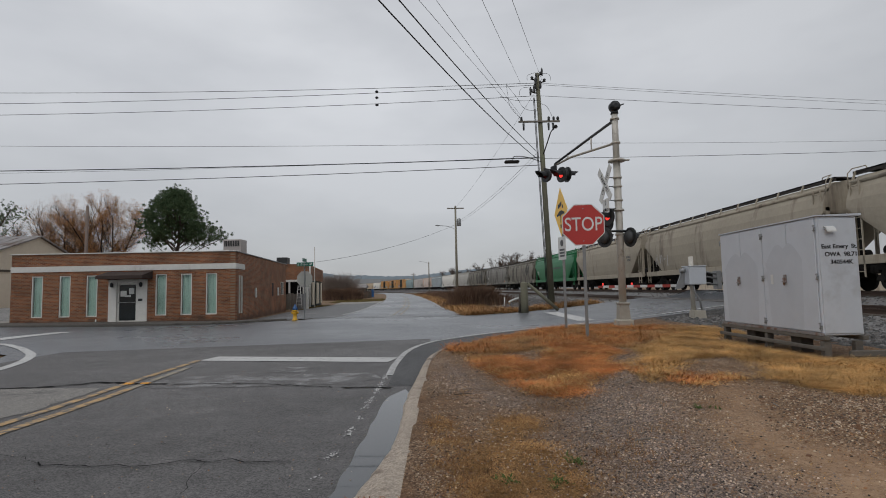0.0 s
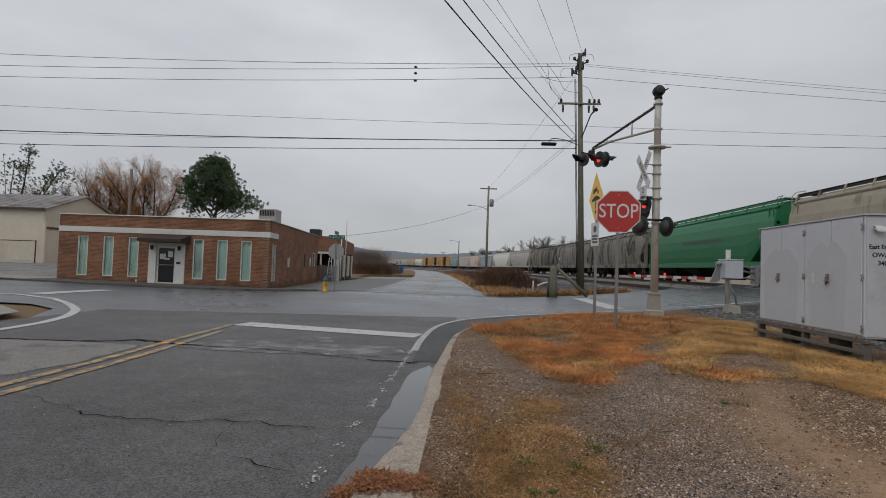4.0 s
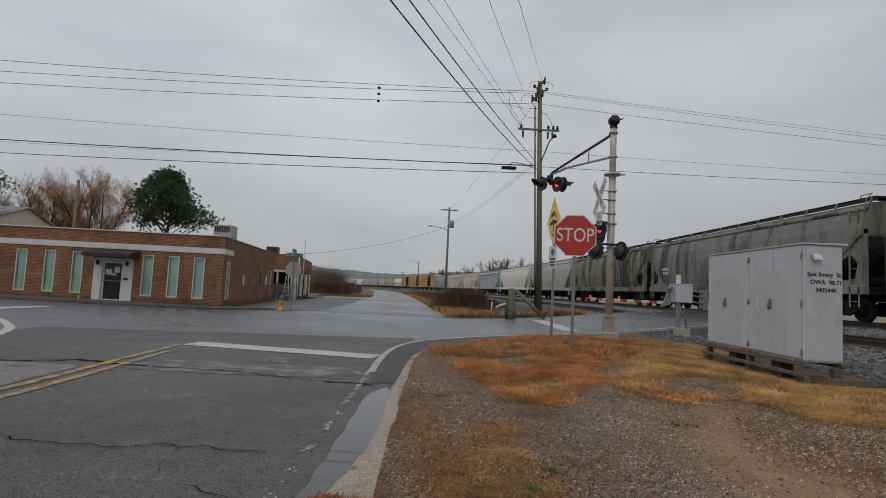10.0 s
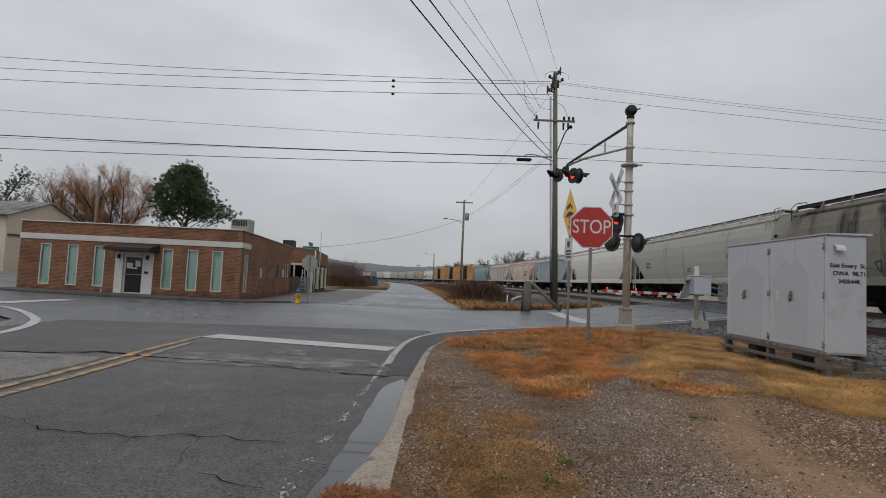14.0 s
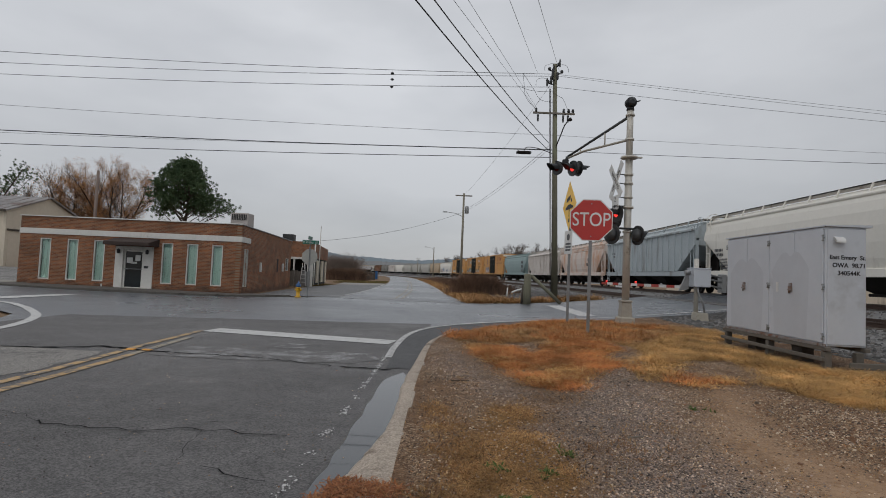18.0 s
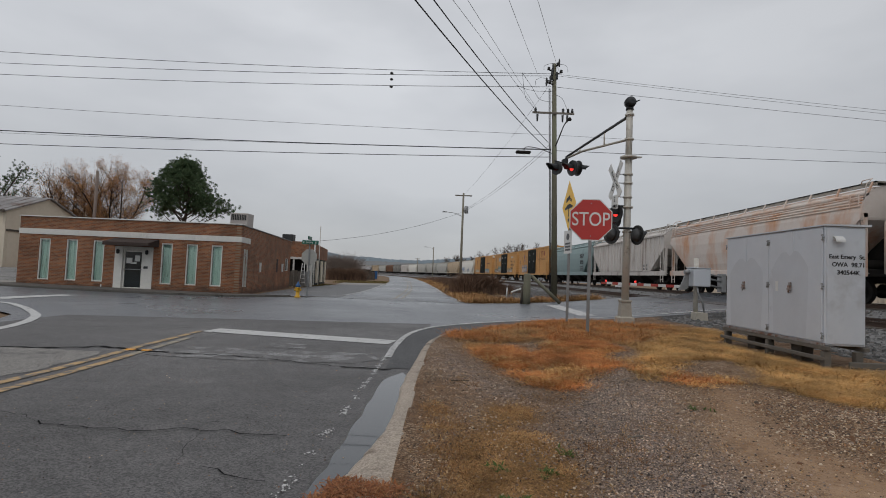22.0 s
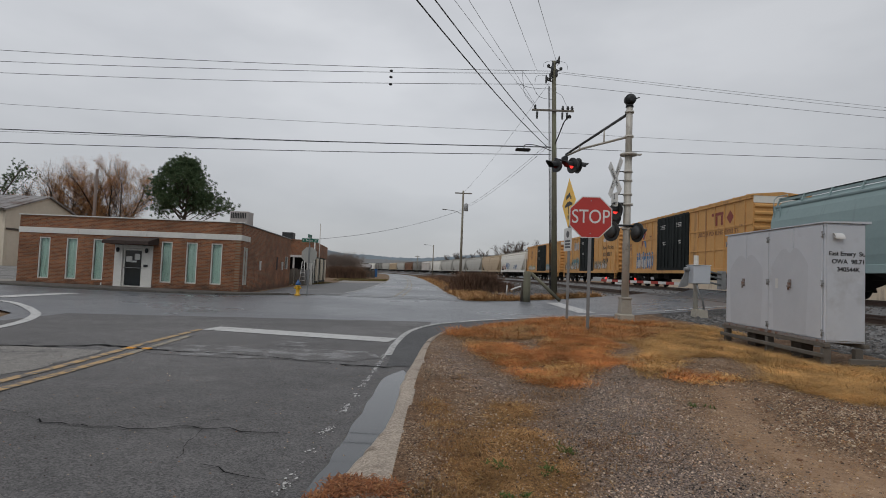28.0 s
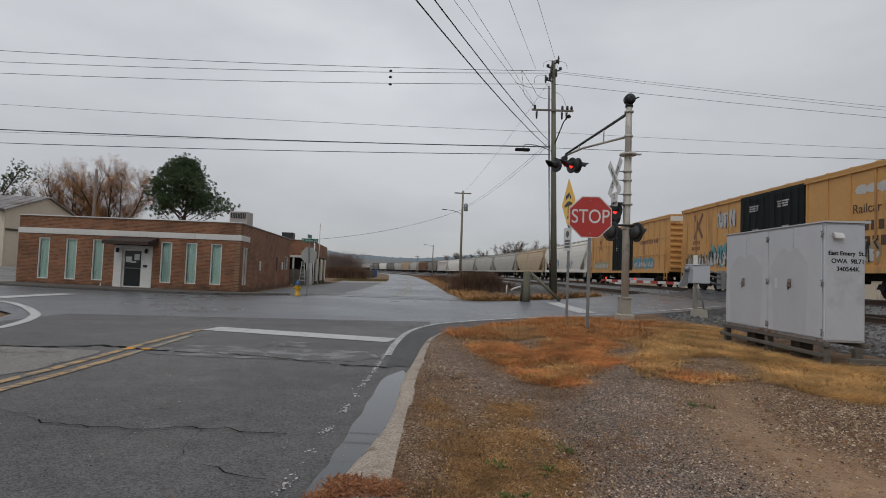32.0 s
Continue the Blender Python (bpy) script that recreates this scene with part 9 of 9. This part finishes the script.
def sparse_evergreen(x, y, seed):
    """A half-bare tree with leaning limbs and dark tufts at their ends."""
    rng = random.Random(seed)
    t = thing("tree", pose(x, y, -0.2), "half-bare evergreen tree with dark tufts behind the warehouse", "tree")
    verts, faces, tufts = [], [], []
    for ex, ez, r, n in ((-1.2, 11.4, 0.10, 30), (-1.9, 12.6, 0.05, 0), (1.6, 12.9, 0.13, 26), (2.2, 10.2, 0.09, 44), (4.6, 11.0, 0.12, 26), (5.2, 10.5, 0.05, 14), (0.4, 11.2, 0.07, 30), (-2.6, 10.2, 0.08, 24)):
        root, end = Vector((-1.4 + 0.2 * ex, 0.2, 3.0)), Vector((ex, rng.uniform(-0.8, 0.8), ez))
        pts = limb(verts, faces, root, (end - root).normalized(), (end - root).length, r, 7, rng, 5, 0.03, 0.0)
        for _ in range(n * 3):
            k = rng.choice((-1, -1, -1, -2, -3))
            tufts.append(pts[k][0] + Vector((rng.gauss(0, 0.5), rng.gauss(0, 0.45), rng.gauss(0, 0.38))))
    limb(verts, faces, Vector((0, 0, 0)), Vector((0, 0, 1)), 2.4, 0.25, 2, rng, 8, 0.02)
    sheet_mesh("trunk", verts, faces, BARK, "", "", parent=t)
    sheet_mesh("crown", *needle_tufts(tufts, rng, 0.6), NEEDLES, "", "", parent=t)


pine_tree(-29.4, 60, 13.3, 3)
oak_tree(-37.0, 60, 11.9, 0.80, 13, "broad oak tree with many russet dead leaves", 34, 0.042)
oak_tree(-41.0, 60, 11.9, 0.62, 11, "broad bare oak tree with a few russet leaves", 9, 0.032)
oak_tree(-46.0, 62, 9.6, 0.6, 14, "thin bare tree behind the warehouse", 4, 0.035)
oak_tree(-49.5, 60, 9.2, 0.6, 15, "thin bare tree with russet leaves behind the warehouse", 8, 0.035)
sparse_evergreen(-50.6, 58, 17)
dead = thing("dead_trunk", pose(-36.0, 55, -0.2), "tall bare brown trunk without a top", "tree")
bm = bmesh.new()
rod(bm, (0, 0, 0), (0.05, 0, 10.75), 0.19, 0.14, 10)
part("trunk", bm, DEAD_WOOD, dead)
def oak_far(x, y, h, seed, label):
    rng = random.Random(seed)
    t = thing("tree", pose(x, y, 0), label, "tree")
    verts, faces = [], []
    for i in range(6):
        a = 6.283 * (i + rng.random()) / 6
        d = Vector((math.cos(a) * 0.5, math.sin(a) * 0.5, 1)).normalized()
        for p, d1, r1 in limb(verts, faces, Vector((0, 0, 0)), d, h * rng.uniform(0.7, 1.0), 0.11, 6, rng, 3, 0.1, 0.06)[1:]:
            for _ in range(3):
                for q, d2, r2 in limb(verts, faces, p, aside(d1, rng, 0.8), h * rng.uniform(0.14, 0.24), 0.045, 3, rng, 3, 0.15, 0.05):
                    for _ in range(6):
                        limb(verts, faces, q, aside(d2, rng, 0.8), h * 0.11, 0.034, 1, rng, 3)
    sheet_mesh("trunk", verts, faces, TWIG, "", "", parent=t)


# bare trees beyond the railway
rng = random.Random(77)
for i, (x, y, h) in enumerate(((4, 150, 6), (9, 156, 8), (13, 150, 9.5), (16, 154, 9), (19, 158, 10), (22, 150, 10), (25, 157, 10.5), (28, 150, 9.5), (31, 156, 9), (35, 160, 8), (-2, 190, 7), (2, 200, 8), (40, 150, 8))):
    oak_far(x + 6, y, h, 100 + i, "distant bare winter tree beyond the railway")


def brush(name, spots, count, height, spread, seed, label, material):
    """Thin leafless stems fanning out of the ground."""
    rng = random.Random(seed)
    verts, faces = [], []
    for _ in range(count):
        cx, cy, s = spots[rng.randrange(len(spots))]
        x, y = cx + rng.gauss(0, s), cy + rng.gauss(0, s)
        z = ground_z(x, y)
        h = height * rng.uniform(0.35, 1.0) * (1 - 0.3 * min(1.0, math.hypot(x - cx, y - cy) / (2 * s)))
        a, k = rng.uniform(0, 6.283), rng.uniform(0.1, 0.95)
        ex, ey = x + math.cos(a) * h * k, y + math.sin(a) * h * k
        w = 0.012 + 0.012 * rng.random()
        b = len(verts)
        mx, my, mz = x + (ex - x) * 0.4, y + (ey - y) * 0.4, z + h * 0.6
        verts += [(x - w, y, z), (x + w, y, z), (mx + w * 0.7, my, mz), (mx - w * 0.7, my, mz), (ex, ey, z + h)]
        faces += [(b, b + 1, b + 2, b + 3), (b + 3, b + 2, b + 4)]
        for _ in range(2):
            t = rng.uniform(0.4, 0.9)
            sx, sy, sz = x + (ex - x) * t, y + (ey - y) * t, z + h * t
            a2, l2 = rng.uniform(0, 6.283), h * rng.uniform(0.15, 0.3)
            b = len(verts)
            verts += [(sx - w * 0.6, sy, sz), (sx + w * 0.6, sy, sz), (sx + math.cos(a2) * l2, sy + math.sin(a2) * l2, sz + l2 * 0.8)]
            faces.append((b, b + 1, b + 2))
    return sheet_mesh(name, verts, faces, material, label, "brush")


brush("brown_brush", [(2.0, 38, 0.42), (2.5, 39, 0.45), (3.0, 38.5, 0.45), (3.6, 40, 0.35), (1.7, 37.4, 0.3), (2.4, 40, 0.4)], 5200, 1.75, 1.0, 21, "tangled reddish-brown leafless brush beside the railway", BRUSH_MIX)
brush("brown_brush", [(3.9, 37.5, 0.4), (4.6, 39.5, 0.5), (1.2, 38.6, 0.3)], 1500, 1.0, 1.0, 25, "low brown leafless brush beside the railway", BRUSH_MIX)
brush("grey_thicket", [(-16.8, 84, 0.9), (-15.6, 85, 0.8), (-14.6, 84, 0.7), (-18.5, 88, 1.2), (-20, 92, 1.4)], 6500, 4.7, 1.0, 22, "tall grey-brown leafless thicket beyond the brick building", THICKET)
brush("brown_brush", [(-14.4, 80, 0.9), (-13.3, 79, 0.7), (-12.6, 80, 0.6), (-15.4, 80, 0.9), (-16.4, 82, 1.0)], 5500, 2.2, 1.0, 26, "dense brown leafless brush beyond the brick building", BRUSH_MIX)
brush("brown_brush", [(2.2, 60, 0.6), (2.0, 66, 0.7), (1.6, 76, 0.8), (0.8, 90, 1.0), (0.2, 108, 1.4), (-1.5, 125, 2)], 3600, 1.05, 1.0, 23, "low brown brush along the railway", BRUSH_MIX)


def bank_place(rng):
    if rng.random() < 0.24:
        x = rng.uniform(1.2, 9.0)
        y = at_x(FAR_EDGE, x)[1] + 0.2 + 1.1 * rng.random() ** 1.3
        return x, y, ground_z(x, y) + 0.02
    y = 26.4 + (rng.random() ** 1.5) * 95
    edge = float(np.interp(y, (25, 34, 52, 75, 104, 122), (1.3, 0.5, -0.5, -1.9, -4.1, -5.7)))
    x = edge + 0.05 + rng.random() * (2.6 if y < 37 else 5.2)
    if noise.noise(Vector((x * 0.5, y * 0.3, 3))) < -0.25 or y < at_x(FAR_EDGE, x)[1] + 0.2:
        return None
    return x, y, ground_z(x, y)


grass("bank_grass", 4200, 11, bank_place, 0.34, 0.16, BLADE_BANK, "long tan dead grass on the railway bank", 41, 0.6, 0.009)


def lawn_place(rng):
    y = 44 + rng.random() * 36
    if 53.5 < y < 64:
        return None
    x = (-10.8 - rng.random() * 2.6) if y < 58 else float(np.interp(y, (54, 76, 104), (-5.9, -7.6, -10.2))) - 6.5 * rng.random() ** 1.3
    return x, y, ground_z(x, y)


grass("lawn_grass", 3000, 10, lawn_place, 0.16, 0.2, BLADE_LAWN, "rough greenish-brown lawn beside the far road", 42, 0.6, 0.012)


# sheds and clutter beside the far road
def shed(x, y, w, d, h, material, label):
    t = thing("shed", pose(x, y, -0.1), label, "shed")
    bm = bmesh.new()
    box(bm, -w / 2, w / 2, -d / 2, d / 2, 0, h)
    part("wall", bm, material, t)
    bm = bmesh.new()
    loft(bm, [[(xx, -d / 2 - 0.2, h), (xx, -d / 2 - 0.2, h + 0.1), (xx, 0, h + 0.55), (xx, d / 2 + 0.2, h + 0.1), (xx, d / 2 + 0.2, h)] for xx in (-w / 2 - 0.2, w / 2 + 0.2)])
    part("roof", bm, METAL_ROOF, t)
    bm = bmesh.new()
    box(bm, -0.5, 0.5, -d / 2 - 0.03, -d / 2 - 0.002, 0, h * 0.8)
    part("door", bm, WOOD_DARK, t)


shed(-15.4, 102, 3.6, 3, 1.9, CREAM, "small pale shed among brown brush")
shed(-14.3, 98, 2.4, 2.4, 1.7, WOOD_DARK, "dark low shed among brown brush")
bin_ = thing("blue_bin", pose(-11.7, 96, 0.0), "tall blue bin beside the far road", "bin")
bm = bmesh.new()
box(bm, -0.25, 0.25, -0.3, 0.3, 0, 1.35, 0.05)
part("body", bm, HYDRANT_B, bin_)
bm = bmesh.new()
box(bm, -0.27, 0.27, -0.33, 0.33, 1.35, 1.43, 0.03)
part("lid", bm, HYDRANT_B, bin_)
wall_ = thing("dark_fence", pose(-13.6, 93, -0.1), "dark board fence beside the far road", "fence")
for i in range(18):
    bm = bmesh.new()
    box(bm, -2.2 + i * 0.24, -2.2 + i * 0.24 + 0.22, -0.02, 0.02, 0, 1.25 + 0.05 * math.sin(i * 2.3))
    part("fence_board", bm, WOOD_DARK, wall_)

# wooded hills, with the haze painted into their colour
def hills(name, dist, base_h, amp, seed, material, label, x0, x1):
    rng = random.Random(seed)
    verts, faces, n = [], [], 520
    for i in range(n + 1):
        x = x0 + (x1 - x0) * i / n
        h = base_h + amp * noise.noise(Vector((x * 0.006, seed, 0))) + amp * 0.12 * noise.noise(Vector((x * 0.02, seed, 3))) + amp * 0.10 * rng.random()
        verts += [(x, dist - 60, -2), (x, dist - 20, h * 0.6), (x, dist, h), (x, dist + 60, h * 0.5)]
    for i in range(n):
        b = i * 4
        faces += [(b + k, b + 4 + k, b + 5 + k, b + 1 + k) for k in range(3)]
    sheet_mesh(name, verts, faces, material, label, "hill", "structure")


hills("backdrop_near_woods", 420, 9, 5, 2, FAR_TREE, "line of far woods, haze painted into its colour", -420, 330)
hills("backdrop_hills", 1000, 29, 15, 5, FAR_HILL, "wooded hills on the horizon, blue haze painted into their colour", -1100, 900)


# a long low building seen under the cars
low = thing("low_building", pose(46, 60, -0.2), "long low pale building beyond the railway", "building")
bm = bmesh.new()
box(bm, -4, 4, -48, 40, 0, 2.5)
part("wall", bm, CREAM, low)
bm = bmesh.new()
loft(bm, [[(-4.3, yy, 2.5), (4.3, yy, 2.5), (4.3, yy, 2.6), (0, yy, 3.1), (-4.3, yy, 2.6)] for yy in (-48.3, 40.3)])
part("roof", bm, METAL_ROOF, low)
motions()
